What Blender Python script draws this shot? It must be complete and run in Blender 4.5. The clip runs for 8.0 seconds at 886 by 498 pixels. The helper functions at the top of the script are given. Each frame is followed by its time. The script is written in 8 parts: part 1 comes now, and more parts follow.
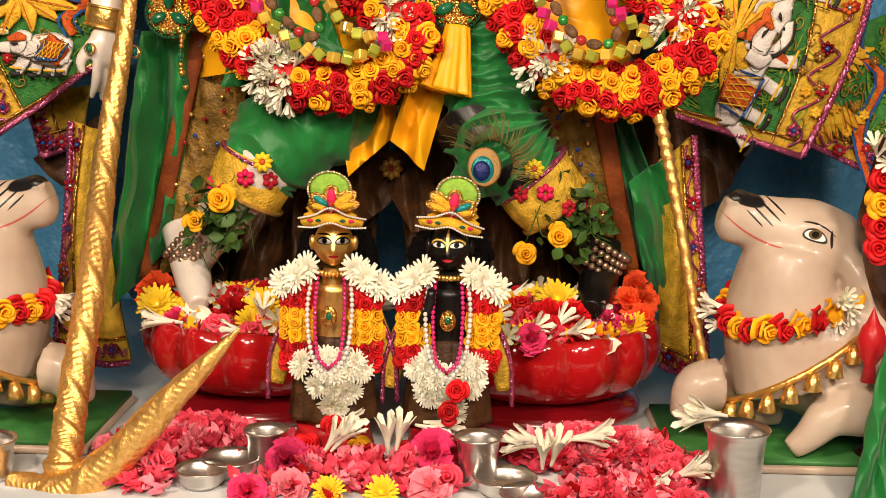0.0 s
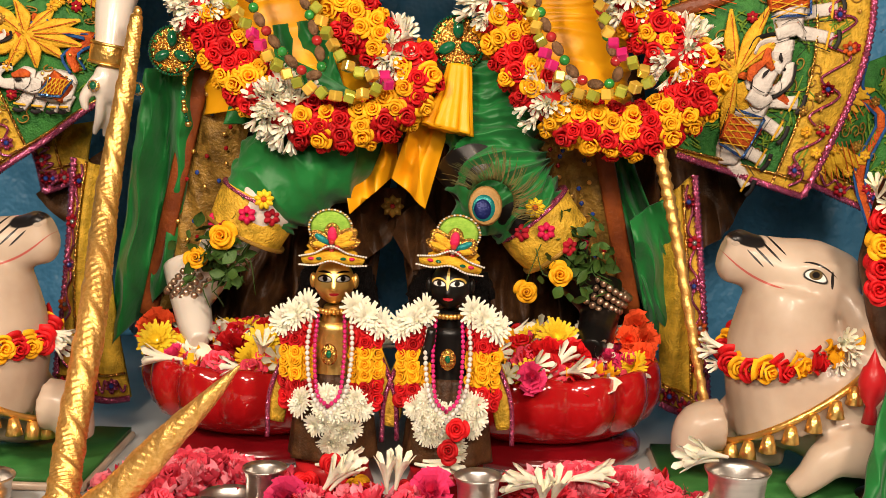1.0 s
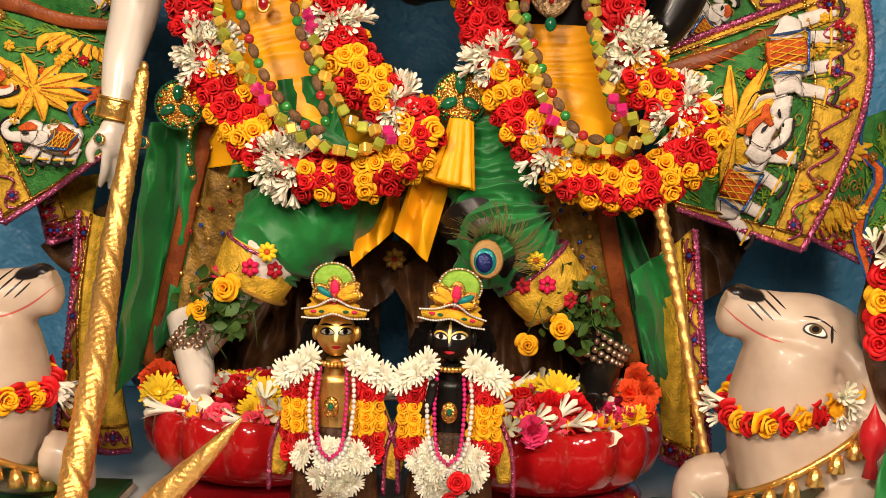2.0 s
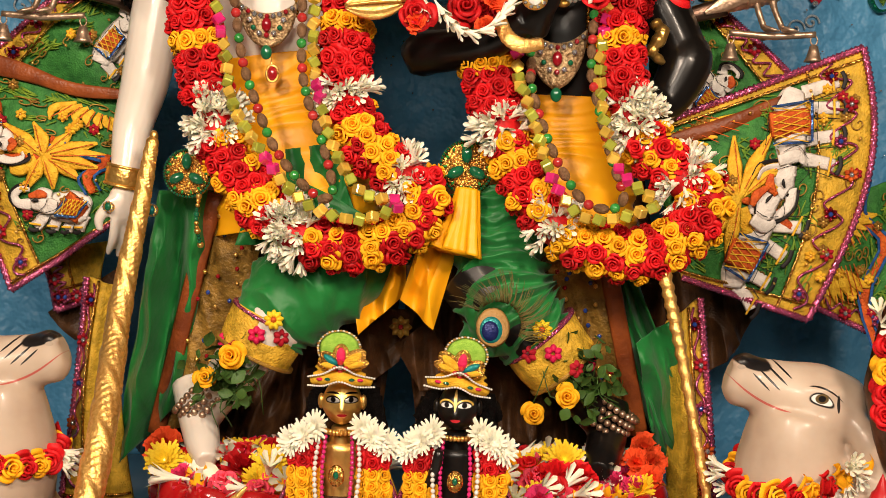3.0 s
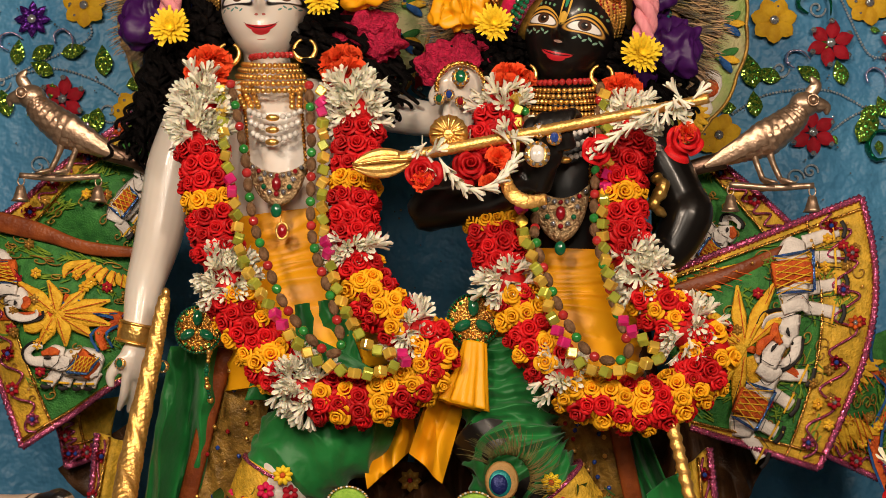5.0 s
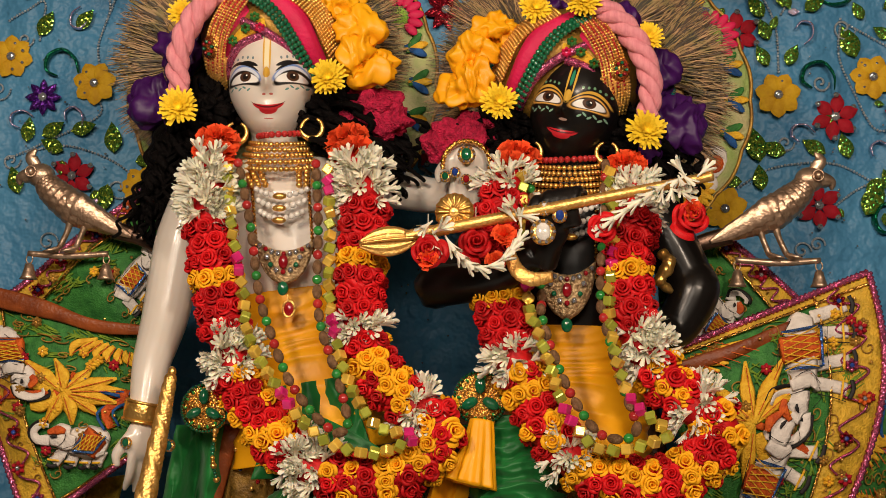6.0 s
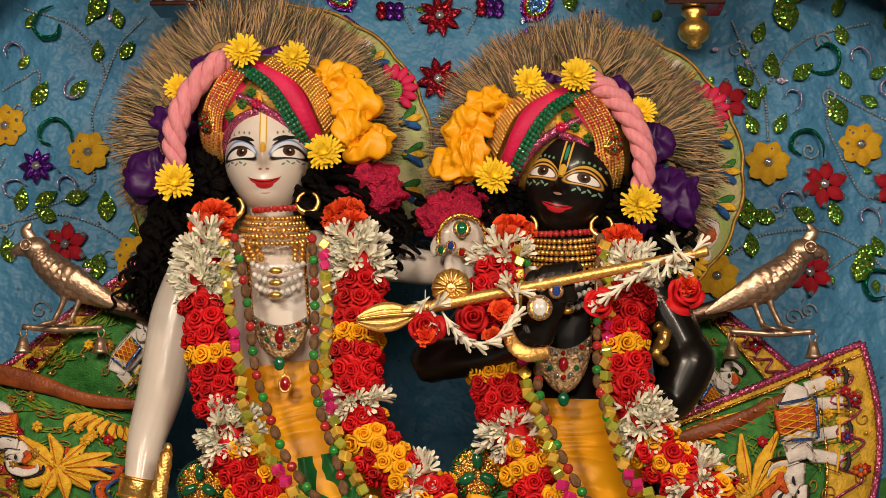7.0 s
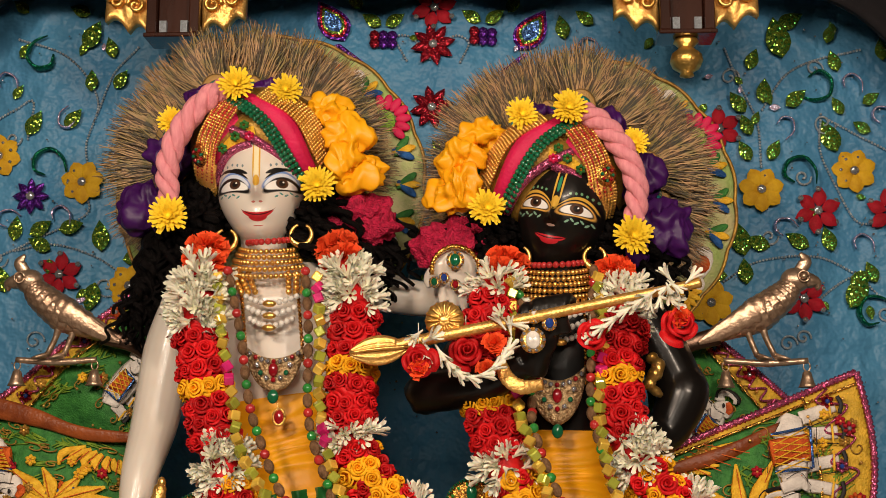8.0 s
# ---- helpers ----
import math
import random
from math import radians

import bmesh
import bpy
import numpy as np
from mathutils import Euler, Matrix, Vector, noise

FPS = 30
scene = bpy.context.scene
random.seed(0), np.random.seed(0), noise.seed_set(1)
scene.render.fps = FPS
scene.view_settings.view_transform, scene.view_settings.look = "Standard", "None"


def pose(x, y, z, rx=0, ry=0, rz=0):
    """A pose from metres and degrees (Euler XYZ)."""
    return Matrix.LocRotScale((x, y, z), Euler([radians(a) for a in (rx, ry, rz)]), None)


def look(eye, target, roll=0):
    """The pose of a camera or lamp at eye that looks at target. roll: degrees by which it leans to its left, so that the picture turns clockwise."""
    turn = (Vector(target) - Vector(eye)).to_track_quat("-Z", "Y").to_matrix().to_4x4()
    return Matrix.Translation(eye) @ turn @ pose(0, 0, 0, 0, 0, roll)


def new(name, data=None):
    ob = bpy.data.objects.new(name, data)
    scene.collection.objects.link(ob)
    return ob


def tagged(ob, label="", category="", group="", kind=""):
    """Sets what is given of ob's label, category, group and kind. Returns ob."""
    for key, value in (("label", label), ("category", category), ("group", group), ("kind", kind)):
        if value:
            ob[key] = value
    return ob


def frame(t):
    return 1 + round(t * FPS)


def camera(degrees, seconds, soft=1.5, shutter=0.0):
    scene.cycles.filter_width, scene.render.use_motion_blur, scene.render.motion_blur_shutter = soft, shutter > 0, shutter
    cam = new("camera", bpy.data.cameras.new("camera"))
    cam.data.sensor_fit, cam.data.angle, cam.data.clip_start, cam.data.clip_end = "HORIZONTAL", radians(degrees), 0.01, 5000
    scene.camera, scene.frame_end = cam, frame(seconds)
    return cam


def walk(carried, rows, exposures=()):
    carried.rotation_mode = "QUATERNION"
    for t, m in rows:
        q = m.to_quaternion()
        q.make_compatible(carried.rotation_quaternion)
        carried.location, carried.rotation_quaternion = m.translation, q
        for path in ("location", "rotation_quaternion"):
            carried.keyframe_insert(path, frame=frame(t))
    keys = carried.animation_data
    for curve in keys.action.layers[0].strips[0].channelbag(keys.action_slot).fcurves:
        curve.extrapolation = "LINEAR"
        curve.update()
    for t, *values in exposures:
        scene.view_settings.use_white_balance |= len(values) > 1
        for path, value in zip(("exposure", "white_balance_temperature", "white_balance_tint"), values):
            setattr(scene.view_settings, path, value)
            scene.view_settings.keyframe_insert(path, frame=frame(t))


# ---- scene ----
# camera and its path
cam = camera(38.2, 8.0, soft=0.75)
PATH = [
    (0, (0.039, 0.527, 0.79), (-0.016, 2.495, 0.44), 1.0),
    (0.5, (0.039, 0.529, 0.793), (-0.018, 2.501, 0.459), 1.2),
    (1, (0.041, 0.527, 0.795), (-0.019, 2.503, 0.498), 1.3),
    (1.2, (0.041, 0.526, 0.8), (-0.02, 2.505, 0.513), 1.3),
    (2.5, (0.04, 0.511, 0.801), (-0.028, 2.503, 0.634), 1.6),
    (3, (0.04, 0.51, 0.803), (-0.036, 2.505, 0.687), 1.6),
    (3.5, (0.041, 0.506, 0.806), (-0.043, 2.504, 0.748), 1.4),
    (4, (0.042, 0.503, 0.809), (-0.047, 2.501, 0.807), 1.3),
    (4.5, (0.042, 0.496, 0.81), (-0.049, 2.493, 0.866), 1.1),
    (4.7, (0.044, 0.491, 0.813), (-0.05, 2.488, 0.889), 1.0),
    (6, (0.051, 0.486, 0.833), (-0.064, 2.472, 1.042), 0.7),
    (6.5, (0.054, 0.482, 0.849), (-0.064, 2.463, 1.102), 0.6),
    (7, (0.035, 0.475, 0.868), (-0.056, 2.452, 1.152), 0.4),
    (7.5, (0.03, 0.47, 0.881), (-0.048, 2.446, 1.183), 0.2),
    (8, (0.041, 0.471, 0.888), (-0.046, 2.445, 1.199), 0.1),
]
walk(cam, [(t, look(eye, target, roll)) for t, eye, target, roll in PATH],
     exposures=[(0.0, 0.50), (1.0, 0.50), (2.5, 0.46), (4.0, 0.37), (4.5, 0.14), (6.0, -0.18), (7.0, -0.20), (8.0, -0.15)])

# light: warm temple lamps hanging before the altar, an added fill, faint room light
world = bpy.data.worlds.new("room_light")
world.use_nodes = True
world.node_tree.nodes["Background"].inputs[0].default_value = (1.0, 0.93, 0.85, 1)
world.node_tree.nodes["Background"].inputs[1].default_value = 0.006
scene.world = world


def area_lamp(name, eye, target, size, power, colour):
    data = bpy.data.lights.new(name, "AREA")
    data.shape, data.size, data.energy, data.color = "DISK", size, power, colour
    ob = new(name, data)
    ob.matrix_world = look(eye, target)
    return ob


area_lamp("lamp_front", (-0.75, 0.35, 1.78), (-0.1, 2.3, 1.15), 0.30, 27, (1.0, 0.80, 0.62))
area_lamp("lamp_front", (0.85, 0.25, 1.74), (0.0, 2.3, 1.15), 0.30, 26, (1.0, 0.80, 0.62))
# added fill with no visible source, reaches the backdrop between the statues
area_lamp("lamp_hall", (-0.05, -0.7, 1.75), (0.0, 2.3, 1.2), 0.9, 30, (1.0, 0.86, 0.70))


# materials
def rgba(c):
    return (*c, 1)


def mk(name, col, rough=0.6, metal=0.0, col2=None, scale=40, bump=0.15, rnd=0.0, sheen=0.0, sss=0.0, coat=0.0, fine=6.0, stretch=None, spec=0.3, deep=0.003):
    """A surface with blotches at one size, grain at a finer one, and a tint per piece."""
    m = bpy.data.materials.new(name)
    m.use_nodes = True
    nt = m.node_tree
    b = nt.nodes["Principled BSDF"]
    tc = nt.nodes.new("ShaderNodeTexCoord")
    src = tc.outputs["Object"]
    if stretch:
        mp = nt.nodes.new("ShaderNodeMapping")
        mp.inputs["Scale"].default_value = stretch
        nt.links.new(src, mp.inputs[0])
        src = mp.outputs[0]
    n1, n2 = nt.nodes.new("ShaderNodeTexNoise"), nt.nodes.new("ShaderNodeTexNoise")
    n1.inputs["Scale"].default_value, n2.inputs["Scale"].default_value = scale, scale * fine
    n1.inputs["Detail"].default_value = 4
    nt.links.new(src, n1.inputs[0]), nt.links.new(src, n2.inputs[0])
    ramp = nt.nodes.new("ShaderNodeValToRGB")
    ramp.color_ramp.elements[0].position, ramp.color_ramp.elements[1].position = 0.35, 0.65
    col2 = col2 or tuple(v * 0.7 for v in col)
    ramp.color_ramp.elements[0].color, ramp.color_ramp.elements[1].color = rgba(col2), rgba(col)
    nt.links.new(n1.outputs[0], ramp.inputs[0])
    out = ramp.outputs[0]
    if rnd:
        oi, mr = nt.nodes.new("ShaderNodeObjectInfo"), nt.nodes.new("ShaderNodeMapRange")
        mr.inputs[3].default_value, mr.inputs[4].default_value = 1 - rnd, 1 + rnd * 0.5
        nt.links.new(oi.outputs["Random"], mr.inputs[0])
        hsv = nt.nodes.new("ShaderNodeHueSaturation")
        nt.links.new(out, hsv.inputs["Color"]), nt.links.new(mr.outputs[0], hsv.inputs["Value"])
        out = hsv.outputs[0]
    nt.links.new(out, b.inputs["Base Color"])
    b.inputs["Roughness"].default_value, b.inputs["Metallic"].default_value = rough, metal
    b.inputs["Specular IOR Level"].default_value = spec
    if sheen:
        b.inputs["Sheen Weight"].default_value = sheen
    if coat:
        b.inputs["Coat Weight"].default_value, b.inputs["Coat Roughness"].default_value = coat, 0.08
    if sss:
        b.inputs["Subsurface Weight"].default_value, b.inputs["Subsurface Radius"].default_value = sss, (0.02, 0.012, 0.008)
        b.inputs["Subsurface Scale"].default_value = 0.5
    if bump:
        bp = nt.nodes.new("ShaderNodeBump")
        bp.inputs["Strength"].default_value, bp.inputs["Distance"].default_value = bump, deep
        nt.links.new(n2.outputs[0], bp.inputs["Height"])
        nt.links.new(bp.outputs[0], b.inputs["Normal"])
    return m


def gem(name, col, rough=0.06):
    m = mk(name, col, rough, 0.0, bump=0, coat=1.0, rnd=0.15)
    return m


def glitter(name, col, col2, scale=900, rough=0.25):
    """Sequins: tiny facets that each lean another way."""
    m = bpy.data.materials.new(name)
    m.use_nodes = True
    nt = m.node_tree
    b = nt.nodes["Principled BSDF"]
    tc, vo = nt.nodes.new("ShaderNodeTexCoord"), nt.nodes.new("ShaderNodeTexVoronoi")
    vo.inputs["Scale"].default_value = scale
    nt.links.new(tc.outputs["Object"], vo.inputs[0])
    mix = nt.nodes.new("ShaderNodeMix")
    mix.data_type = "RGBA"
    mix.inputs[6].default_value, mix.inputs[7].default_value = rgba(col), rgba(col2)
    sep = nt.nodes.new("ShaderNodeSeparateColor")
    nt.links.new(vo.outputs["Color"], sep.inputs[0])
    nt.links.new(sep.outputs[0], mix.inputs[0])
    nt.links.new(mix.outputs[2], b.inputs["Base Color"])
    geo, vm, vn = nt.nodes.new("ShaderNodeNewGeometry"), nt.nodes.new("ShaderNodeVectorMath"), nt.nodes.new("ShaderNodeVectorMath")
    vm.operation, vn.operation = "MULTIPLY_ADD", "NORMALIZE"
    sub = nt.nodes.new("ShaderNodeVectorMath")
    sub.operation = "SUBTRACT"
    sub.inputs[1].default_value = (0.5, 0.5, 0.5)
    nt.links.new(vo.outputs["Color"], sub.inputs[0])
    nt.links.new(sub.outputs[0], vm.inputs[0])
    vm.inputs[1].default_value = (0.9, 0.9, 0.9)
    nt.links.new(geo.outputs["Normal"], vm.inputs[2])
    nt.links.new(vm.outputs[0], vn.inputs[0])
    nt.links.new(vn.outputs[0], b.inputs["Normal"])
    b.inputs["Roughness"].default_value, b.inputs["Metallic"].default_value = rough, 0.75
    return m


RED = mk("rose_red", (0.70, 0.013, 0.015), 0.5, col2=(0.48, 0.006, 0.011), scale=60, rnd=0.35, spec=0.2, bump=0.05)
YEL = mk("rose_yellow", (0.95, 0.52, 0.018), 0.55, col2=(0.92, 0.38, 0.010), scale=45, rnd=0.18, spec=0.15, bump=0.05)
ORA = mk("flower_orange", (0.92, 0.12, 0.03), 0.6, col2=(0.82, 0.07, 0.02), scale=60, rnd=0.2, spec=0.12)
PNK = mk("flower_pink", (0.85, 0.06, 0.22), 0.55, col2=(0.70, 0.03, 0.10), scale=60, rnd=0.25, spec=0.12)
CORAL = mk("petal_coral", (0.93, 0.11, 0.17), 0.5, col2=(0.84, 0.05, 0.10), scale=60, rnd=0.25, spec=0.12)
WHT = mk("bud_white", (0.90, 0.86, 0.74), 0.5, col2=(0.86, 0.82, 0.62), scale=80, rnd=0.06, sss=0.25, spec=0.12)
LEMON = mk("flower_lemon", (0.95, 0.72, 0.04), 0.55, col2=(0.85, 0.52, 0.02), scale=80, rnd=0.1, spec=0.12)
LEAF = mk("leaf_green", (0.07, 0.14, 0.025), 0.5, col2=(0.03, 0.08, 0.015), scale=60, rnd=0.3)
MARBLE = mk("marble_white", (0.71, 0.65, 0.58), 0.28, col2=(0.65, 0.58, 0.51), scale=9, bump=0.02, sss=0.12, coat=0.2, spec=0.5)
MARBLE_COW = mk("marble_cream", (0.57, 0.46, 0.36), 0.34, col2=(0.44, 0.33, 0.25), scale=12, bump=0.03, sss=0.12, coat=0.15)
STONE_BLACK = mk("stone_black", (0.005, 0.0045, 0.0045), 0.32, col2=(0.009, 0.007, 0.006), scale=12, bump=0.02, coat=0.08, spec=0.3)
GOLD = mk("gold", (0.96, 0.60, 0.18), 0.30, 0.88, col2=(0.84, 0.46, 0.10), scale=50, bump=0.5, fine=3)
GOLD_CARVED = mk("gold_carved", (0.96, 0.60, 0.20), 0.42, 0.85, col2=(0.78, 0.42, 0.10), scale=220, bump=0.3, fine=1.5)
BRASS = mk("brass_face", (0.85, 0.55, 0.18), 0.35, 0.9, col2=(0.72, 0.42, 0.10), scale=60, bump=0.1)
SILVER_GOLD = mk("bird_metal", (0.64, 0.46, 0.33), 0.36, 0.85, col2=(0.40, 0.27, 0.18), scale=50, bump=0.3, fine=3)
STEEL = mk("steel", (0.70, 0.66, 0.62), 0.33, 1.0, col2=(0.60, 0.57, 0.54), scale=30, bump=0.05, stretch=(1, 1, 6), spec=0.5)
GREEN_SATIN = mk("satin_green", (0.010, 0.19, 0.036), 0.48, col2=(0.006, 0.13, 0.024), scale=16, bump=0.35, deep=0.006, fine=3, spec=0.35, sheen=0.15)
YEL_SATIN = mk("satin_yellow", (0.92, 0.43, 0.007), 0.42, col2=(0.86, 0.36, 0.005), scale=16, bump=0.25, deep=0.004, fine=3, spec=0.35)
PUR_SATIN = mk("satin_purple", (0.055, 0.007, 0.105), 0.45, col2=(0.035, 0.004, 0.068), scale=18, bump=0.4, deep=0.008, fine=2)
MAG_CLOTH = mk("cloth_magenta", (0.66, 0.012, 0.09), 0.6, col2=(0.55, 0.01, 0.07), scale=30, bump=0.4)
NET = mk("net_magenta", (0.56, 0.012, 0.065), 0.6, col2=(0.30, 0.006, 0.035), scale=170, bump=1.0, deep=0.006, fine=2)
PINK_YARN = mk("yarn_pink", (0.90, 0.36, 0.40), 0.75, col2=(0.80, 0.27, 0.32), scale=40, bump=0.7, stretch=(6, 6, 1))
BLUE_SATIN = mk("satin_blue", (0.080, 0.27, 0.47), 0.45, col2=(0.055, 0.205, 0.385), scale=5, bump=0.9, deep=0.012, fine=7)
HAIR = mk("hair_black", (0.003, 0.0027, 0.0027), 0.5, spec=0.08, col2=(0.007, 0.005, 0.005), scale=60, bump=0.8, stretch=(1, 1, 5))
LACQUER = mk("lacquer_red", (0.42, 0.008, 0.010), 0.14, col2=(0.30, 0.004, 0.006), scale=8, bump=0.03, coat=0.9, spec=0.5)
LACQUER_DARK = mk("lacquer_maroon", (0.20, 0.004, 0.008), 0.2, col2=(0.13, 0.003, 0.005), scale=8, bump=0.03, coat=0.7, spec=0.5)
ALTAR = mk("altar_stone", (0.58, 0.60, 0.60), 0.25, col2=(0.48, 0.50, 0.51), scale=6, bump=0.03, spec=0.5)
PLASTER = mk("plaster", (0.42, 0.34, 0.27), 0.8, col2=(0.37, 0.30, 0.24), scale=4, bump=0.2)
ROOM_FLOOR = mk("floor_marble", (0.36, 0.32, 0.28), 0.25, col2=(0.28, 0.25, 0.22), scale=3, bump=0.03)
BROWN_SHEER = mk("cloth_brown", (0.085, 0.036, 0.012), 0.5, col2=(0.04, 0.016, 0.006), scale=50, bump=0.4)
GOLD_CLOTH = mk("cloth_gold", (0.42, 0.24, 0.04), 0.45, 0.35, col2=(0.22, 0.11, 0.02), scale=45, bump=0.6, fine=4)
APRON = mk("cloth_apron", (0.34, 0.19, 0.035), 0.5, 0.15, col2=(0.14, 0.075, 0.014), scale=55, bump=0.8, fine=4)
FILIGREE = mk("filigree", (0.52, 0.37, 0.20), 0.42, 0.7, col2=(0.22, 0.12, 0.05), scale=190, bump=1.0, fine=1.5)
# near-black of the two added pieces that darken the backdrop's top
SHADE_DARK = mk("velvet_dark", (0.012, 0.010, 0.012), 0.9, col2=(0.006, 0.005, 0.007), scale=20, bump=0.2)
EMB_GREEN = mk("embroidery_green", (0.045, 0.21, 0.038), 0.6, col2=(0.02, 0.12, 0.022), scale=70, bump=0.7, fine=5)
EMB_YEL = mk("embroidery_yellow", (0.85, 0.52, 0.035), 0.6, col2=(0.68, 0.34, 0.015), scale=90, bump=0.9, fine=4)
EMB_BORDER = mk("embroidery_border", (0.74, 0.44, 0.04), 0.6, col2=(0.42, 0.26, 0.02), scale=70, bump=0.9, fine=4)
EMB_WHITE = mk("embroidery_white", (0.78, 0.72, 0.66), 0.65, col2=(0.66, 0.60, 0.55), scale=90, bump=0.6, fine=4)
EMB_ORANGE = mk("embroidery_orange", (0.70, 0.13, 0.015), 0.6, col2=(0.45, 0.06, 0.01), scale=90, bump=0.9, fine=4)
EMB_BLUE = mk("embroidery_blue", (0.02, 0.11, 0.35), 0.5, col2=(0.01, 0.06, 0.2), scale=90, bump=0.8)
EMB_BLACK = mk("embroidery_black", (0.015, 0.012, 0.012), 0.6, scale=90)
GRASS_THREAD = mk("thread_grass", (0.22, 0.34, 0.03), 0.6, col2=(0.10, 0.22, 0.02), scale=90, bump=0.6)
EMB_LIME = mk("embroidery_lime", (0.36, 0.60, 0.08), 0.6, col2=(0.24, 0.48, 0.05), scale=90, bump=0.8)
BROWN_EDGE = mk("cloth_rust", (0.27, 0.065, 0.014), 0.42, col2=(0.15, 0.032, 0.008), scale=30, bump=0.4)
SEQ_MAG = glitter("sequins_magenta", (0.30, 0.012, 0.08), (0.72, 0.20, 0.36), 700)
SEQ_GREEN = glitter("sequins_green", (0.01, 0.22, 0.05), (0.40, 0.50, 0.05), 380, 0.16)
SEQ_DKGREEN = glitter("sequins_dark_green", (0.005, 0.10, 0.05), (0.0, 0.22, 0.10), 500)
SEQ_PURPLE = glitter("sequins_purple", (0.06, 0.01, 0.16), (0.16, 0.03, 0.35), 500)
SEQ_RED = glitter("sequins_red", (0.22, 0.005, 0.015), (0.45, 0.02, 0.04), 500)
SEQ_IRID = glitter("sequins_iridescent", (0.45, 0.55, 0.75), (0.75, 0.45, 0.65), 600)
SEQ_BLUE = glitter("sequins_blue", (0.02, 0.05, 0.35), (0.15, 0.35, 0.65), 600)
GOLD_BEADS = mk("gold_beads", (0.88, 0.52, 0.13), 0.25, 1.0, col2=(0.45, 0.20, 0.03), scale=260, bump=1.0, fine=1)
SILVER_THREAD = mk("silver_thread", (0.62, 0.68, 0.74), 0.35, 0.4, scale=300, bump=0.8)
FELT_RED = mk("felt_red", (0.40, 0.006, 0.02), 0.75, col2=(0.28, 0.004, 0.012), scale=60, bump=0.4)
FELT_YEL = mk("felt_yellow", (0.72, 0.42, 0.015), 0.7, col2=(0.58, 0.30, 0.01), scale=60, bump=0.4)
JEM_G = gem("gem_green", (0.006, 0.13, 0.055))
JEM_R = gem("gem_red", (0.32, 0.008, 0.015))
JEM_B = gem("gem_blue", (0.02, 0.06, 0.30))
JEM_C = mk("gem_clear", (0.66, 0.68, 0.72), 0.12, 0.75, bump=0.6, scale=260, fine=1, rnd=0.3)
BEAD_G = gem("bead_green", (0.03, 0.28, 0.05), 0.15)
BEAD_R = gem("bead_red", (0.50, 0.03, 0.03), 0.15)
BEAD_BR = mk("bead_brown", (0.26, 0.14, 0.07), 0.45, col2=(0.14, 0.07, 0.03), scale=150, bump=0.8, rnd=0.2)
CUBE_Y = mk("cube_gold", (0.90, 0.58, 0.09), 0.18, 0.3, rnd=0.3, bump=0, coat=0.6)
CUBE_L = mk("cube_olive", (0.52, 0.55, 0.07), 0.18, 0.3, rnd=0.3, bump=0, coat=0.6)
CUBE_P = mk("cube_pink", (0.80, 0.03, 0.22), 0.15, 0.2, rnd=0.2, bump=0, coat=0.9)
PEARL = mk("pearl", (0.82, 0.78, 0.72), 0.2, scale=100, bump=0, coat=0.7, spec=0.5)
PEACOCK = mk("feather_barb", (0.22, 0.15, 0.045), 0.5, col2=(0.10, 0.10, 0.03), scale=35, bump=0.1)
FEATHER_TAN = mk("feather_eye_tan", (0.42, 0.24, 0.08), 0.5, col2=(0.34, 0.20, 0.06), scale=60, bump=0.5)
FEATHER_TEAL = mk("feather_eye_teal", (0.01, 0.22, 0.22), 0.3, 0.3, scale=60, bump=0.3)
FEATHER_BLUE = mk("feather_eye_blue", (0.012, 0.02, 0.12), 0.35, 0.3, scale=60, bump=0.3)
WOOD_DARK = mk("wood_dark", (0.045, 0.014, 0.008), 0.2, col2=(0.025, 0.008, 0.005), scale=20, bump=0.1, coat=0.7, stretch=(1, 1, 0.2))
GREEN_BASE = mk("paint_green", (0.05, 0.20, 0.05), 0.4, col2=(0.03, 0.14, 0.03), scale=20, bump=0.1)
RED_PAINT = mk("paint_red", (0.55, 0.015, 0.02), 0.35, scale=20)
BLACK_PAINT = mk("paint_black", (0.012, 0.010, 0.010), 0.3, scale=20)
MAT_ROSEGREEN = mk("calyx_green", (0.10, 0.20, 0.04), 0.6, scale=40)
ICE = mk("cup_paste", (0.70, 0.62, 0.48), 0.4, scale=40)



# geometry helpers: each gives (verts, faces)
def V3(p):
    return np.array(p, float)


def spline(points, n):
    """A smooth line through the points, n samples."""
    p = np.array(points, float)
    k = len(p)
    if k == 2:
        return np.array([p[0] + (p[1] - p[0]) * i / (n - 1) for i in range(n)])
    q = np.vstack([2 * p[0] - p[1], p, 2 * p[-1] - p[-2]])
    out = []
    for i in range(n):
        s = min(i / (n - 1) * (k - 1), k - 1 - 1e-6)
        j, f = int(s), s - int(s)
        a, b, c, d = q[j], q[j + 1], q[j + 2], q[j + 3]
        out.append(0.5 * (2 * b + (c - a) * f + (2 * a - 5 * b + 4 * c - d) * f * f + (3 * b - a - 3 * c + d) * f ** 3))
    return np.array(out)


def even(points, step):
    """Samples of the smooth line about step apart."""
    p = spline(points, 40 * len(points))
    s = np.concatenate([[0], np.cumsum(np.linalg.norm(np.diff(p, axis=0), axis=1))])
    n = max(2, int(round(s[-1] / step)) + 1)
    at = np.linspace(0, s[-1], n)
    return np.stack([np.interp(at, s, p[:, i]) for i in range(3)], 1)


def frames(p):
    t = np.gradient(p, axis=0)
    t /= np.linalg.norm(t, axis=1)[:, None] + 1e-12
    side = np.cross(t[0], (0, 1, 0.01))
    side /= np.linalg.norm(side) + 1e-12
    out = []
    for i in range(len(p)):
        side = side - t[i] * side.dot(t[i])
        side /= np.linalg.norm(side) + 1e-12
        out.append((t[i], side.copy(), np.cross(t[i], side)))
    return out


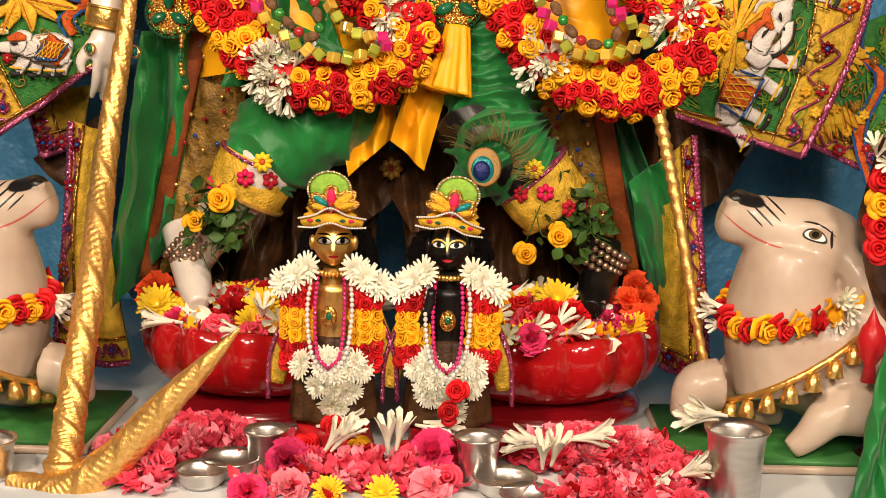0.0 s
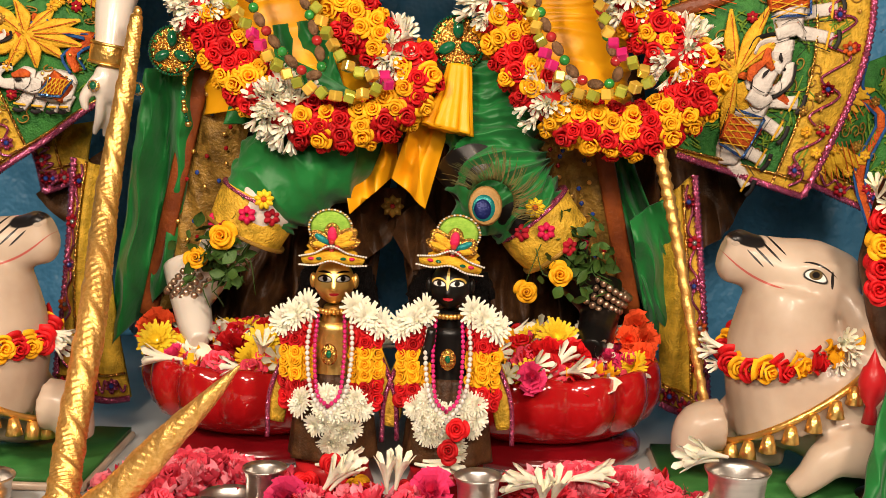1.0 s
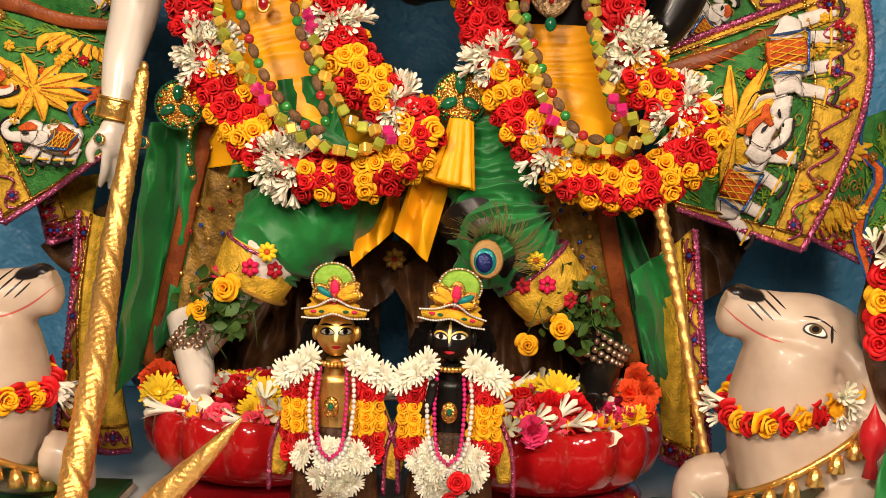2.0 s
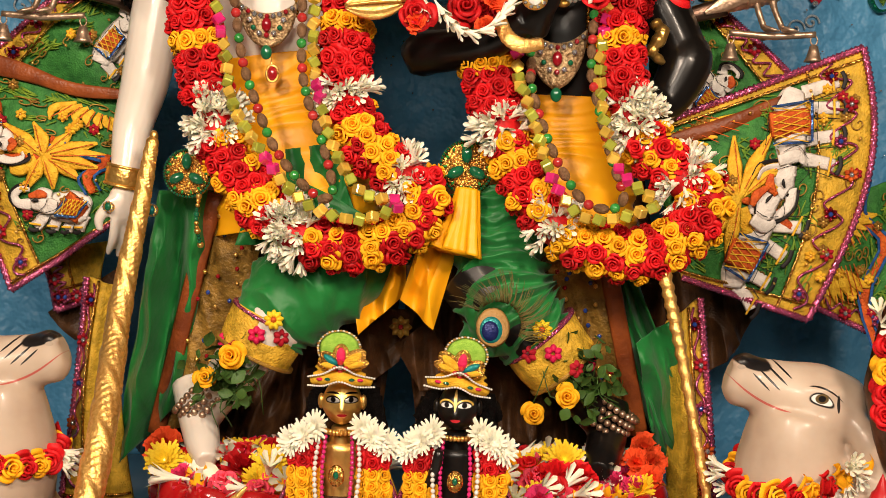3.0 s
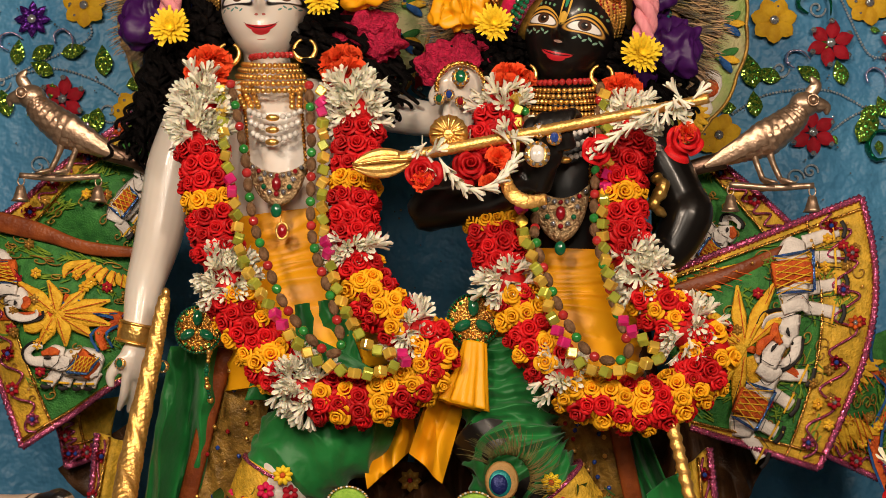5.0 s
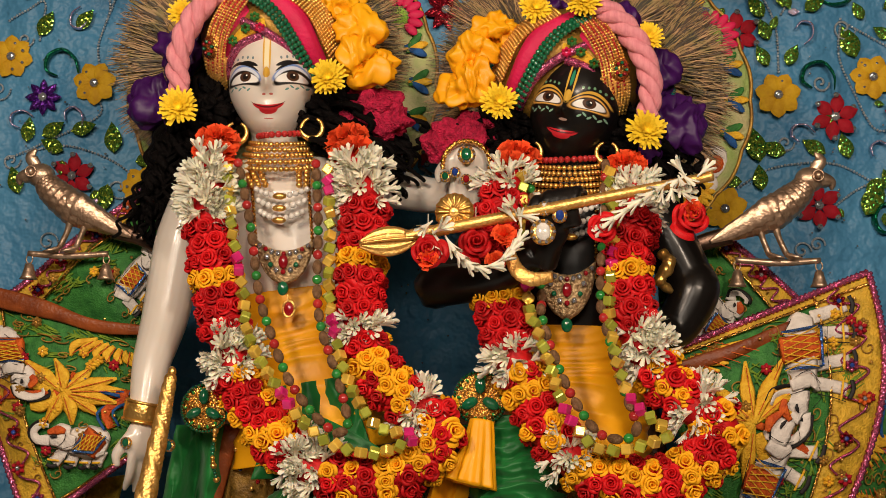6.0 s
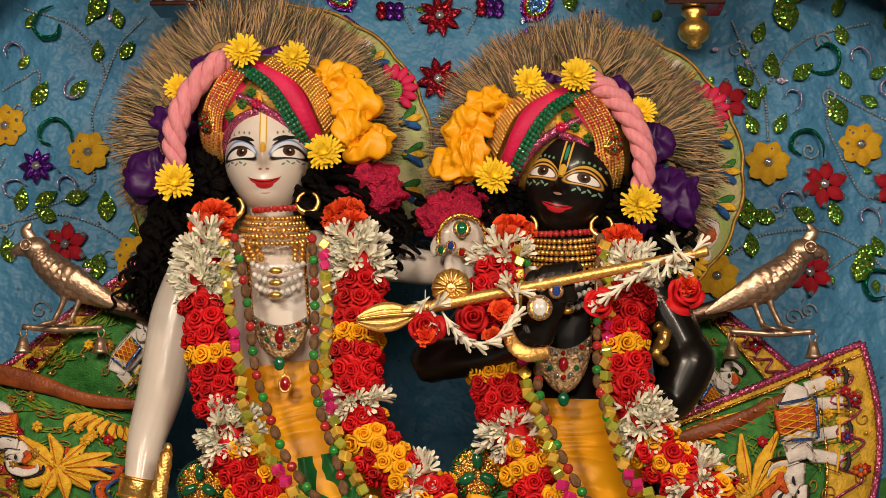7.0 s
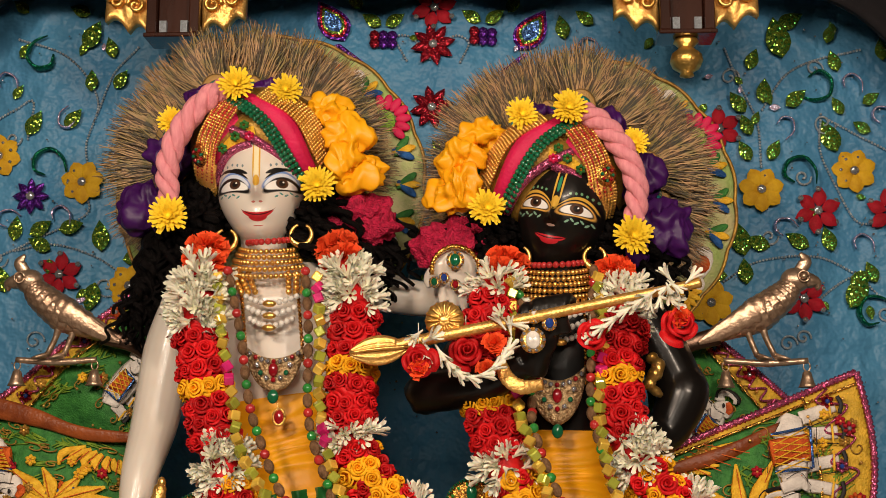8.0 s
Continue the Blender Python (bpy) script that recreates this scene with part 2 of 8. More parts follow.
def tube(points, radii, n=10, samples=24, flat=1.0, caps=True, ripple=None, twist=0.0):
    """A tapering round along a smooth line. flat squeezes it front to back; ripple(i, a) adds folds."""
    p = spline(points, samples)
    r = np.interp(np.linspace(0, 1, samples), np.linspace(0, 1, len(radii)), radii) if len(radii) > 1 else np.full(samples, radii[0])
    verts, faces = [], []
    for i, (t, s, b) in enumerate(frames(p)):
        for k in range(n):
            a = 2 * math.pi * k / n + twist * i
            rr = r[i] * (1 + (ripple(i / (samples - 1), a) if ripple else 0))
            verts.append(p[i] + s * math.cos(a) * rr + b * math.sin(a) * rr * flat)
    for i in range(samples - 1):
        for k in range(n):
            faces.append((i * n + k, i * n + (k + 1) % n, (i + 1) * n + (k + 1) % n, (i + 1) * n + k))
    if caps:
        faces.append(tuple(range(n - 1, -1, -1)))
        faces.append(tuple((samples - 1) * n + k for k in range(n)))
    return verts, faces


def ball(c, r, nu=16, nv=10, turn=None):
    r = (r, r, r) if isinstance(r, (int, float)) else r
    verts, faces = [], []
    for j in range(nv + 1):
        ph = math.pi * j / nv
        for i in range(nu):
            th = 2 * math.pi * i / nu
            v = Vector((r[0] * math.sin(ph) * math.cos(th), r[1] * math.sin(ph) * math.sin(th), r[2] * math.cos(ph)))
            if turn:
                v = turn @ v
            verts.append(V3(c) + V3(v))
    for j in range(nv):
        for i in range(nu):
            faces.append((j * nu + i, (j + 1) * nu + i, (j + 1) * nu + (i + 1) % nu, j * nu + (i + 1) % nu))
    return verts, faces


def lathe(profile, n=32, c=(0, 0, 0), wave=None):
    verts, faces = [], []
    for j, (r, z) in enumerate(profile):
        for i in range(n):
            a = 2 * math.pi * i / n
            dr, dz = wave(j, a) if wave else (1.0, 0.0)
            verts.append((c[0] + r * dr * math.cos(a), c[1] + r * dr * math.sin(a), c[2] + z + dz))
    for j in range(len(profile) - 1):
        for i in range(n):
            faces.append((j * n + i, j * n + (i + 1) % n, (j + 1) * n + (i + 1) % n, (j + 1) * n + i))
    return verts, faces


def sheet(fn, nu, nv, thick=0.0):
    """A surface fn(u, v); with thick, a second skin behind it and closed rims."""
    verts = [V3(fn(i / nu, j / nv)) for j in range(nv + 1) for i in range(nu + 1)]
    w = nu + 1
    faces = [(j * w + i, j * w + i + 1, (j + 1) * w + i + 1, (j + 1) * w + i) for j in range(nv) for i in range(nu)]
    if thick:
        k = len(verts)
        verts = verts + [v + V3((0, thick, 0)) for v in verts]
        faces = faces + [tuple(k + a for a in reversed(f)) for f in faces]
        rim = [i for i in range(nu)], [nv * w + i for i in range(nu)]
        faces += [(i + 1, i, k + i, k + i + 1) for i in rim[0]] + [(i, i + 1, k + i + 1, k + i) for i in rim[1]]
        faces += [(j * w, (j + 1) * w, k + (j + 1) * w, k + j * w) for j in range(nv)]
        faces += [((j + 1) * w + nu, j * w + nu, k + j * w + nu, k + (j + 1) * w + nu) for j in range(nv)]
    return verts, faces


def block(x0, x1, y0, y1, z0, z1, bev=0.0):
    verts = [(x, y, z) for z in (z0, z1) for y in (y0, y1) for x in (x0, x1)]
    return verts, [(0, 2, 3, 1), (4, 5, 7, 6), (0, 1, 5, 4), (2, 6, 7, 3), (0, 4, 6, 2), (1, 3, 7, 5)]


def join(*geos):
    verts, faces = [], []
    for v, f in geos:
        k = len(verts)
        verts += list(v)
        faces += [tuple(k + a for a in q) for q in f]
    return verts, faces


def moved(geo, m):
    return [V3(m @ Vector(v)) for v in geo[0]], geo[1]


def mesh(name, geo, mats, smooth=True, pick=None):
    me = bpy.data.meshes.new(name)
    me.from_pydata([tuple(map(float, v)) for v in geo[0]], [], geo[1])
    for m in mats if isinstance(mats, (list, tuple)) else [mats]:
        me.materials.append(m)
    if smooth:
        me.polygons.foreach_set("use_smooth", [True] * len(me.polygons))
    if pick:
        for q in me.polygons:
            q.material_index = pick(q.center)
    me.update()
    return me


def part(name, geo, mat, parent=None, label="", smooth=True, bevel=0.0):
    ob = new(name, geo if isinstance(geo, bpy.types.Mesh) else mesh(name, geo, mat, smooth))
    if parent:
        ob.parent = parent
    if label:
        tagged(ob, label)
    if bevel:
        b = ob.modifiers.new("bevel", "BEVEL")
        b.width, b.segments = bevel, 2
    return ob


def at(ob, m):
    ob.matrix_basis = m
    return ob


def thing(name, label, category, group="", kind=""):
    return tagged(new(name), label, category, group, kind)


def facing(place, normal, size=1.0, spin=0.0, flat=1.0):
    """A pose whose z axis points along normal."""
    q = Vector(normal).to_track_quat("Z", "Y").to_matrix().to_4x4()
    return Matrix.Translation(Vector(place)) @ q @ Matrix.Rotation(spin, 4, "Z") @ Matrix.Diagonal((size, size, size * flat, 1))


def rough_noise(p, s):
    return noise.noise(Vector(p) * s)


# flowers of a size of one unit across, opening along z
def rose_geo(seed, open_=1.0):
    """A rose as one strip of petals wound outwards; each petal cups inwards, rolls its lip over and overlaps the next."""
    r = random.Random(seed)
    sizes = [(r.uniform(0.80, 1.15), r.uniform(-0.07, 0.07), r.uniform(0.6, 1.3)) for _ in range(20)]
    petals, per, rows = 13, 9, 6
    verts, faces, th = [], [], seed * 1.7
    for i in range(petals * per + 1):
        q = i / (petals * per)
        n, f = min(petals - 1, i // per), (i % per) / per if i < petals * per else 1.0
        th += (2.3 - 0.85 * q) / per
        big, lift, roll = sizes[n]
        lobe = math.sin(math.pi * f) ** 0.55
        rad = 0.012 + 0.40 * q ** 0.9 * open_ * (1 + 0.16 * (big - 1)) + 0.035 * q * (1 - 2 * f)
        top = 0.46 - 0.30 * q ** 1.5 + lift * (0.3 + q)
        for v, dr, dz in ((0.0, -0.10, -0.36), (0.3, -0.05, -0.22), (0.62, 0.0, -0.08), (0.82, 0.02, 0.0), (0.94, 0.055, 0.012), (1.0, 0.105, -0.025)):
            rr = rad * (0.70 + 0.30 * v) + dr * roll * (0.30 + 0.80 * q) + v * v * 0.07 * lobe * q * big
            z = max(-0.05, top + dz) - 0.22 * (1 - lobe) * v * v * (0.4 + 0.6 * q) - 0.12 * q ** 3 * v
            verts.append(V3((max(0.004, rr) * math.cos(th), max(0.004, rr) * math.sin(th), z)))
    for i in range(petals * per):
        for k in range(rows - 1):
            a = i * rows + k
            faces.append((a, a + rows, a + rows + 1, a + 1))
    return verts, faces


def bud_geo():
    """A tuberose: a waxy tube that opens into six broad pointed petals."""
    verts, faces, n = [], [], 24
    rows = [((0.035, 0.0),) * 3, ((0.060, 0.30),) * 3, ((0.095, 0.50), (0.105, 0.50), (0.105, 0.50)), ((0.105, 0.58), (0.165, 0.66), (0.170, 0.68)),
            ((0.100, 0.60), (0.235, 0.78), (0.250, 0.83)), ((0.095, 0.60), (0.280, 0.88), (0.310, 0.95))]
    for j, (notch, shoulder, tip) in enumerate(rows):
        for k in range(n):
            r, z = (notch, shoulder, tip, shoulder)[k % 4]
            a = 2 * math.pi * k / n + (0.07 * ((k % 4) - 2) if j > 2 else 0.0)
            z += 0.05 * (k // 4 % 2) * (j > 3)
            verts.append(V3((r * math.cos(a), r * math.sin(a), z)))
    for j in range(len(rows) - 1):
        for k in range(n):
            faces.append((j * n + k, j * n + (k + 1) % n, (j + 1) * n + (k + 1) % n, (j + 1) * n + k))
    return verts, faces


def one_heart(geo, z):
    """Joins the feet of all petals in one point."""
    heart = [i for i, v in enumerate(geo[0]) if v[0] ** 2 + v[1] ** 2 < 0.0012 and abs(v[2] - z) < 0.04]
    same = {i: heart[0] for i in heart}
    geo[0][heart[0]] = V3((0, 0, z))
    faces = []
    for f in geo[1]:
        g = []
        for i in (same.get(i, i) for i in f):
            if i not in g:
                g.append(i)
        if len(g) > 2:
            faces.append(tuple(g))
    used = sorted({i for f in faces for i in f})
    where = {i: k for k, i in enumerate(used)}
    return [geo[0][i] for i in used], [tuple(where[i] for i in f) for f in faces]


def mum_geo(rings=6, n=22, seed=1):
    rg = random.Random(seed)
    geos = []
    for ring in range(rings):
        el = 0.15 + 1.15 * ring / rings
        for k in range(n - 3 * ring):
            a = 2 * math.pi * (k + 0.5 * ring) / (n - 3 * ring) + rg.uniform(-0.1, 0.1)
            ln, e = rg.uniform(0.42, 0.54) * (1 - 0.1 * ring), el + rg.uniform(-0.12, 0.12)

            def petal(u, v, a=a, ln=ln, e=e):
                w = 0.060 * math.sin(math.pi * (0.12 + 0.72 * v)) * (u - 0.5) * 2
                r, z = ln * v * math.cos(e), ln * v * math.sin(e) + 0.05
                return (r * math.cos(a) - w * math.sin(a), r * math.sin(a) + w * math.cos(a), z)
            geos.append(sheet(petal, 2, 2))
    return one_heart(join(*geos), 0.05)


def ruffle_geo(seed=3):
    """A carnation-like tuft."""
    rg = random.Random(seed)
    geos = []
    for k in range(46):
        a, e, ln = rg.uniform(0, 6.28), rg.uniform(0.05, 1.45), rg.uniform(0.4, 0.52)

        def petal(u, v, a=a, e=e, ln=ln):
            w = 0.30 * v * (u - 0.5)
            r, z = ln * v * math.cos(e), ln * v * math.sin(e) + 0.03 * math.sin(u * 9 + a)
            return (r * math.cos(a) - w * math.sin(a), r * math.sin(a) + w * math.cos(a), z)
        geos.append(sheet(petal, 3, 2))
    return one_heart(join(*geos), 0.0)


ROSES = {}
for key, m in (("red", RED), ("yellow", YEL), ("pink", PNK), ("coral", CORAL)):
    ROSES[key] = [mesh("rose", rose_geo(s, 0.85 + 0.1 * s), m) for s in range(3)]
BUD = mesh("bud", bud_geo(), WHT)
MUM = mesh("chrysanthemum", mum_geo(), LEMON)
MUM_W = mesh("chrysanthemum", mum_geo(5, 18, 2), WHT)
TUFT_O = mesh("carnation", ruffle_geo(), ORA)
TUFT_P = mesh("carnation", ruffle_geo(5), PNK)
TUFT_C = mesh("carnation", ruffle_geo(8), CORAL)
TUFT_R = mesh("carnation", ruffle_geo(6), RED)
LEAFLET = mesh("leaf", sheet(lambda u, v: (0.32 * (u - 0.5) * 2 * math.sin(math.pi * (0.05 + 0.95 * v)) , v, 0.12 * abs(u - 0.5) + 0.15 * v * v), 2, 5), LEAF)
rg = random.Random(11)


def flower(name, me, place, normal, size, parent=None, label="", category=""):
    ob = at(new(name, me), facing(place, normal, size, rg.uniform(0, 6.28)))
    if parent:
        ob.parent = parent
    elif label:
        tagged(ob, label, category)
    return ob


def spray(parent, place, normal, n, size, spread=0.8, name="bud", me=None):
    """A tuft of tuberose buds that fan out from one place."""
    nn = Vector(normal)
    for k in range(n):
        d = (nn + Vector((rg.uniform(-1, 1), rg.uniform(-1, 1), rg.uniform(-1, 1))) * spread).normalized()
        p = Vector(place) + Vector((rg.uniform(-1, 1), 0, rg.uniform(-1, 1))) * size * 0.35
        flower(name, me or BUD, p, d, size * rg.uniform(0.8, 1.15), parent)



# the place: room, altar, backdrop
def wall(name, geo, mat, label, category):
    return tagged(part(name, geo, mat), label, category, "", "structure")


wall("floor", block(-3.2, 3.2, -4.2, 3.2, -0.80, -0.70), ROOM_FLOOR, "polished stone floor of the temple hall", "floor")
wall("wall_south", block(-3.2, 3.2, -4.2, -4.1, -0.70, 2.6), PLASTER, "plain cream plaster wall of the hall", "wall")
wall("wall_west", block(-3.2, -3.1, -4.1, 3.1, -0.70, 2.6), PLASTER, "plain cream plaster wall of the hall", "wall")
wall("wall_east", block(3.1, 3.2, -4.1, 3.1, -0.70, 2.6), PLASTER, "plain cream plaster wall of the hall", "wall")
wall("wall_north", block(-3.2, 3.2, 3.1, 3.2, -0.70, 2.6), PLASTER, "plain cream plaster wall behind the altar", "wall")
wall("ceiling", block(-3.2, 3.2, -4.2, 3.2, 2.6, 2.7), PLASTER, "plain cream ceiling of the hall", "ceiling")
ALTAR_Z = 0.262
altar = wall("altar_platform", block(-1.6, 1.6, 1.55, 3.0, -0.70, ALTAR_Z), ALTAR, "pale grey polished stone altar platform", "altar")


def drape_y(x, z):
    """How far the hung cloth bellies and creases."""
    f = 0.012 * math.sin(x * 9 + 1.3 * math.sin(z * 2.1)) + 0.006 * math.sin(x * 23 + z * 3)
    f += 0.010 * rough_noise((x * 1.0, 3.0, z * 0.6), 6.0) + 0.005 * rough_noise((x, 7.0, z * 0.4), 22.0) + 0.0035 * (0.5 - abs(rough_noise((x + 0.3 * z, 1.0, z * 0.7 - 0.2 * x), 17.0))) + 0.0015 * rough_noise((x, 5.0, z * 0.6), 60.0)
    return 2.86 + f


backdrop = wall("backdrop", sheet(lambda u, v: (-1.5 + 3.0 * u, drape_y(-1.5 + 3.0 * u, ALTAR_Z + 1.75 * v), ALTAR_Z + 1.75 * v), 420, 240, 0.01),
                BLUE_SATIN, "creased sky-blue satin cloth hung behind the altar with embroidered flowers", "backdrop")


# embroidery sewn on the blue cloth
def disc_petals(n, r, inner, width, pointed):
    geos = []
    for k in range(n):
        a = 2 * math.pi * k / n + math.pi / 2

        def petal(u, v, a=a):
            q = math.sin(math.pi * v ** (1.0 if pointed else 0.72)) ** (1.0 if pointed else 0.55)
            w, rr = width * q * (u - 0.5) * 2, inner + (r - inner) * v
            return (rr * math.cos(a) - w * math.sin(a), rr * math.sin(a) + w * math.cos(a), 0.006 * (1 - (2 * u - 1) ** 2) * q + 0.002)
        geos.append(sheet(petal, 4, 7))
    return join(*geos)


def bead_ring(points, r, mat_step=0.006, closed=True):
    return join(*[ball(p, r, 6, 4) for p in points])


def on_cloth(x, z, spin=0.0, s=1.0):
    return Matrix.Translation((x, drape_y(x, z) - 0.008, z)) @ Matrix.Rotation(math.pi / 2, 4, "X") @ Matrix.Rotation(spin, 4, "Z") @ Matrix.Diagonal((s, s, s, 1))


YEL_FL = mesh("flower", disc_petals(7, 0.043, 0.006, 0.017, False), FELT_YEL)
RED_FL = mesh("flower", disc_petals(6, 0.045, 0.006, 0.013, True), FELT_RED)
PUR_FL = mesh("flower", disc_petals(8, 0.036, 0.004, 0.008, True), SEQ_PURPLE)
STUD = mesh("rhinestone", join(ball((0, 0, 0.006), (0.009, 0.009, 0.005), 10, 6)), JEM_C)
SMALLSTUD = mesh("stone", ball((0, 0, 0.004), (0.0035, 0.0035, 0.003), 6, 4), JEM_C)
LEAF_EMB = mesh("leaf", sheet(lambda u, v: (0.016 * (u - 0.5) * 2 * math.sin(math.pi * v ** 0.8), 0.055 * v, 0.003 + 0.003 * (1 - (2 * u - 1) ** 2)), 4, 6), SEQ_GREEN)
LEAF_IRID = mesh("leaf", sheet(lambda u, v: (0.013 * (u - 0.5) * 2 * math.sin(math.pi * v), 0.045 * v, 0.003), 3, 5), SEQ_IRID)
HOOK = mesh("scroll", tube([(0.02, -0.03, 0.003), (0.024, -0.005, 0.004), (0.01, 0.02, 0.004), (-0.018, 0.018, 0.004), (-0.03, -0.004, 0.004), (-0.016, -0.02, 0.004)],
                           [0.003, 0.007, 0.009, 0.011, 0.009, 0.004], 8, 18, flat=0.35), SEQ_DKGREEN)
HOOK_I = mesh("scroll", tube([(0.014, -0.022, 0.003), (0.018, 0.0, 0.004), (0.004, 0.018, 0.004), (-0.014, 0.012, 0.004), (-0.016, -0.006, 0.004)],
                             [0.003, 0.005, 0.007, 0.006, 0.003], 8, 14, flat=0.35), SEQ_IRID)


def sewn(me, name, p, spin=0.0, s=1.0):
    ob = at(new(name, me), on_cloth(p[0], p[2], spin, s))
    ob.parent = backdrop
    return ob


for p in ((0.531, 2.860, 1.370), (0.711, 2.860, 1.410), (-0.921, 2.860, 1.448), (-0.757, 2.860, 1.396), (0.432, 2.860, 1.158), (-0.666, 2.860, 1.198)):
    sewn(YEL_FL, "yellow_flower", p, rg.uniform(0, 1))
    sewn(STUD, "rhinestone", (p[0], 0, p[2]))
    for k in range(7):
        a = k * 0.898 + 0.4
        sewn(SMALLSTUD, "stone", (p[0] + 0.026 * math.cos(a), 0, p[2] + 0.026 * math.sin(a)))
for p in ((0.637, 2.860, 1.332), (0.458, 2.860, 1.489), (0.604, 2.860, 1.166), (0.773, 2.860, 1.331), (-0.117, 2.860, 1.282), (-0.793, 2.860, 1.217), (-0.081, 2.860, 1.734)):
    sewn(RED_FL, "red_flower", p, rg.uniform(-0.3, 0.3))
    sewn(STUD, "rhinestone", (p[0], 0, p[2]))
    for k in range(6):
        a = k * math.pi / 3 + 0.5
        sewn(SMALLSTUD, "stone", (p[0] + 0.040 * math.cos(a), 0, p[2] + 0.040 * math.sin(a)), 0, 1.8)
for p in ((-0.853, 2.860, 1.367),):
    sewn(PUR_FL, "purple_flower", p)
    sewn(STUD, "rhinestone", (p[0], 0, p[2]))
for p, s in (((-0.083, 2.860, 1.660), 1.0), ((-0.085, 2.860, 1.535), 1.0)):
    sewn(mesh("lotus", disc_petals(8, 0.042, 0.002, 0.009, True), SEQ_RED if s and p[2] > 1.42 else SEQ_PURPLE), "sequin_lotus", p, 0.2, 1.05)
    sewn(STUD, "rhinestone", (p[0], 0, p[2]))
for p, sp, s in (((-0.764, 2.860, 1.660), -0.5, 1.15), ((-0.707, 2.860, 1.644), 0.3, 0.8), ((-0.756, 2.860, 1.732), 1.2, 0.8), ((-0.890, 2.860, 1.643), -0.7, 0.7), ((-0.749, 2.860, 1.576), 0, 0.8),
                 ((-0.704, 2.860, 1.582), -0.6, 0.8), ((-0.795, 2.860, 1.501), -0.7, 0.9), ((-0.867, 2.860, 1.487), -0.5, 1.0), ((-0.899, 2.860, 1.561), -0.6, 0.6), ((-0.718, 2.860, 1.263), 0.1, 1.1),
                 ((-0.727, 2.860, 1.203), 2.9, 1.1), ((-0.797, 2.860, 1.302), -1.3, 0.9), ((-0.852, 2.860, 1.292), -1.0, 0.9), ((-0.812, 2.860, 1.264), 1.1, 0.9), ((-0.679, 2.860, 1.247), -1.3, 0.9),
                 ((-0.884, 2.860, 1.281), -0.1, 0.9), ((-0.895, 2.860, 1.182), 0.3, 1.0), ((0.507, 2.860, 1.518), 0.6, 0.9), ((0.540, 2.860, 1.535), -0.1, 0.9), ((0.582, 2.860, 1.529), -0.9, 0.9),
                 ((0.516, 2.860, 1.474), 0.4, 0.8), ((0.514, 2.860, 1.425), 0.5, 0.8), ((0.546, 2.860, 1.425), -0.5, 0.8), ((0.572, 2.860, 1.685), -1.1, 1.0), ((0.580, 2.860, 1.623), 0.2, 1.5),
                 ((0.515, 2.860, 1.602), -0.4, 0.8), ((0.667, 2.860, 1.656), -0.3, 0.7), ((0.686, 2.860, 1.600), 0.3, 0.8), ((0.693, 2.860, 1.517), 0.5, 0.7), ((0.731, 2.860, 1.538), -1.0, 0.7),
                 ((0.744, 2.860, 1.483), 1.0, 0.7), ((0.679, 2.860, 1.445), 0.4, 1.2), ((0.498, 2.860, 1.246), 0.2, 1.2), ((0.545, 2.860, 1.262), 1.2, 0.9), ((0.618, 2.860, 1.262), 1.0, 0.9),
                 ((0.665, 2.860, 1.256), 0.3, 0.9), ((0.691, 2.860, 1.150), -0.5, 1.3), ((0.694, 2.860, 1.198), -1.2, 0.9), ((0.465, 2.860, 1.209), 1.5, 0.7), ((0.501, 2.860, 1.193), 0.1, 0.9),
                 ((0.226, 2.860, 1.701), 0.9, 0.8), ((0.171, 2.860, 1.674), 0.2, 0.9), ((-0.004, 2.860, 1.501), 0.2, 0.7), ((-0.167, 2.860, 1.531), 0.0, 0.7), ((-0.224, 2.860, 1.736), 0.6, 0.8),
                 ((0.062, 2.860, 1.726), -0.5, 0.8), ((0.772, 2.860, 1.621), 0.1, 0.8), ((0.745, 2.860, 1.198), 0.4, 0.8), ((-0.660, 2.860, 1.318), 0.4, 0.9), ((-0.875, 2.860, 1.733), 0.9, 0.7)):
    sewn(LEAF_EMB, "sequin_leaf", p, sp, s)
for p, sp in (((-0.820, 2.860, 1.436), 0.4), ((-0.847, 2.860, 1.646), 2.2), ((0.606, 2.860, 1.408), 0.2), ((0.647, 2.860, 1.567), -1.8), ((0.736, 2.860, 1.150), 1.0)):
    sewn(HOOK, "sequin_scroll", p, sp, 1.1)
for p, sp in (((-0.791, 2.860, 1.520), 2.5), ((-0.912, 2.860, 1.595), 0.4), ((0.580, 2.860, 1.490), -0.6), ((0.712, 2.860, 1.577), 0.2), ((0.723, 2.860, 1.272), 0.3), ((0.573, 2.860, 1.300), 1.0),
              ((-0.793, 2.860, 1.330), 0.2), ((-0.897, 2.860, 1.325), 1.2), ((0.215, 2.860, 1.656), 0.5), ((0.767, 2.860, 1.516), 0.9)):
    sewn(HOOK_I, "iridescent_scroll", p, sp, 1.0)
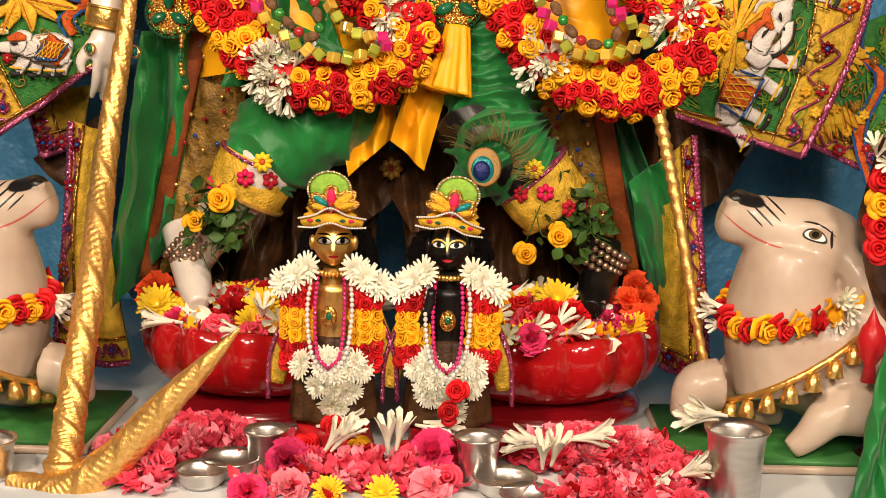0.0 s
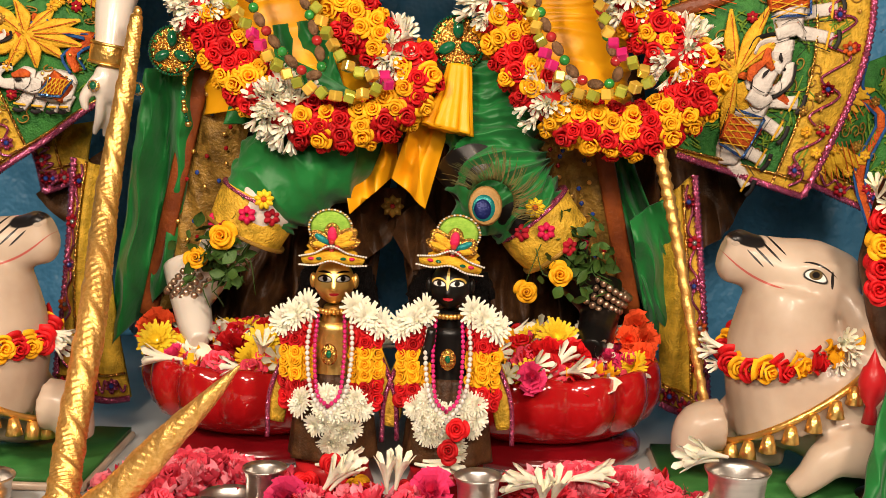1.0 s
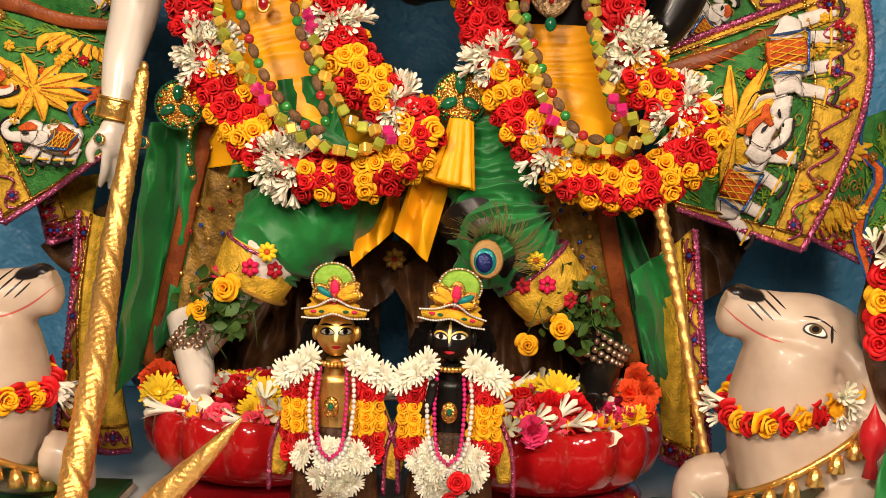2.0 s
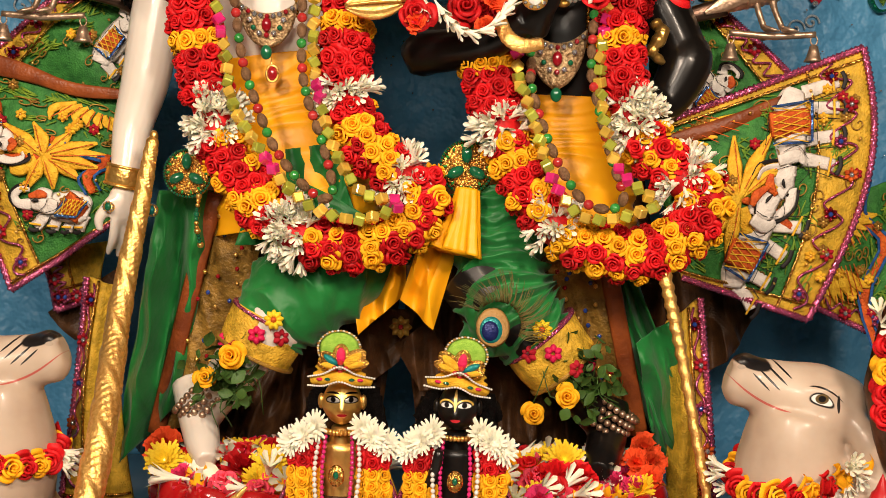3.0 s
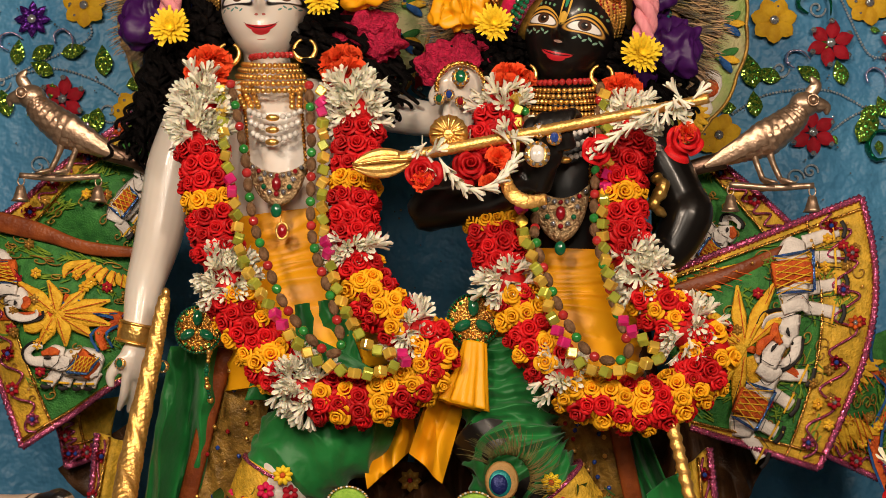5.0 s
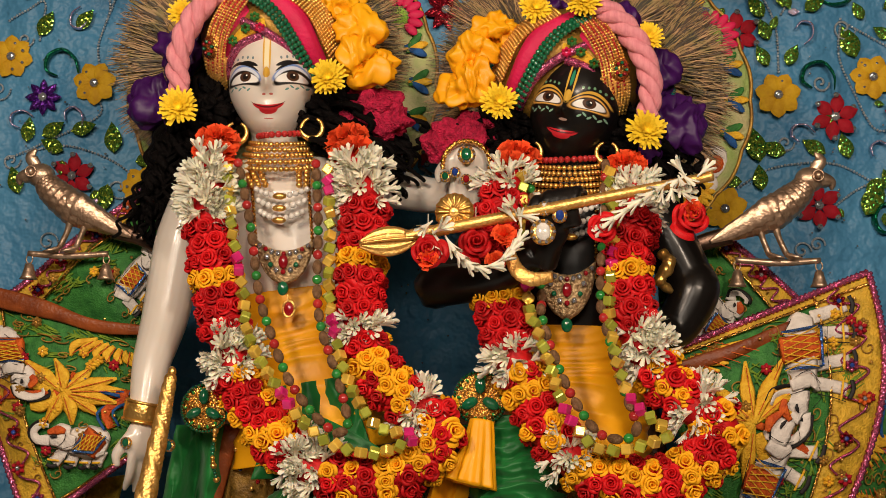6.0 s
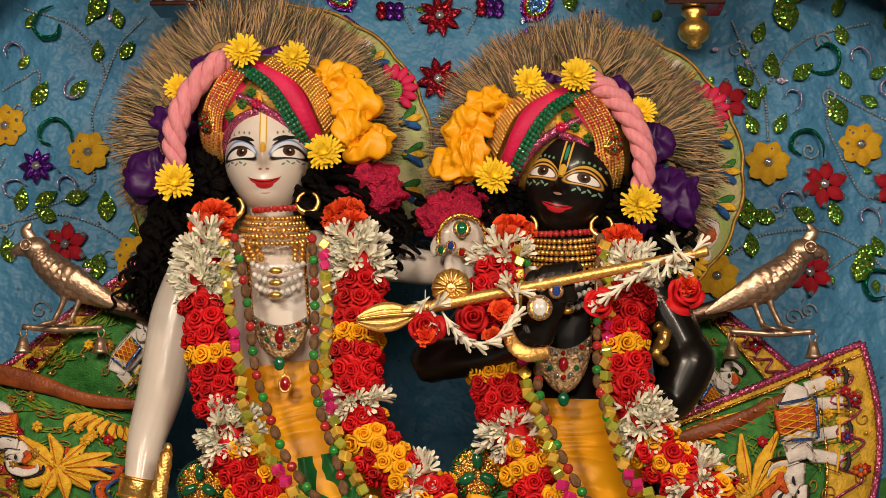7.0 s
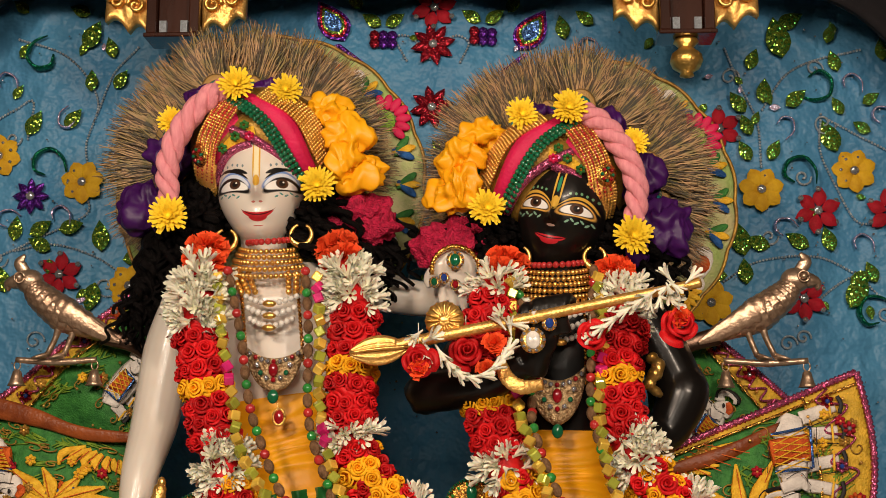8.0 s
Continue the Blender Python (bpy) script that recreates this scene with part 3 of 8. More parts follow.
VINES = [[(-0.740, 2.860, 1.390), (-0.755, 2.860, 1.469), (-0.737, 2.860, 1.559), (-0.791, 2.860, 1.640), (-0.894, 2.860, 1.681)],
         [(-0.736, 2.860, 1.536), (-0.706, 2.860, 1.616), (-0.663, 2.860, 1.667)], [(-0.763, 2.860, 1.391), (-0.749, 2.860, 1.335), (-0.851, 2.860, 1.281), (-0.926, 2.860, 1.248)],
         [(-0.672, 2.860, 1.214), (-0.729, 2.860, 1.252), (-0.807, 2.860, 1.275), (-0.883, 2.860, 1.264)], [(-0.931, 2.860, 1.521), (-0.898, 2.860, 1.538), (-0.860, 2.860, 1.555), (-0.867, 2.860, 1.481)],
         [(0.533, 2.860, 1.414), (0.528, 2.860, 1.502), (0.493, 2.860, 1.591), (0.474, 2.860, 1.647)], [(0.539, 2.860, 1.524), (0.584, 2.860, 1.590), (0.644, 2.860, 1.623), (0.731, 2.860, 1.644)],
         [(0.650, 2.860, 1.517), (0.647, 2.860, 1.446), (0.676, 2.860, 1.380), (0.715, 2.860, 1.315), (0.767, 2.860, 1.315)], [(0.656, 2.860, 1.511), (0.702, 2.860, 1.489), (0.774, 2.860, 1.450)],
         [(0.459, 2.860, 1.199), (0.523, 2.860, 1.236), (0.628, 2.860, 1.246), (0.700, 2.860, 1.219), (0.759, 2.860, 1.166)], [(0.635, 2.860, 1.166), (0.678, 2.860, 1.198), (0.721, 2.860, 1.219)],
         [(-0.135, 2.860, 1.632), (-0.157, 2.860, 1.678), (-0.124, 2.860, 1.677), (-0.086, 2.860, 1.631), (-0.047, 2.860, 1.676), (-0.015, 2.860, 1.665), (-0.031, 2.860, 1.625)]]
for line in VINES:
    pts = even(line, 0.006)
    pts = [(p[0], drape_y(p[0], p[2]) - 0.005, p[2]) for p in pts]
    ob = part("beaded_vine", join(*[ball(p, 0.0026, 6, 4) for p in pts]), SILVER_THREAD, backdrop)
for k in range(420):
    x, z = rg.uniform(-0.95, 0.8), rg.uniform(0.75, 1.7)
    sewn(SMALLSTUD, "stone", (x, 0, z), 0, rg.uniform(0.35, 0.8))
for k in range(46):
    x, z, q, sg = rg.uniform(-0.95, 0.8), rg.uniform(1.05, 1.66), rg.uniform(0.014, 0.026), rg.choice((-1, 1))
    line = [(x + q * (1 - t / 9) * math.cos(sg * t), 0, z + q * (1 - t / 9) * math.sin(sg * t)) for t in np.linspace(0, 7.5, 40)]
    part("beaded_curl", join(*[ball((a, drape_y(a, c) - 0.005, c), 0.0021, 6, 4) for a, b, c in line]), SILVER_THREAD, backdrop)
for k in range(60):
    sewn(LEAF_IRID if k % 3 == 0 else LEAF_EMB, "sequin_leaf", (rg.uniform(-0.95, 0.8), 0, rg.uniform(1.15, 1.68)), rg.uniform(0, 6.28), rg.uniform(0.3, 0.55))
# sequin birds' outlines and berry bunches near the top
for side, p in ((1, (0.106, 2.860, 1.691)), (-1, (-0.279, 2.860, 1.708))):
    for r, m in ((0.040, SEQ_PURPLE), (0.033, SEQ_RED), (0.027, SEQ_GREEN), (0.021, SEQ_BLUE)):
        sewn(mesh("drop", sheet(lambda u, v, r=r: (side * 0.3 * (v - 0.5) * r + r * 0.75 * (u - 0.5) * 2 * math.sin(math.pi * v ** 0.75), 2.4 * r * (v - 0.45), 0.003 + (0.040 - r) * 0.15), 6, 8), m), "sequin_drop", p, -0.45 * side)
    sewn(mesh("tail", sheet(lambda u, v: (0.012 * (u - 0.5) + side * -0.06 * v, -0.045 - 0.07 * v, 0.004), 3, 6), SEQ_PURPLE), "sequin_tail", p, -0.2 * side)
for p in ((-0.180, 2.860, 1.689), (0.013, 2.860, 1.693)):
    for k in range(6):
        sewn(mesh("berry", ball((0, 0, 0.003), (0.011, 0.011, 0.004), 8, 5), (SEQ_PURPLE, SEQ_RED)[k % 3 == 0]), "sequin_berry", (p[0] + 0.013 * (k % 3 - 1) * 1.3, 0, p[2] - 0.016 * (k // 3) - 0.008))
    for s in (-1, 1):
        sewn(LEAF_EMB, "sequin_leaf", (p[0] - s * 0.004, 0, p[2] + 0.012), s * 1.0, 0.8)

# dark sheet added over the altar, stands for the shade in the top corners
canopy = wall("canopy_valance", sheet(lambda u, v: (-1.5 + 3.0 * u, 2.68 + 0.015 * math.sin(u * 60),
              1.78 - (1 - v) * (0.055 + 2.2 * max(0, abs(u - 0.455) - 0.235) + 0.012 * math.sin(u * 75))), 120, 8, 0.02), SHADE_DARK,
              "dark wavy-edged sheet added to darken the top corners of the backdrop", "valance")
# unseen slab, placed to keep lamp light off the upper backdrop
wall("canopy_top", block(-1.5, 1.5, 2.0, 2.98, 1.782, 1.84), SHADE_DARK, "unseen dark slab added to shade the top of the backdrop", "canopy")


# gilded hanging lamp cases
def lamp_case(x, z, y, knob):
    ob = thing("hanging_lamp_case", "dark lacquered lamp case with gilded scroll brackets hanging over the altar", "lamp")
    ob.matrix_basis = Matrix.Translation((x, y, z))
    part("case", join(block(-0.045, -0.028, -0.03, 0.03, 0.0, 0.20), block(0.028, 0.045, -0.03, 0.03, 0.0, 0.20), block(-0.028, 0.028, -0.015, 0.03, 0.0, 0.20), block(-0.048, 0.048, -0.034, 0.034, -0.008, 0.0)), WOOD_DARK, ob, smooth=False, bevel=0.002)
    for s in (-1, 1):
        part("glass_stud", block(s * 0.018 - 0.006, s * 0.018 + 0.006, -0.022, -0.0155, 0.004, 0.024), SILVER_THREAD, ob, smooth=False)
        plate = part("bracket", sheet(lambda u, v, s=s: (s * (0.046 + 0.074 * u), -0.012 - 0.006 * math.sin(u * 9) * math.cos(v * 11), 0.006 + 0.194 * v + (0.016 * abs(math.sin(u * 6.3)) + 0.02 * u * u) * (1 - v)), 14, 18, 0.02), GOLD_CARVED, ob, "gilded carved scroll bracket")
        for k, (cx, cz, r) in enumerate(((0.066, 0.052, 0.016), (0.100, 0.060, 0.014), (0.068, 0.105, 0.017), (0.100, 0.112, 0.014), (0.068, 0.160, 0.015), (0.100, 0.165, 0.013))):
            spiral = [(s * (cx + r * (1 - q / 11) * math.cos(q)), -0.022, cz + r * (1 - q / 11) * math.sin(q)) for q in np.linspace(0, 9, 12)]
            part("scroll", tube(spiral, [0.004, 0.003], 6, 26), GOLD, plate)
    if knob:
        part("knob", lathe([(0.002, -0.075), (0.012, -0.072), (0.010, -0.066), (0.022, -0.058), (0.027, -0.046), (0.024, -0.034), (0.014, -0.026), (0.012, -0.022), (0.021, -0.014), (0.018, -0.008), (0.01, -0.004)], 24,
                           wave=lambda j, a: (1 + 0.04 * abs(math.sin(6 * a)), 0)), GOLD, ob, "gilded turned knob")
    part("cord", tube([(0, 0, 0.2), (0, 0, 0.26)], [0.004], 6, 3), WOOD_DARK, ob)
    return ob


c = (-0.507, 2.550, 1.582)
lamp_case(c[0], c[2], 2.55, False)
c = (0.356, 2.550, 1.577)
lamp_case(c[0], c[2], 2.55, True)



# painted face: simple shapes in the stone's own colours
def face_stone(name, base, centre, rx, rz, feats, rough=0.25):
    """Stone with painted features; feats: (colour, cx, cz, a, b, bend, tilt) in halves of the head's width and height, later ones on top."""
    m = bpy.data.materials[base].copy()
    m.name = name
    nt = m.node_tree
    b = nt.nodes["Principled BSDF"]
    out = b.inputs["Base Color"].links[0].from_socket

    def num(op, a, c=None, d=None):
        n = nt.nodes.new("ShaderNodeMath")
        n.operation = op
        for i, v in enumerate((a, c, d)):
            if v is None:
                continue
            if isinstance(v, (int, float)):
                n.inputs[i].default_value = v
            else:
                nt.links.new(v, n.inputs[i])
        return n.outputs[0]

    tc, sp = nt.nodes.new("ShaderNodeTexCoord"), nt.nodes.new("ShaderNodeSeparateXYZ")
    mp = nt.nodes.new("ShaderNodeMapping")
    mp.vector_type = "TEXTURE"
    loc, rot = centre
    mp.inputs["Location"].default_value, mp.inputs["Rotation"].default_value = loc, rot
    nt.links.new(tc.outputs["Object"], mp.inputs[0])
    nt.links.new(mp.outputs[0], sp.inputs[0])
    x, z = num("DIVIDE", sp.outputs[0], rx), num("DIVIDE", sp.outputs[2], rz)
    front = num("LESS_THAN", sp.outputs[1], -0.2 * rx)
    near = num("LESS_THAN", num("ABSOLUTE", z), 1.15)
    front = num("MULTIPLY", front, near)
    for col, cx, cz, a, bb, bend, tilt in feats:
        dx0 = num("SUBTRACT", x, cx)
        dz0 = num("SUBTRACT", num("SUBTRACT", z, cz), num("MULTIPLY", num("MULTIPLY", dx0, dx0), bend))
        dz0 = num("SUBTRACT", dz0, num("MULTIPLY", dx0, tilt))
        ex, ez = num("DIVIDE", dx0, a), num("DIVIDE", dz0, bb)
        d = num("ADD", num("MULTIPLY", ex, ex), num("MULTIPLY", ez, ez))
        mr = nt.nodes.new("ShaderNodeMapRange")
        mr.inputs[1].default_value, mr.inputs[2].default_value, mr.inputs[3].default_value, mr.inputs[4].default_value = 0.85, 1.1, 1.0, 0.0
        nt.links.new(d, mr.inputs[0])
        mix = nt.nodes.new("ShaderNodeMix")
        mix.data_type = "RGBA"
        nt.links.new(num("MULTIPLY", mr.outputs[0], front), mix.inputs[0])
        nt.links.new(out, mix.inputs[6])
        mix.inputs[7].default_value = rgba(col)
        out = mix.outputs[2]
    nt.links.new(out, b.inputs["Base Color"])
    return m


def head_geo(rx, ry, rz, nu=72, nv=72):
    """A head of simple shape, facing -y."""
    verts, faces = [], []

    def g(x, z, cx, cz, a, b):
        return math.exp(-((x - cx) / a) ** 2 - ((z - cz) / b) ** 2)
    for j in range(nv + 1):
        ph = math.pi * j / nv
        for i in range(nu):
            th = 2 * math.pi * i / nu
            x, y, z = math.sin(ph) * math.cos(th), math.sin(ph) * math.sin(th), math.cos(ph)
            w = 1.0 - 0.08 * max(0, -z) ** 1.6
            w *= 1.0 + 0.06 * math.exp(-((z + 0.25) / 0.3) ** 2)
            px, py, pz = x * w, y, z
            if y < 0:
                f = min(1, -y * 2)
                py -= f * (0.20 * g(px, pz, 0, -0.22, 0.12, 0.10) + 0.13 * g(px, pz, 0, -0.08, 0.085, 0.2))
                py -= f * (0.05 * g(px, pz, 0, -0.55, 0.26, 0.055) + 0.05 * g(px, pz, 0, -0.62, 0.2, 0.05) + 0.07 * g(px, pz, 0, -0.82, 0.25, 0.16))
                py += f * 0.07 * (g(px, pz, 0.45, 0.02, 0.22, 0.12) + g(px, pz, -0.45, 0.02, 0.22, 0.12))
                py -= f * 0.05 * (g(px, pz, 0.45, 0.0, 0.20, 0.06) + g(px, pz, -0.45, 0.0, 0.20, 0.06))
                py += f * 0.03 * (g(px, pz, 0, -0.67, 0.3, 0.05) + g(px, pz, 0, -0.40, 0.12, 0.05))
            verts.append(V3((px * rx, py * ry, pz * rz)))
    for j in range(nv):
        for i in range(nu):
            faces.append((j * nu + i, (j + 1) * nu + i, (j + 1) * nu + (i + 1) % nu, j * nu + (i + 1) % nu))
    return verts, faces


def palm_geo(length, width, thick, bend=0.0):
    """A stylised flat hand: a palm block and four rounded rods and a thumb, pointing +z."""
    geos = [ball((0, 0, length * 0.27), (width * 0.52, thick, length * 0.32), 14, 10)]
    for k in range(4):
        x = (k - 1.5) * width * 0.26
        geos.append(tube([(x * 0.9, 0, length * 0.42), (x * 1.05, bend * 0.3, length * 0.72), (x * 1.05, bend, length * (0.95 + 0.06 * (k in (1, 2))))], [width * 0.14, width * 0.13, width * 0.08], 8, 8))
    geos.append(tube([(-width * 0.4, 0, length * 0.2), (-width * 0.72, -thick * 0.5, length * 0.42), (-width * 0.72, -thick * 0.5, length * 0.6)], [width * 0.17, width * 0.14, width * 0.08], 8, 8))
    return join(*geos)


INK, IRIS, EYE, LIP, SHADE, TILAK = (0.01, 0.008, 0.008), (0.07, 0.03, 0.015), (0.80, 0.78, 0.75), (0.50, 0.02, 0.03), (0.22, 0.30, 0.48), (0.62, 0.36, 0.05)
HEAD_A, TURN_A = (-0.309, 2.315, 1.272), (0.0, radians(-2), radians(4))
feats = []
for s, ex in ((-1, -0.55), (1, 0.55)):
    feats += [((0.16, 0.26, 0.55), ex, -0.005, 0.43, 0.135, -0.6, 0.10 * s), ((0.62, 0.66, 0.74), ex, 0.005, 0.38, 0.085, -0.6, 0.10 * s), (INK, ex + 0.03 * s, -0.085, 0.44, 0.118, -0.55, 0.08 * s), (EYE, ex, -0.095, 0.36, 0.080, -0.40, 0.05 * s),
              (IRIS, ex + 0.03, -0.075, 0.14, 0.082, 0, 0), (INK, ex + 0.03, -0.075, 0.07, 0.045, 0, 0), (EYE, ex + 0.06, -0.055, 0.022, 0.014, 0, 0),
              (INK, ex + 0.04 * s, 0.150, 0.40, 0.028, -0.62, 0.18 * s), (INK, ex - 0.14 * s, 0.135, 0.20, 0.034, -0.3, 0.22 * s)]
    for k in range(5):
        feats.append(((0.10, 0.26, 0.24), ex + s * (-0.10 + 0.11 * k), -0.285 + 0.03 * (k % 2) + 0.012 * k, 0.045, 0.016, 0.0, 0.3 * (-1) ** k))
        feats.append(((0.16, 0.22, 0.24), ex + s * (-0.22 + 0.13 * k), 0.255 - 0.02 * abs(k - 2), 0.026, 0.026, 0, 0))
    feats.append(((0.45, 0.12, 0.10), 0.085 * s, -0.375, 0.045, 0.016, 0, 0))
feats += [(LIP, 0, -0.585, 0.37, 0.046, 0.62, 0), (LIP, 0, -0.615, 0.22, 0.058, 0.45, 0), ((0.10, 0.01, 0.012), 0, -0.575, 0.41, 0.011, 0.66, 0), ((0.45, 0.12, 0.10), 0, -0.735, 0.12, 0.008, 0.6, 0),
          ((0.80, 0.70, 0.45), 0, 0.30, 0.09, 0.32, 0, 0), (TILAK, -0.075, 0.30, 0.020, 0.32, 0, 0), (TILAK, 0.075, 0.30, 0.020, 0.32, 0, 0), (TILAK, 0, -0.06, 0.08, 0.10, 0, 0)]
FACE_A = face_stone("marble_painted", "marble_white", ((HEAD_A[0], HEAD_A[1], HEAD_A[2]), TURN_A), 0.061, 0.090, feats)
feats = []
for s, ex in ((-1, -0.49), (1, 0.49)):
    feats += [(TILAK, ex, 0.135, 0.47, 0.060, -0.75, 0.10 * s), (INK, ex, 0.085, 0.44, 0.065, -0.6, 0.06 * s), ((0.72, 0.38, 0.08), ex, 0.0, 0.43, 0.125, -0.5, 0.04 * s), (INK, ex, -0.005, 0.39, 0.100, -0.45, 0.04 * s), (EYE, ex, -0.015, 0.35, 0.078, -0.35, 0.04 * s),
              (IRIS, ex, 0.0, 0.15, 0.085, 0, 0), (INK, ex, 0.0, 0.075, 0.05, 0, 0), (EYE, ex + 0.03, 0.02, 0.022, 0.014, 0, 0)]
    for k in range(6):
        feats.append(((0.20, 0.36, 0.26), ex + s * (-0.16 + 0.11 * k), -0.22 + 0.035 * (k % 2), 0.050, 0.020, 0.0, 0.4 * (-1) ** k))
        feats.append(((0.14, 0.30, 0.16), ex + s * (-0.2 + 0.12 * k), 0.25 - 0.015 * abs(k - 2), 0.03, 0.024, 0, 0))
feats += [(LIP, 0, -0.53, 0.36, 0.045, 0.35, 0), (LIP, 0, -0.565, 0.22, 0.055, 0.3, 0), ((0.08, 0.005, 0.01), 0, -0.525, 0.39, 0.011, 0.4, 0), ((0.5, 0.35, 0.3), 0, -0.335, 0.10, 0.018, 0.5, 0),
          (TILAK, -0.085, 0.36, 0.024, 0.30, 0, 0), (TILAK, 0.085, 0.36, 0.024, 0.30, 0, 0), (TILAK, 0, 0.04, 0.09, 0.10, 0, 0), ((0.02, 0.22, 0.12), 0, 0.34, 0.04, 0.14, 0, 0)]
HEAD_B, TURN_B = (0.135, 2.315, 1.231), (0.0, radians(13), radians(-12))
FACE_B = face_stone("black_stone_painted", "stone_black", ((HEAD_B[0], HEAD_B[1], HEAD_B[2]), TURN_B), 0.061, 0.090, feats)


def turned(geo, place, rot):
    return moved(geo, Matrix.LocRotScale(place, Euler(rot), None))


# white marble statue: head, neck, torso, both arms, one leg and foot
arm_down = tube([(-0.416, 2.330, 1.116), (-0.440, 2.320, 1.032), (-0.455, 2.310, 0.927), (-0.471, 2.300, 0.854), (-0.474, 2.280, 0.789)], [0.034, 0.037, 0.034, 0.027, 0.020], 20, 24)
grip = turned(palm_geo(0.100, 0.056, 0.020, -0.025), (-0.473, 2.275, 0.777), (radians(180), radians(-8), radians(50)))
arm_over = tube([(-0.180, 2.350, 1.135), (-0.125, 2.400, 1.124), (-0.063, 2.380, 1.112), (-0.028, 2.340, 1.116)], [0.038, 0.030, 0.026, 0.020], 18, 18)
palm = turned(palm_geo(0.090, 0.058, 0.014), (-0.020, 2.300, 1.175), (radians(184), radians(-3), radians(8)))
torso = tube([(-0.302, 2.345, 1.156), (-0.296, 2.345, 1.101), (-0.285, 2.340, 1.008), (-0.276, 2.335, 0.932), (-0.257, 2.335, 0.834), (-0.239, 2.335, 0.753)], [0.072, 0.115, 0.105, 0.085, 0.088, 0.105], 28, 26, flat=0.58)
neck = tube([(-0.309, 2.325, 1.216), (-0.306, 2.335, 1.175), (-0.303, 2.340, 1.142)], [0.034, 0.034, 0.05], 18, 10)
shin = tube([(-0.185, 2.270, 0.649), (-0.266, 2.240, 0.581), (-0.327, 2.270, 0.505), (-0.371, 2.300, 0.443)], [0.060, 0.045, 0.032, 0.028], 18, 18)
foot = tube([(-0.386, 2.310, 0.498), (-0.366, 2.280, 0.455), (-0.347, 2.230, 0.425), (-0.335, 2.200, 0.408)], [0.026, 0.028, 0.024, 0.014], 16, 14)
st = tagged(new("statue", mesh("statue", join(turned(head_geo(0.061, 0.070, 0.090), HEAD_A, TURN_A), arm_down, grip, arm_over, palm, torso, neck, shin, foot), FACE_A)),
            "polished white marble temple statue with painted face, standing", "statue")

# black stone statue
torso = tube([(0.126, 2.345, 1.141), (0.129, 2.345, 1.083), (0.136, 2.340, 1.000), (0.141, 2.335, 0.898), (0.134, 2.335, 0.833), (0.119, 2.335, 0.760)], [0.070, 0.112, 0.102, 0.080, 0.085, 0.105], 28, 26, flat=0.58)
neck = tube([(0.126, 2.330, 1.198), (0.126, 2.335, 1.165), (0.126, 2.340, 1.132)], [0.034, 0.034, 0.05], 18, 10)
arm_l = tube([(0.060, 2.360, 1.126), (0.014, 2.320, 1.047), (-0.050, 2.280, 0.972), (-0.061, 2.270, 0.968), (0.015, 2.220, 0.977), (0.076, 2.190, 1.006)], [0.040, 0.036, 0.028, 0.030, 0.028, 0.021], 18, 34)
arm_r = tube([(0.214, 2.360, 1.117), (0.264, 2.350, 1.050), (0.296, 2.340, 0.990), (0.304, 2.330, 0.966), (0.272, 2.320, 0.912), (0.224, 2.280, 0.913)], [0.045, 0.042, 0.037, 0.037, 0.030, 0.020], 18, 34)
arm_f = tube([(0.080, 2.200, 0.995), (0.091, 2.185, 1.028), (0.095, 2.180, 1.050)], [0.026, 0.024, 0.022], 14, 12)
grip = join(*[tube([(0.080, 2.170, 1.034), (0.072, 2.165, 1.056), (0.076, 2.170, 1.076), (0.088, 2.185, 1.077)], [0.0075, 0.0085, 0.008, 0.006], 8, 12),
              *[moved(tube([(0.080, 2.170, 1.034), (0.074, 2.162, 1.056), (0.080, 2.168, 1.081), (0.092, 2.185, 1.077)], [0.009, 0.0085, 0.008, 0.006], 8, 12), Matrix.Translation((0.0125 * k, 0, 0.002 * k))) for k in range(1, 5)],
              ball((0.091, 2.178, 1.039), (0.030, 0.016, 0.034), 14, 10)])
shin = tube([(0.022, 2.270, 0.669), (0.077, 2.240, 0.604), (0.140, 2.250, 0.542), (0.203, 2.280, 0.468)], [0.060, 0.050, 0.036, 0.030], 18, 18)
foot = tube([(0.212, 2.300, 0.489), (0.207, 2.270, 0.446), (0.196, 2.220, 0.425), (0.190, 2.190, 0.416)], [0.028, 0.028, 0.024, 0.014], 16, 14)
st2 = tagged(new("statue", mesh("statue", join(turned(head_geo(0.061, 0.070, 0.090), HEAD_B, TURN_B), torso, neck, arm_l, arm_r, arm_f, grip, shin, foot), FACE_B)),
             "polished black stone temple statue with painted face holding a gilded flute", "statue")


for o_ in (st, st2):
    rm = o_.modifiers.new("one_skin", "REMESH")
    rm.mode, rm.voxel_size, rm.use_smooth_shade = "VOXEL", 0.0030, True
    sm = o_.modifiers.new("soft", "SMOOTH")
    sm.factor, sm.iterations = 0.5, 3


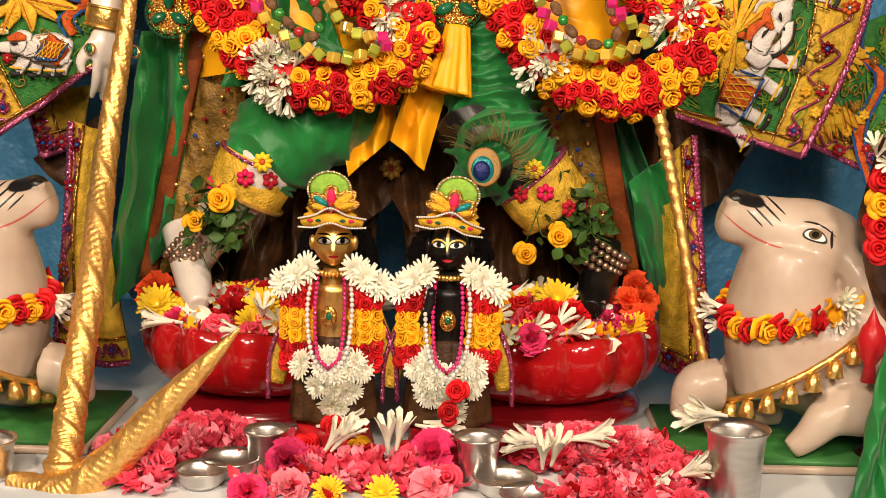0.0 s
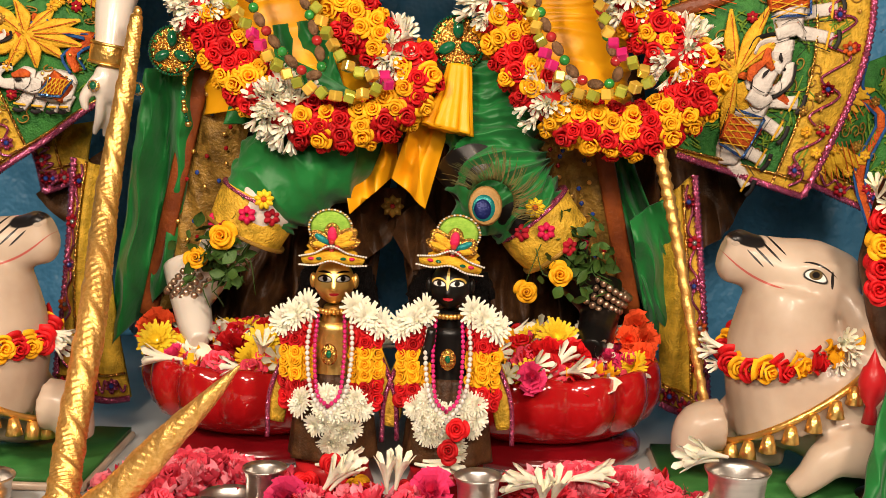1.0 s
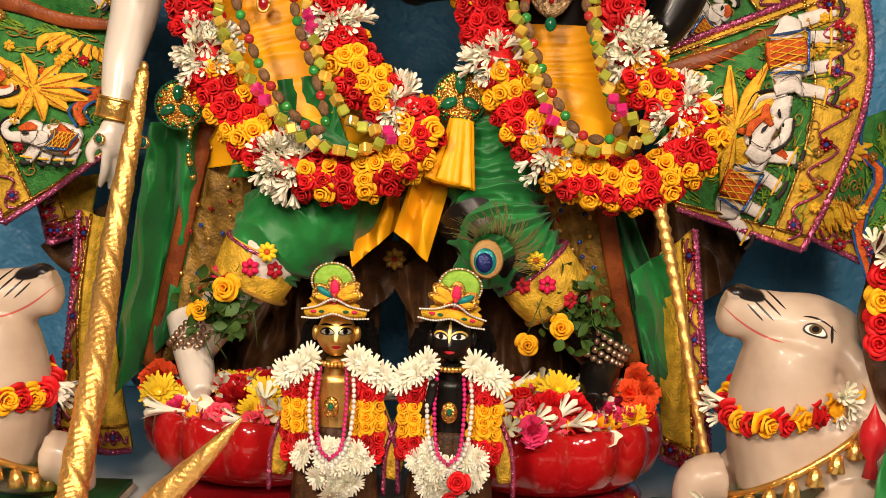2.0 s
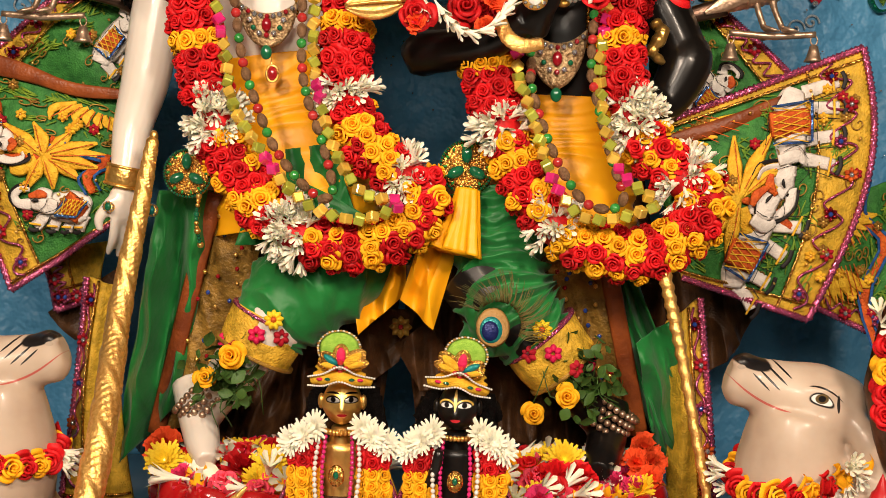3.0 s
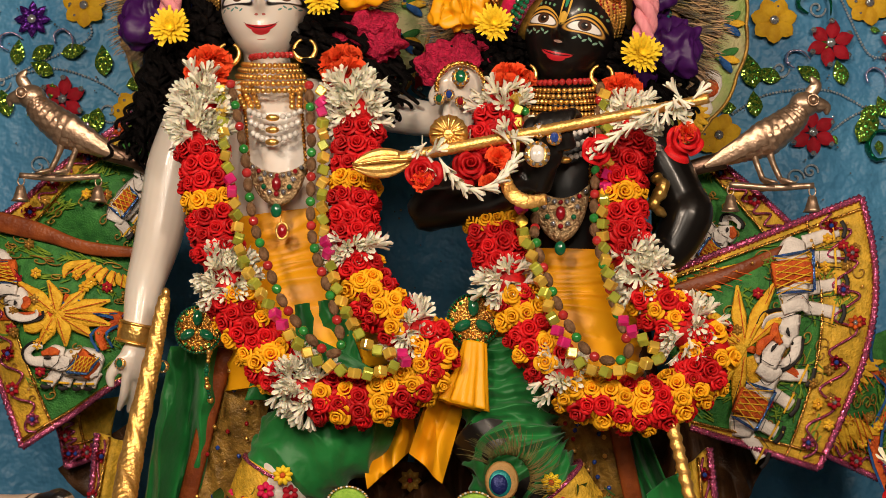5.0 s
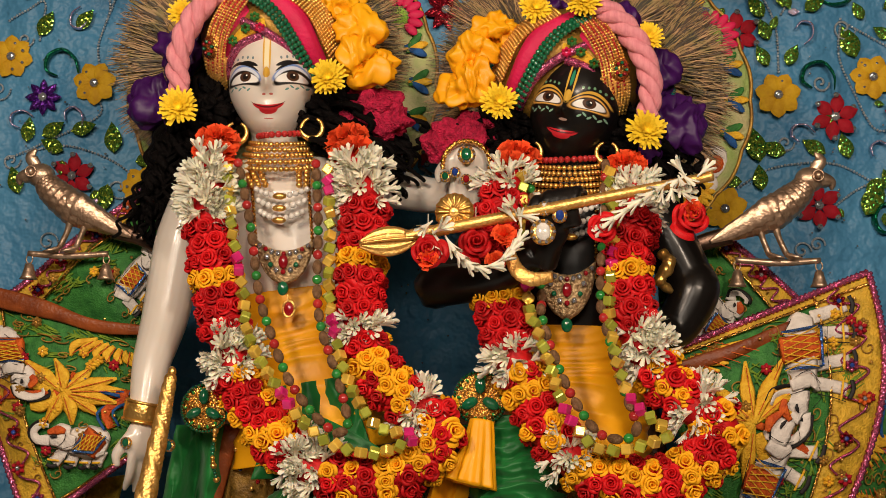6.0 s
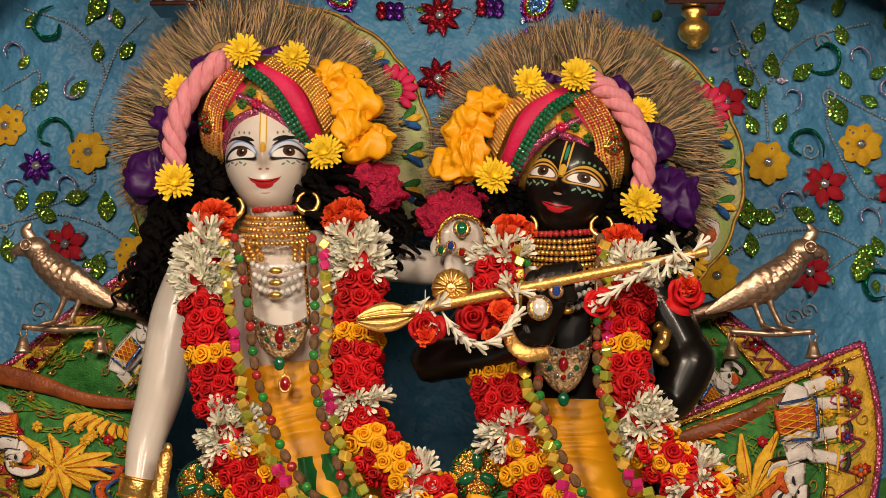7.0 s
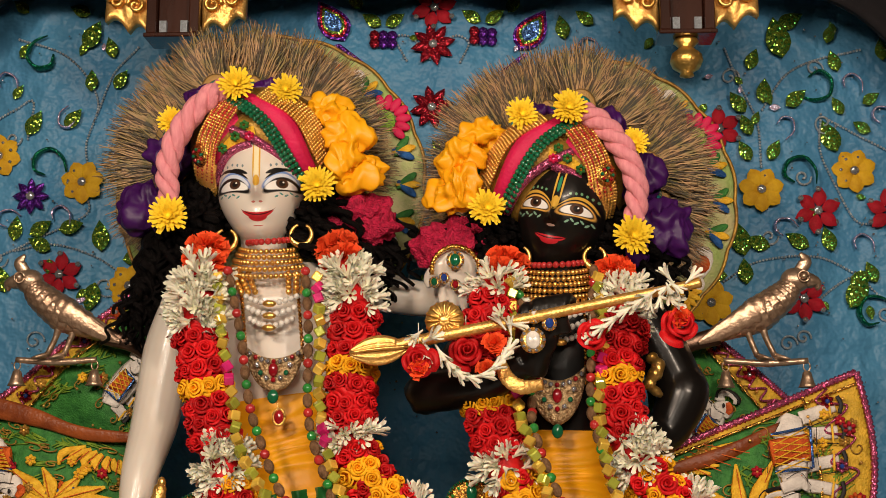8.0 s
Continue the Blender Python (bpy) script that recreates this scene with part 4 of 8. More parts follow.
# red lacquered lotus bases
def lotus_base(c):
    ob = thing("lotus_base", "glossy red lacquered lotus bowl on a dark maroon foot", "pedestal", "lotus bases")
    ob.matrix_basis = Matrix.Translation(c)

    def lobes(j, a):
        k = abs(math.sin(7 * a))
        return (1 + 0.075 * (k - 0.3) * (j > 1) * (j < 8), 0.007 * k * (j > 4) * (j < 8))
    prof = [(r_, z_ + 0.016) for r_, z_ in ((0.105, 0.017), (0.128, 0.0239), (0.147, 0.0408), (0.157, 0.0626), (0.16, 0.0823), (0.157, 0.0981), (0.153, 0.108), (0.147, 0.11), (0.14, 0.1041), (0.12, 0.0942), (0.0, 0.0942))]
    part("bowl", lathe(prof, 112, wave=lobes), LACQUER, ob)
    part("foot", lathe([(0.0, 0.0), (0.136, 0.0), (0.142, 0.006), (0.142, 0.014), (0.134, 0.022), (0.120, 0.028), (0.107, 0.033), (0.104, 0.040), (0, 0.040)], 64), LACQUER_DARK, ob, "dark maroon lacquered foot")
    return ob


LOT = []
for p in ((-0.255, 2.100, 0.267), (0.126, 2.100, 0.278)):
    LOT.append((p[0], 2.255, ALTAR_Z + 0.002))
    lotus_base(LOT[-1])



# thick rose garlands and bead strings round the two statues
def garland(label, line, pattern, width, group):
    ob = thing("rose_garland", label, "garland", group)
    pts = even(line, 0.0235)
    n = len(pts)
    fr = frames(pts)
    part("core", tube(line, [width * 0.36], 12, 80), RED, ob, "packed red petals")
    total, edges = sum(w for _, w in pattern), []
    s = 0
    for kind, w in pattern:
        s += w / total
        edges.append((s, kind))
    for i in range(n):
        f = i / (n - 1)
        kind = next(k for e, k in edges if f <= e + 1e-9)
        t, side, up = (Vector(v) for v in fr[i])
        out = Vector((0, -1, 0)) - t * t.dot(Vector((0, -1, 0)))
        out.normalize()
        lat = t.cross(out).normalized()
        if kind == "white":
            for k in range(24):
                a = rg.uniform(-1.7, 1.7)
                d = (out * math.cos(a) + lat * math.sin(a)).normalized()
                d2 = (d * 0.7 + t * rg.uniform(-0.8, 0.8) + lat * rg.uniform(-0.9, 0.9)).normalized()
                flower("bud", BUD, Vector(pts[i]) + d * width * 0.25 + t * rg.uniform(-0.012, 0.012), d2, rg.uniform(0.028, 0.038), ob)
            continue
        if kind == "tuft":
            for k in (-1, 0, 1):
                d = (out + lat * 0.8 * k).normalized()
                flower("carnation", TUFT_O, Vector(pts[i]) + d * width * 0.22, d, 0.046, ob)
            continue
        for k, a in enumerate((-1.75, -1.0, -0.34, 0.34, 1.0, 1.75) if i % 2 else (-1.4, -0.68, 0.0, 0.68, 1.4)):
            a += rg.uniform(-0.1, 0.1)
            d = (out * math.cos(a) + lat * math.sin(a)).normalized()
            col = kind if kind != "mix" else ("red" if rg.random() < 0.5 else "yellow")
            flower("rose", ROSES[col][rg.randrange(3)], Vector(pts[i]) + d * width * 0.34 + t * rg.uniform(-0.004, 0.004), (d + out * 0.45 + t * rg.uniform(-0.2, 0.2)).normalized(), rg.uniform(0.029, 0.037), ob)
    return ob


LINE_A = [(-0.379, 2.285, 1.168), (-0.381, 2.245, 1.089), (-0.368, 2.225, 1.008), (-0.348, 2.210, 0.922), (-0.324, 2.200, 0.846), (-0.282, 2.190, 0.775), (-0.215, 2.180, 0.720),
          (-0.139, 2.175, 0.704), (-0.069, 2.180, 0.735), (-0.048, 2.185, 0.779), (-0.098, 2.195, 0.812), (-0.145, 2.205, 0.861), (-0.163, 2.215, 0.925), (-0.160, 2.225, 1.011), (-0.161, 2.245, 1.091), (-0.189, 2.285, 1.170)]
PAT_A = [("tuft", 4), ("white", 11), ("red", 11), ("yellow", 2.4), ("red", 9), ("white", 6), ("mix", 18), ("white", 6), ("mix", 27), ("white", 3), ("mix", 14), ("white", 4), ("red", 8), ("yellow", 3), ("red", 10), ("white", 9), ("tuft", 4)]
garland("thick garland of red and yellow roses on the white statue", LINE_A, PAT_A, 0.072, "garlands")
LINE_B = [(0.051, 2.285, 1.144), (0.035, 2.250, 1.095), (0.020, 2.240, 1.031), (0.027, 2.235, 0.945), (0.042, 2.215, 0.883), (0.067, 2.200, 0.823), (0.106, 2.190, 0.756), (0.165, 2.180, 0.714),
          (0.238, 2.175, 0.708), (0.297, 2.180, 0.739), (0.315, 2.185, 0.783), (0.268, 2.195, 0.819), (0.228, 2.205, 0.871), (0.205, 2.215, 0.931), (0.201, 2.225, 1.001), (0.214, 2.245, 1.073), (0.204, 2.285, 1.130)]
PAT_B = [("tuft", 4), ("white", 5), ("red", 17), ("yellow", 3), ("red", 9), ("white", 4), ("mix", 15), ("white", 5), ("mix", 33), ("white", 4), ("mix", 9), ("white", 5), ("red", 9), ("yellow", 4), ("red", 10), ("white", 6), ("tuft", 4)]
garland("thick garland of red and yellow roses on the black statue", LINE_B, PAT_B, 0.072, "garlands")

SPHERE = {k: mesh("bead", ball((0, 0, 0), 0.0068, 12, 8), m) for k, m in (("g", BEAD_G), ("r", BEAD_R))}
BARREL = mesh("bead", ball((0, 0, 0), (0.0068, 0.0068, 0.0105), 12, 8), BEAD_BR)


def cube_geo(s, b):
    bm = bmesh.new()
    bmesh.ops.create_cube(bm, size=s)
    bmesh.ops.bevel(bm, geom=bm.edges[:], offset=b, segments=1, affect="EDGES")
    geo = [V3(v.co) for v in bm.verts], [tuple(v.index for v in f.verts) for f in bm.faces]
    bm.free()
    return geo


CUBES = [mesh("bead", cube_geo(0.0135, 0.0016), m, smooth=False) for m in (CUBE_Y, CUBE_L, CUBE_Y, CUBE_P, CUBE_Y, CUBE_L)]


def bead_string(label, line, kind, group="bead strings"):
    ob = thing("bead_necklace", label, "necklace", group)
    part("thread", tube(line, [0.0009], 5, 60), GOLD_CLOTH, ob)
    pts = even(line, 0.0172)
    fr = frames(pts)
    for i, p in enumerate(pts):
        t = fr[i][0]
        m = facing(p, t, 1.0, rg.uniform(0, 6.28))
        if kind == "round":
            me = BARREL if i % 2 else (SPHERE["g"] if i % 4 else SPHERE["r"])
        else:
            me = CUBES[(3 if (i // 4) % 3 == 2 and i % 4 < 2 else (0, 1, 2, 1, 4, 5)[i % 6])]
            m = m @ Euler((rg.uniform(0, 0.9), rg.uniform(0, 0.9), 0)).to_matrix().to_4x4()
        at(new("bead", me), m).parent = ob
    return ob


bead_string("string of green, red and brown barrel beads on white statue",
            [(-0.341, 2.245, 1.138), (-0.315, 2.215, 1.047), (-0.298, 2.200, 0.954), (-0.277, 2.180, 0.899), (-0.245, 2.165, 0.831), (-0.196, 2.150, 0.777), (-0.167, 2.150, 0.774), (-0.181, 2.165, 0.833), (-0.207, 2.180, 0.900), (-0.218, 2.200, 0.954), (-0.221, 2.215, 1.047), (-0.231, 2.245, 1.137)], "round")
bead_string("string of shiny gold, olive and pink cube beads on white statue",
            [(-0.353, 2.235, 1.128), (-0.339, 2.205, 1.046), (-0.318, 2.190, 0.953), (-0.303, 2.170, 0.890), (-0.265, 2.155, 0.831), (-0.205, 2.135, 0.766), (-0.135, 2.130, 0.743), (-0.077, 2.135, 0.765), (-0.130, 2.150, 0.778), (-0.170, 2.165, 0.837), (-0.190, 2.180, 0.900), (-0.202, 2.200, 0.954), (-0.204, 2.210, 1.046), (-0.213, 2.240, 1.128)], "cube")
bead_string("string of glass and brown barrel beads on black statue",
            [(0.066, 2.245, 1.136), (0.084, 2.215, 0.962), (0.084, 2.180, 0.927), (0.099, 2.170, 0.875), (0.125, 2.155, 0.816), (0.161, 2.140, 0.770), (0.204, 2.140, 0.774), (0.187, 2.160, 0.839), (0.168, 2.180, 0.914), (0.163, 2.200, 0.961), (0.173, 2.245, 1.135)], "round")
bead_string("string of shiny gold, olive and pink cube beads on black statue",
            [(0.058, 2.235, 1.119), (0.067, 2.205, 0.946), (0.076, 2.170, 0.911), (0.094, 2.160, 0.860), (0.118, 2.145, 0.794), (0.161, 2.130, 0.752), (0.231, 2.125, 0.765), (0.239, 2.130, 0.779), (0.197, 2.150, 0.818), (0.177, 2.170, 0.891), (0.174, 2.190, 0.946), (0.182, 2.210, 1.038), (0.178, 2.240, 1.127)], "cube")


# embroidered skirt panels
def panel(label, tl, tr, br, bl, bulge=0.0, rim="bottom right", sag=0.02, body=None, border=0.045, name="embroidered_skirt", thin=""):
    """A stiff embroidered cloth: a quilted field, a border band and a sequin trim."""
    ob = thing(name, label, "skirt", "embroidered skirts")
    tl, tr, br, bl = V3(tl), V3(tr), V3(br), V3(bl)

    def fn(u, v, lift=0.0):
        p = (tl * (1 - u) + tr * u) * (1 - v) + (bl * (1 - u) + br * u) * v
        along = (tr - tl) / (np.linalg.norm(tr - tl) + 1e-9)
        p = p + along * bulge * math.sin(math.pi * v) * u
        p = p + V3((0, -sag * math.sin(math.pi * u) * math.sin(math.pi * v) + 0.008 * math.sin(u * 9 + v * 4) - lift, 0))
        return p
    part("field", sheet(lambda u, v: fn(u, v), 30, 30, 0.005), body or EMB_GREEN, ob)
    h, w = np.linalg.norm(bl - tl), np.linalg.norm(br - bl)
    sides = {"bottom": lambda s, q: fn(s, 1 - q * border / h, 0.003), "right": lambda s, q: fn(1 - q * border / w, s, 0.003), "left": lambda s, q: fn(q * border / w, s, 0.003), "top": lambda s, q: fn(s, q * border / h, 0.003)}
    full = border
    for key in rim.split() + thin.split():
        border = full if key in rim.split() else 0.010
        g = sides[key]
        band = part("border", sheet(lambda u, v, g=g: g(u, v), 30, 6, 0.004), EMB_BORDER, ob, "yellow embroidered border")
        line = [g(k / 60, 0) + V3((0, -0.004, 0)) for k in range(61)]
        part("sequin_trim", tube(line, [0.0050], 6, 120, flat=0.5, ripple=lambda f, a: 0.3 * math.sin(f * 300)), SEQ_MAG, ob, "magenta sequin trim")
        part("inner_trim", tube([g(k / 60, 1) + V3((0, -0.003, 0)) for k in range(61)], [0.0022], 6, 120, ripple=lambda f, a: 0.4 * math.sin(f * 400)), GOLD_BEADS, ob, "gold cord")
        if key in thin.split():
            continue
        vine = [g(0.02 + 0.96 * k / 40, 0.55 + 0.25 * math.sin(k * 1.1)) + V3((0, -0.005, 0)) for k in range(41)]
        part("vine", tube(vine, [0.0020], 5, 120), SEQ_MAG, ob)
        steps = max(3, int(np.linalg.norm(V3(g(1, 0)) - V3(g(0, 0))) / 0.055))
        for k in range(steps):
            c = g((k + 0.5) / steps, 0.5 + 0.12 * (-1) ** k) + V3((0, -0.006, 0))
            fl = disc_petals(6, 0.0115, 0.002, 0.0036, True)
            part("blossom", moved(fl, Matrix.Translation(Vector(c)) @ Matrix.Rotation(math.pi / 2, 4, "X")), (SEQ_RED, FELT_RED, SEQ_MAG, EMB_ORANGE)[k % 4], ob)
            part("blossom_stone", ball(c + V3((0, -0.004, 0)), 0.0038, 8, 5), (JEM_B, JEM_C)[k % 2], ob)
    ob["w"], ob["h"] = float(w), float(h)
    return ob, fn


def pad(fn, u, v, pts, width, mat, parent, name, label="", closed=False, size=1.0, turn=0.0, mirror=1, lift=0.006, thick=0.006, metric=(0.3, 0.3)):
    """A stuffed appliqué along a small line in metres round (u, v) of the panel."""
    c, s = math.cos(turn), math.sin(turn)
    line = []
    for x, z in pts:
        x *= mirror
        dx, dz = (x * c - z * s) * size, (x * s + z * c) * size
        line.append(fn(u + dx / metric[0], v - dz / metric[1], lift))
    part(name, tube(line, [w * size for w in width], 8, 14, flat=0.28), mat, parent, label)


def elephant(skirt, fn, u, v, size, turn=0.0, mirror=1):
    """A white quilted animal motif with an orange netted saddle cloth, made of stuffed pads with dark stitched outlines."""
    k = dict(size=size, turn=turn, mirror=mirror, metric=(skirt["w"], skirt["h"]))
    pad(fn, u, v, [(-0.048, 0.000), (-0.030, 0.006), (0.0, 0.008), (0.030, 0.004)], [0.016, 0.027, 0.029, 0.022], EMB_WHITE, skirt, "motif_body", "white quilted motif", **k)
    for x, lean in ((-0.042, -0.006), (-0.024, 0.004), (0.010, -0.002), (0.030, 0.008)):
        pad(fn, u, v, [(x, -0.008), (x + lean * 0.5, -0.030), (x + lean, -0.046)], [0.012, 0.0105, 0.0110], EMB_WHITE, skirt, "motif_leg", **k)
        pad(fn, u, v, [(x + lean - 0.009, -0.050), (x + lean, -0.053), (x + lean + 0.009, -0.050)], [0.0035], EMB_BLACK, skirt, "motif_foot", **{**k, "lift": 0.011})
        pad(fn, u, v, [(x + lean - 0.010, -0.040), (x + lean + 0.010, -0.040)], [0.0018], EMB_YEL, skirt, "motif_anklet", **{**k, "lift": 0.013})
        pad(fn, u, v, [(x + 0.011, -0.012), (x + lean * 0.5 + 0.011, -0.030), (x + lean + 0.0115, -0.046)], [0.0007], EMB_BLACK, skirt, "stitch_line", **{**k, "lift": 0.0115})
    pad(fn, u, v, [(0.034, 0.012), (0.048, 0.012), (0.062, 0.004)], [0.020, 0.023, 0.013], EMB_WHITE, skirt, "motif_head", **{**k, "lift": 0.010})
    pad(fn, u, v, [(0.060, 0.0), (0.078, -0.004), (0.090, 0.010), (0.086, 0.027), (0.074, 0.030)], [0.0105, 0.008, 0.0065, 0.0055, 0.004], EMB_WHITE, skirt, "motif_trunk", **{**k, "lift": 0.011})
    pad(fn, u, v, [(0.062, -0.010), (0.082, -0.011), (0.097, 0.008), (0.092, 0.032), (0.078, 0.037)], [0.0030, 0.0026, 0.0034, 0.0042, 0.0036], EMB_BLACK, skirt, "motif_outline", **{**k, "lift": 0.011})
    pad(fn, u, v, [(0.030, 0.020), (0.026, 0.000), (0.034, -0.010)], [0.009, 0.012, 0.005], EMB_WHITE, skirt, "motif_ear", **{**k, "lift": 0.016})
    for line in ([(0.040, 0.022), (0.036, 0.004), (0.040, -0.010)], [(0.020, 0.016), (0.015, 0.000), (0.030, -0.013)], [(-0.046, 0.016), (-0.020, 0.031), (0.010, 0.036)], [(-0.030, -0.022), (-0.005, -0.020), (0.015, -0.022)], [(0.055, -0.008), (0.044, -0.016), (0.034, -0.012)]):
        pad(fn, u, v, line, [0.00055], EMB_BLACK, skirt, "stitch_line", **{**k, "lift": 0.0185})
    pad(fn, u, v, [(0.050, 0.012), (0.055, 0.011), (0.060, 0.008)], [0.0012, 0.0030, 0.0012], EMB_BLACK, skirt, "motif_eye", **{**k, "lift": 0.018})
    pad(fn, u, v, [(0.044, 0.026), (0.056, 0.026), (0.068, 0.016)], [0.004, 0.008, 0.004], EMB_ORANGE, skirt, "motif_cap", **{**k, "lift": 0.016})
    pad(fn, u, v, [(-0.012, 0.030), (-0.010, -0.012)], [0.021, 0.022], EMB_ORANGE, skirt, "saddle_cloth", "orange netted saddle cloth", **{**k, "lift": 0.015})
    for a, b in (((-0.033, 0.028), (-0.032, -0.014)), ((-0.032, -0.015), (0.012, -0.015)), ((0.012, -0.014), (0.010, 0.028))):
        pad(fn, u, v, [a, b], [0.0022], SEQ_BLUE, skirt, "saddle_edge", "blue sequin edge", **{**k, "lift": 0.020})
    for q in (-0.026, -0.018, -0.010, -0.002, 0.006):
        pad(fn, u, v, [(q - 0.006, -0.011), (q + 0.006, 0.028)], [0.0009], EMB_YEL, skirt, "saddle_stitch", **{**k, "lift": 0.0225})
        pad(fn, u, v, [(q + 0.006, -0.011), (q - 0.006, 0.028)], [0.0009], EMB_YEL, skirt, "saddle_stitch", **{**k, "lift": 0.0225})


def fruit_bunch(skirt, fn, u, v, size, turn):
    """A curved bunch of yellow stitched fingers."""
    k = dict(size=size, turn=turn, metric=(skirt["w"], skirt["h"]))
    for j in range(9):
        x = -0.040 + 0.010 * j
        pad(fn, u, v, [(x * 0.6 - 0.006, 0.030 - 0.002 * j), (x, 0.0), (x * 1.15 + 0.012, -0.030 + 0.003 * j)], [0.003, 0.0068, 0.002], EMB_YEL, skirt, "motif_finger", "yellow stitched fruit", **{**k, "lift": 0.007 + 0.002 * (j % 2)})
        pad(fn, u, v, [(x * 0.7 - 0.002, 0.022), (x * 1.1 + 0.010, -0.022)], [0.0007], EMB_ORANGE, skirt, "finger_rib", **{**k, "lift": 0.0125})


def palm_motif(skirt, fn, u, v, size, turn=0.0):
    k = dict(size=size, turn=turn, metric=(skirt["w"], skirt["h"]))
    pad(fn, u, v, [(0, -0.07), (0.003, -0.035), (0, 0)], [0.007, 0.005], EMB_ORANGE, skirt, "motif_stem", **k)
    for j in range(9):
        a = math.pi * (-0.12 + 1.24 * j / 8)
        pad(fn, u, v, [(0, 0), (0.035 * math.cos(a), 0.035 * math.sin(a)), (0.072 * math.cos(a), 0.072 * math.sin(a) - 0.008)], [0.003, 0.011, 0.002], EMB_YEL, skirt, "motif_frond", "yellow stitched frond", **{**k, "lift": 0.008 + 0.002 * (j % 2)})
        pad(fn, u, v, [(0.01 * math.cos(a), 0.01 * math.sin(a)), (0.066 * math.cos(a), 0.066 * math.sin(a) - 0.006)], [0.0006], EMB_ORANGE, skirt, "frond_rib", **{**k, "lift": 0.0145})
    for s in (-1, 1):
        pad(fn, u, v, [(s * 0.008, -0.008), (s * 0.022, -0.028), (s * 0.024, -0.04)], [0.008, 0.012, 0.006], EMB_YEL, skirt, "motif_fruit", **k)


def wave_band(skirt, fn, u, v, pts, size=1.0, turn=0.0):
    k = dict(size=size, turn=turn, metric=(skirt["w"], skirt["h"]))
    pad(fn, u, v, pts, [0.008], EMB_ORANGE, skirt, "zigzag_band", "gold zigzag band", **k)
    for d, m in ((0.010, EMB_BLUE), (-0.010, EMB_BLUE)):
        pad(fn, u, v, [(x + d, z) for x, z in pts], [0.0024], m, skirt, "zigzag_edge", **{**k, "lift": 0.009})


def adorn(skirt, fn, n, seed):
    """Fills the field between the motifs with stitched curls, grass strokes, small blossoms and stones."""
    r = random.Random(seed)
    w, h = skirt["w"], skirt["h"]
    curl, grass, cord = [], [], []
    for k in range(n):
        u, v = r.uniform(0.06, 0.94), r.uniform(0.08, 0.92)
        a0, sg = r.uniform(0, 6.28), r.choice((-1, 1))
        if k % 3 == 0:
            q = r.uniform(0.006, 0.011)
            line = [fn(u + q * (1 - t / 8) * math.cos(a0 + sg * t) / w, v + q * (1 - t / 8) * math.sin(a0 + sg * t) / h, 0.005) for t in np.linspace(0, 7, 12)]
            curl.append(tube(line, [0.0011], 5, 16))
        elif k % 3 == 1:
            for j in range(7):
                a = a0 + r.uniform(-0.5, 0.5)
                du, dv = 0.016 * math.cos(a) / w, 0.016 * math.sin(a) / h
                o = (r.uniform(-0.010, 0.010) / w, r.uniform(-0.010, 0.010) / h)
                grass.append(tube([fn(u + o[0], v + o[1], 0.003), fn(u + o[0] + du, v + o[1] + dv, 0.004)], [0.0016, 0.0006], 5, 3))
        else:
            c = fn(u, v, 0.006)
            if k % 2:
                part("blossom", moved(disc_petals(6, 0.009, 0.001, 0.0035, False), Matrix.Translation(Vector(c)) @ Matrix.Rotation(math.pi / 2, 4, "X")), (EMB_YEL, GOLD_CLOTH, FELT_RED)[k % 5 % 3], skirt)
            part("blossom_stone", ball(c + V3((0, -0.004, 0)), 0.0026, 6, 4), (JEM_C, JEM_B, GOLD)[k % 3], skirt)
    tagged(part("curl_stitch", join(*curl), GOLD_CLOTH, skirt, "gold curl stitches"), kind="stuff")
    tagged(part("grass_stitch", join(*grass), GRASS_THREAD, skirt, "lime green grass stitches"), kind="stuff")


R1, f1 = panel("green embroidered skirt with white animal motifs and magenta trim", (0.257, 2.360, 0.877), (0.569, 2.400, 1.004), (0.501, 2.380, 0.607), (0.310, 2.340, 0.667), 0.05, "right", 0.035, thin="top bottom", border=0.055)
elephant(R1, f1, 0.63, 0.27, 0.90, radians(82), -1)
elephant(R1, f1, 0.45, 0.78, 0.90, radians(72), 1)
palm_motif(R1, f1, 0.34, 0.53, 1.05, radians(60))
fruit_bunch(R1, f1, 0.16, 0.16, 0.9, radians(20))
R2, f2 = panel("green embroidered skirt tier with white animal motif and sequin trim", (0.264, 2.440, 1.034), (0.362, 2.460, 1.070), (0.502, 2.460, 0.945), (0.274, 2.430, 0.837), 0.0, "right", 0.02, border=0.05)
elephant(R2, f2, 0.42, 0.72, 0.8, radians(-150), -1)
R3, f3 = panel("green embroidered skirt with gold zigzag band and yellow fruit motifs", (0.511, 2.470, 0.764), (0.703, 2.490, 0.837), (0.705, 2.490, 0.544), (0.504, 2.470, 0.631), 0.0, "bottom", 0.02, border=0.02)
for u, v, a in ((0.30, 0.28, 0.3), (0.28, 0.74, 0.2)):
    fruit_bunch(R3, f3, u, v, 1.0, a)
wave_band(R3, f3, 0.55, 0.55, [(-0.02, 0.08), (-0.03, 0.05), (0.02, 0.02), (-0.01, -0.03), (0.03, -0.08)])
L1, g1 = panel("green embroidered skirt with palm, zigzag band and white animal motifs", (-0.834, 2.400, 0.983), (-0.456, 2.360, 0.893), (-0.492, 2.340, 0.731), (-0.663, 2.370, 0.616), 0.0, "left", 0.035, thin="bottom", border=0.055)
elephant(L1, g1, 0.58, 0.78, 0.85, radians(-35), -1)
elephant(L1, g1, 0.24, 0.30, 0.90, radians(-80), 1)
fruit_bunch(L1, g1, 0.78, 0.22, 1.0, radians(-20))
palm_motif(L1, g1, 0.52, 0.47, 1.05, radians(-88))
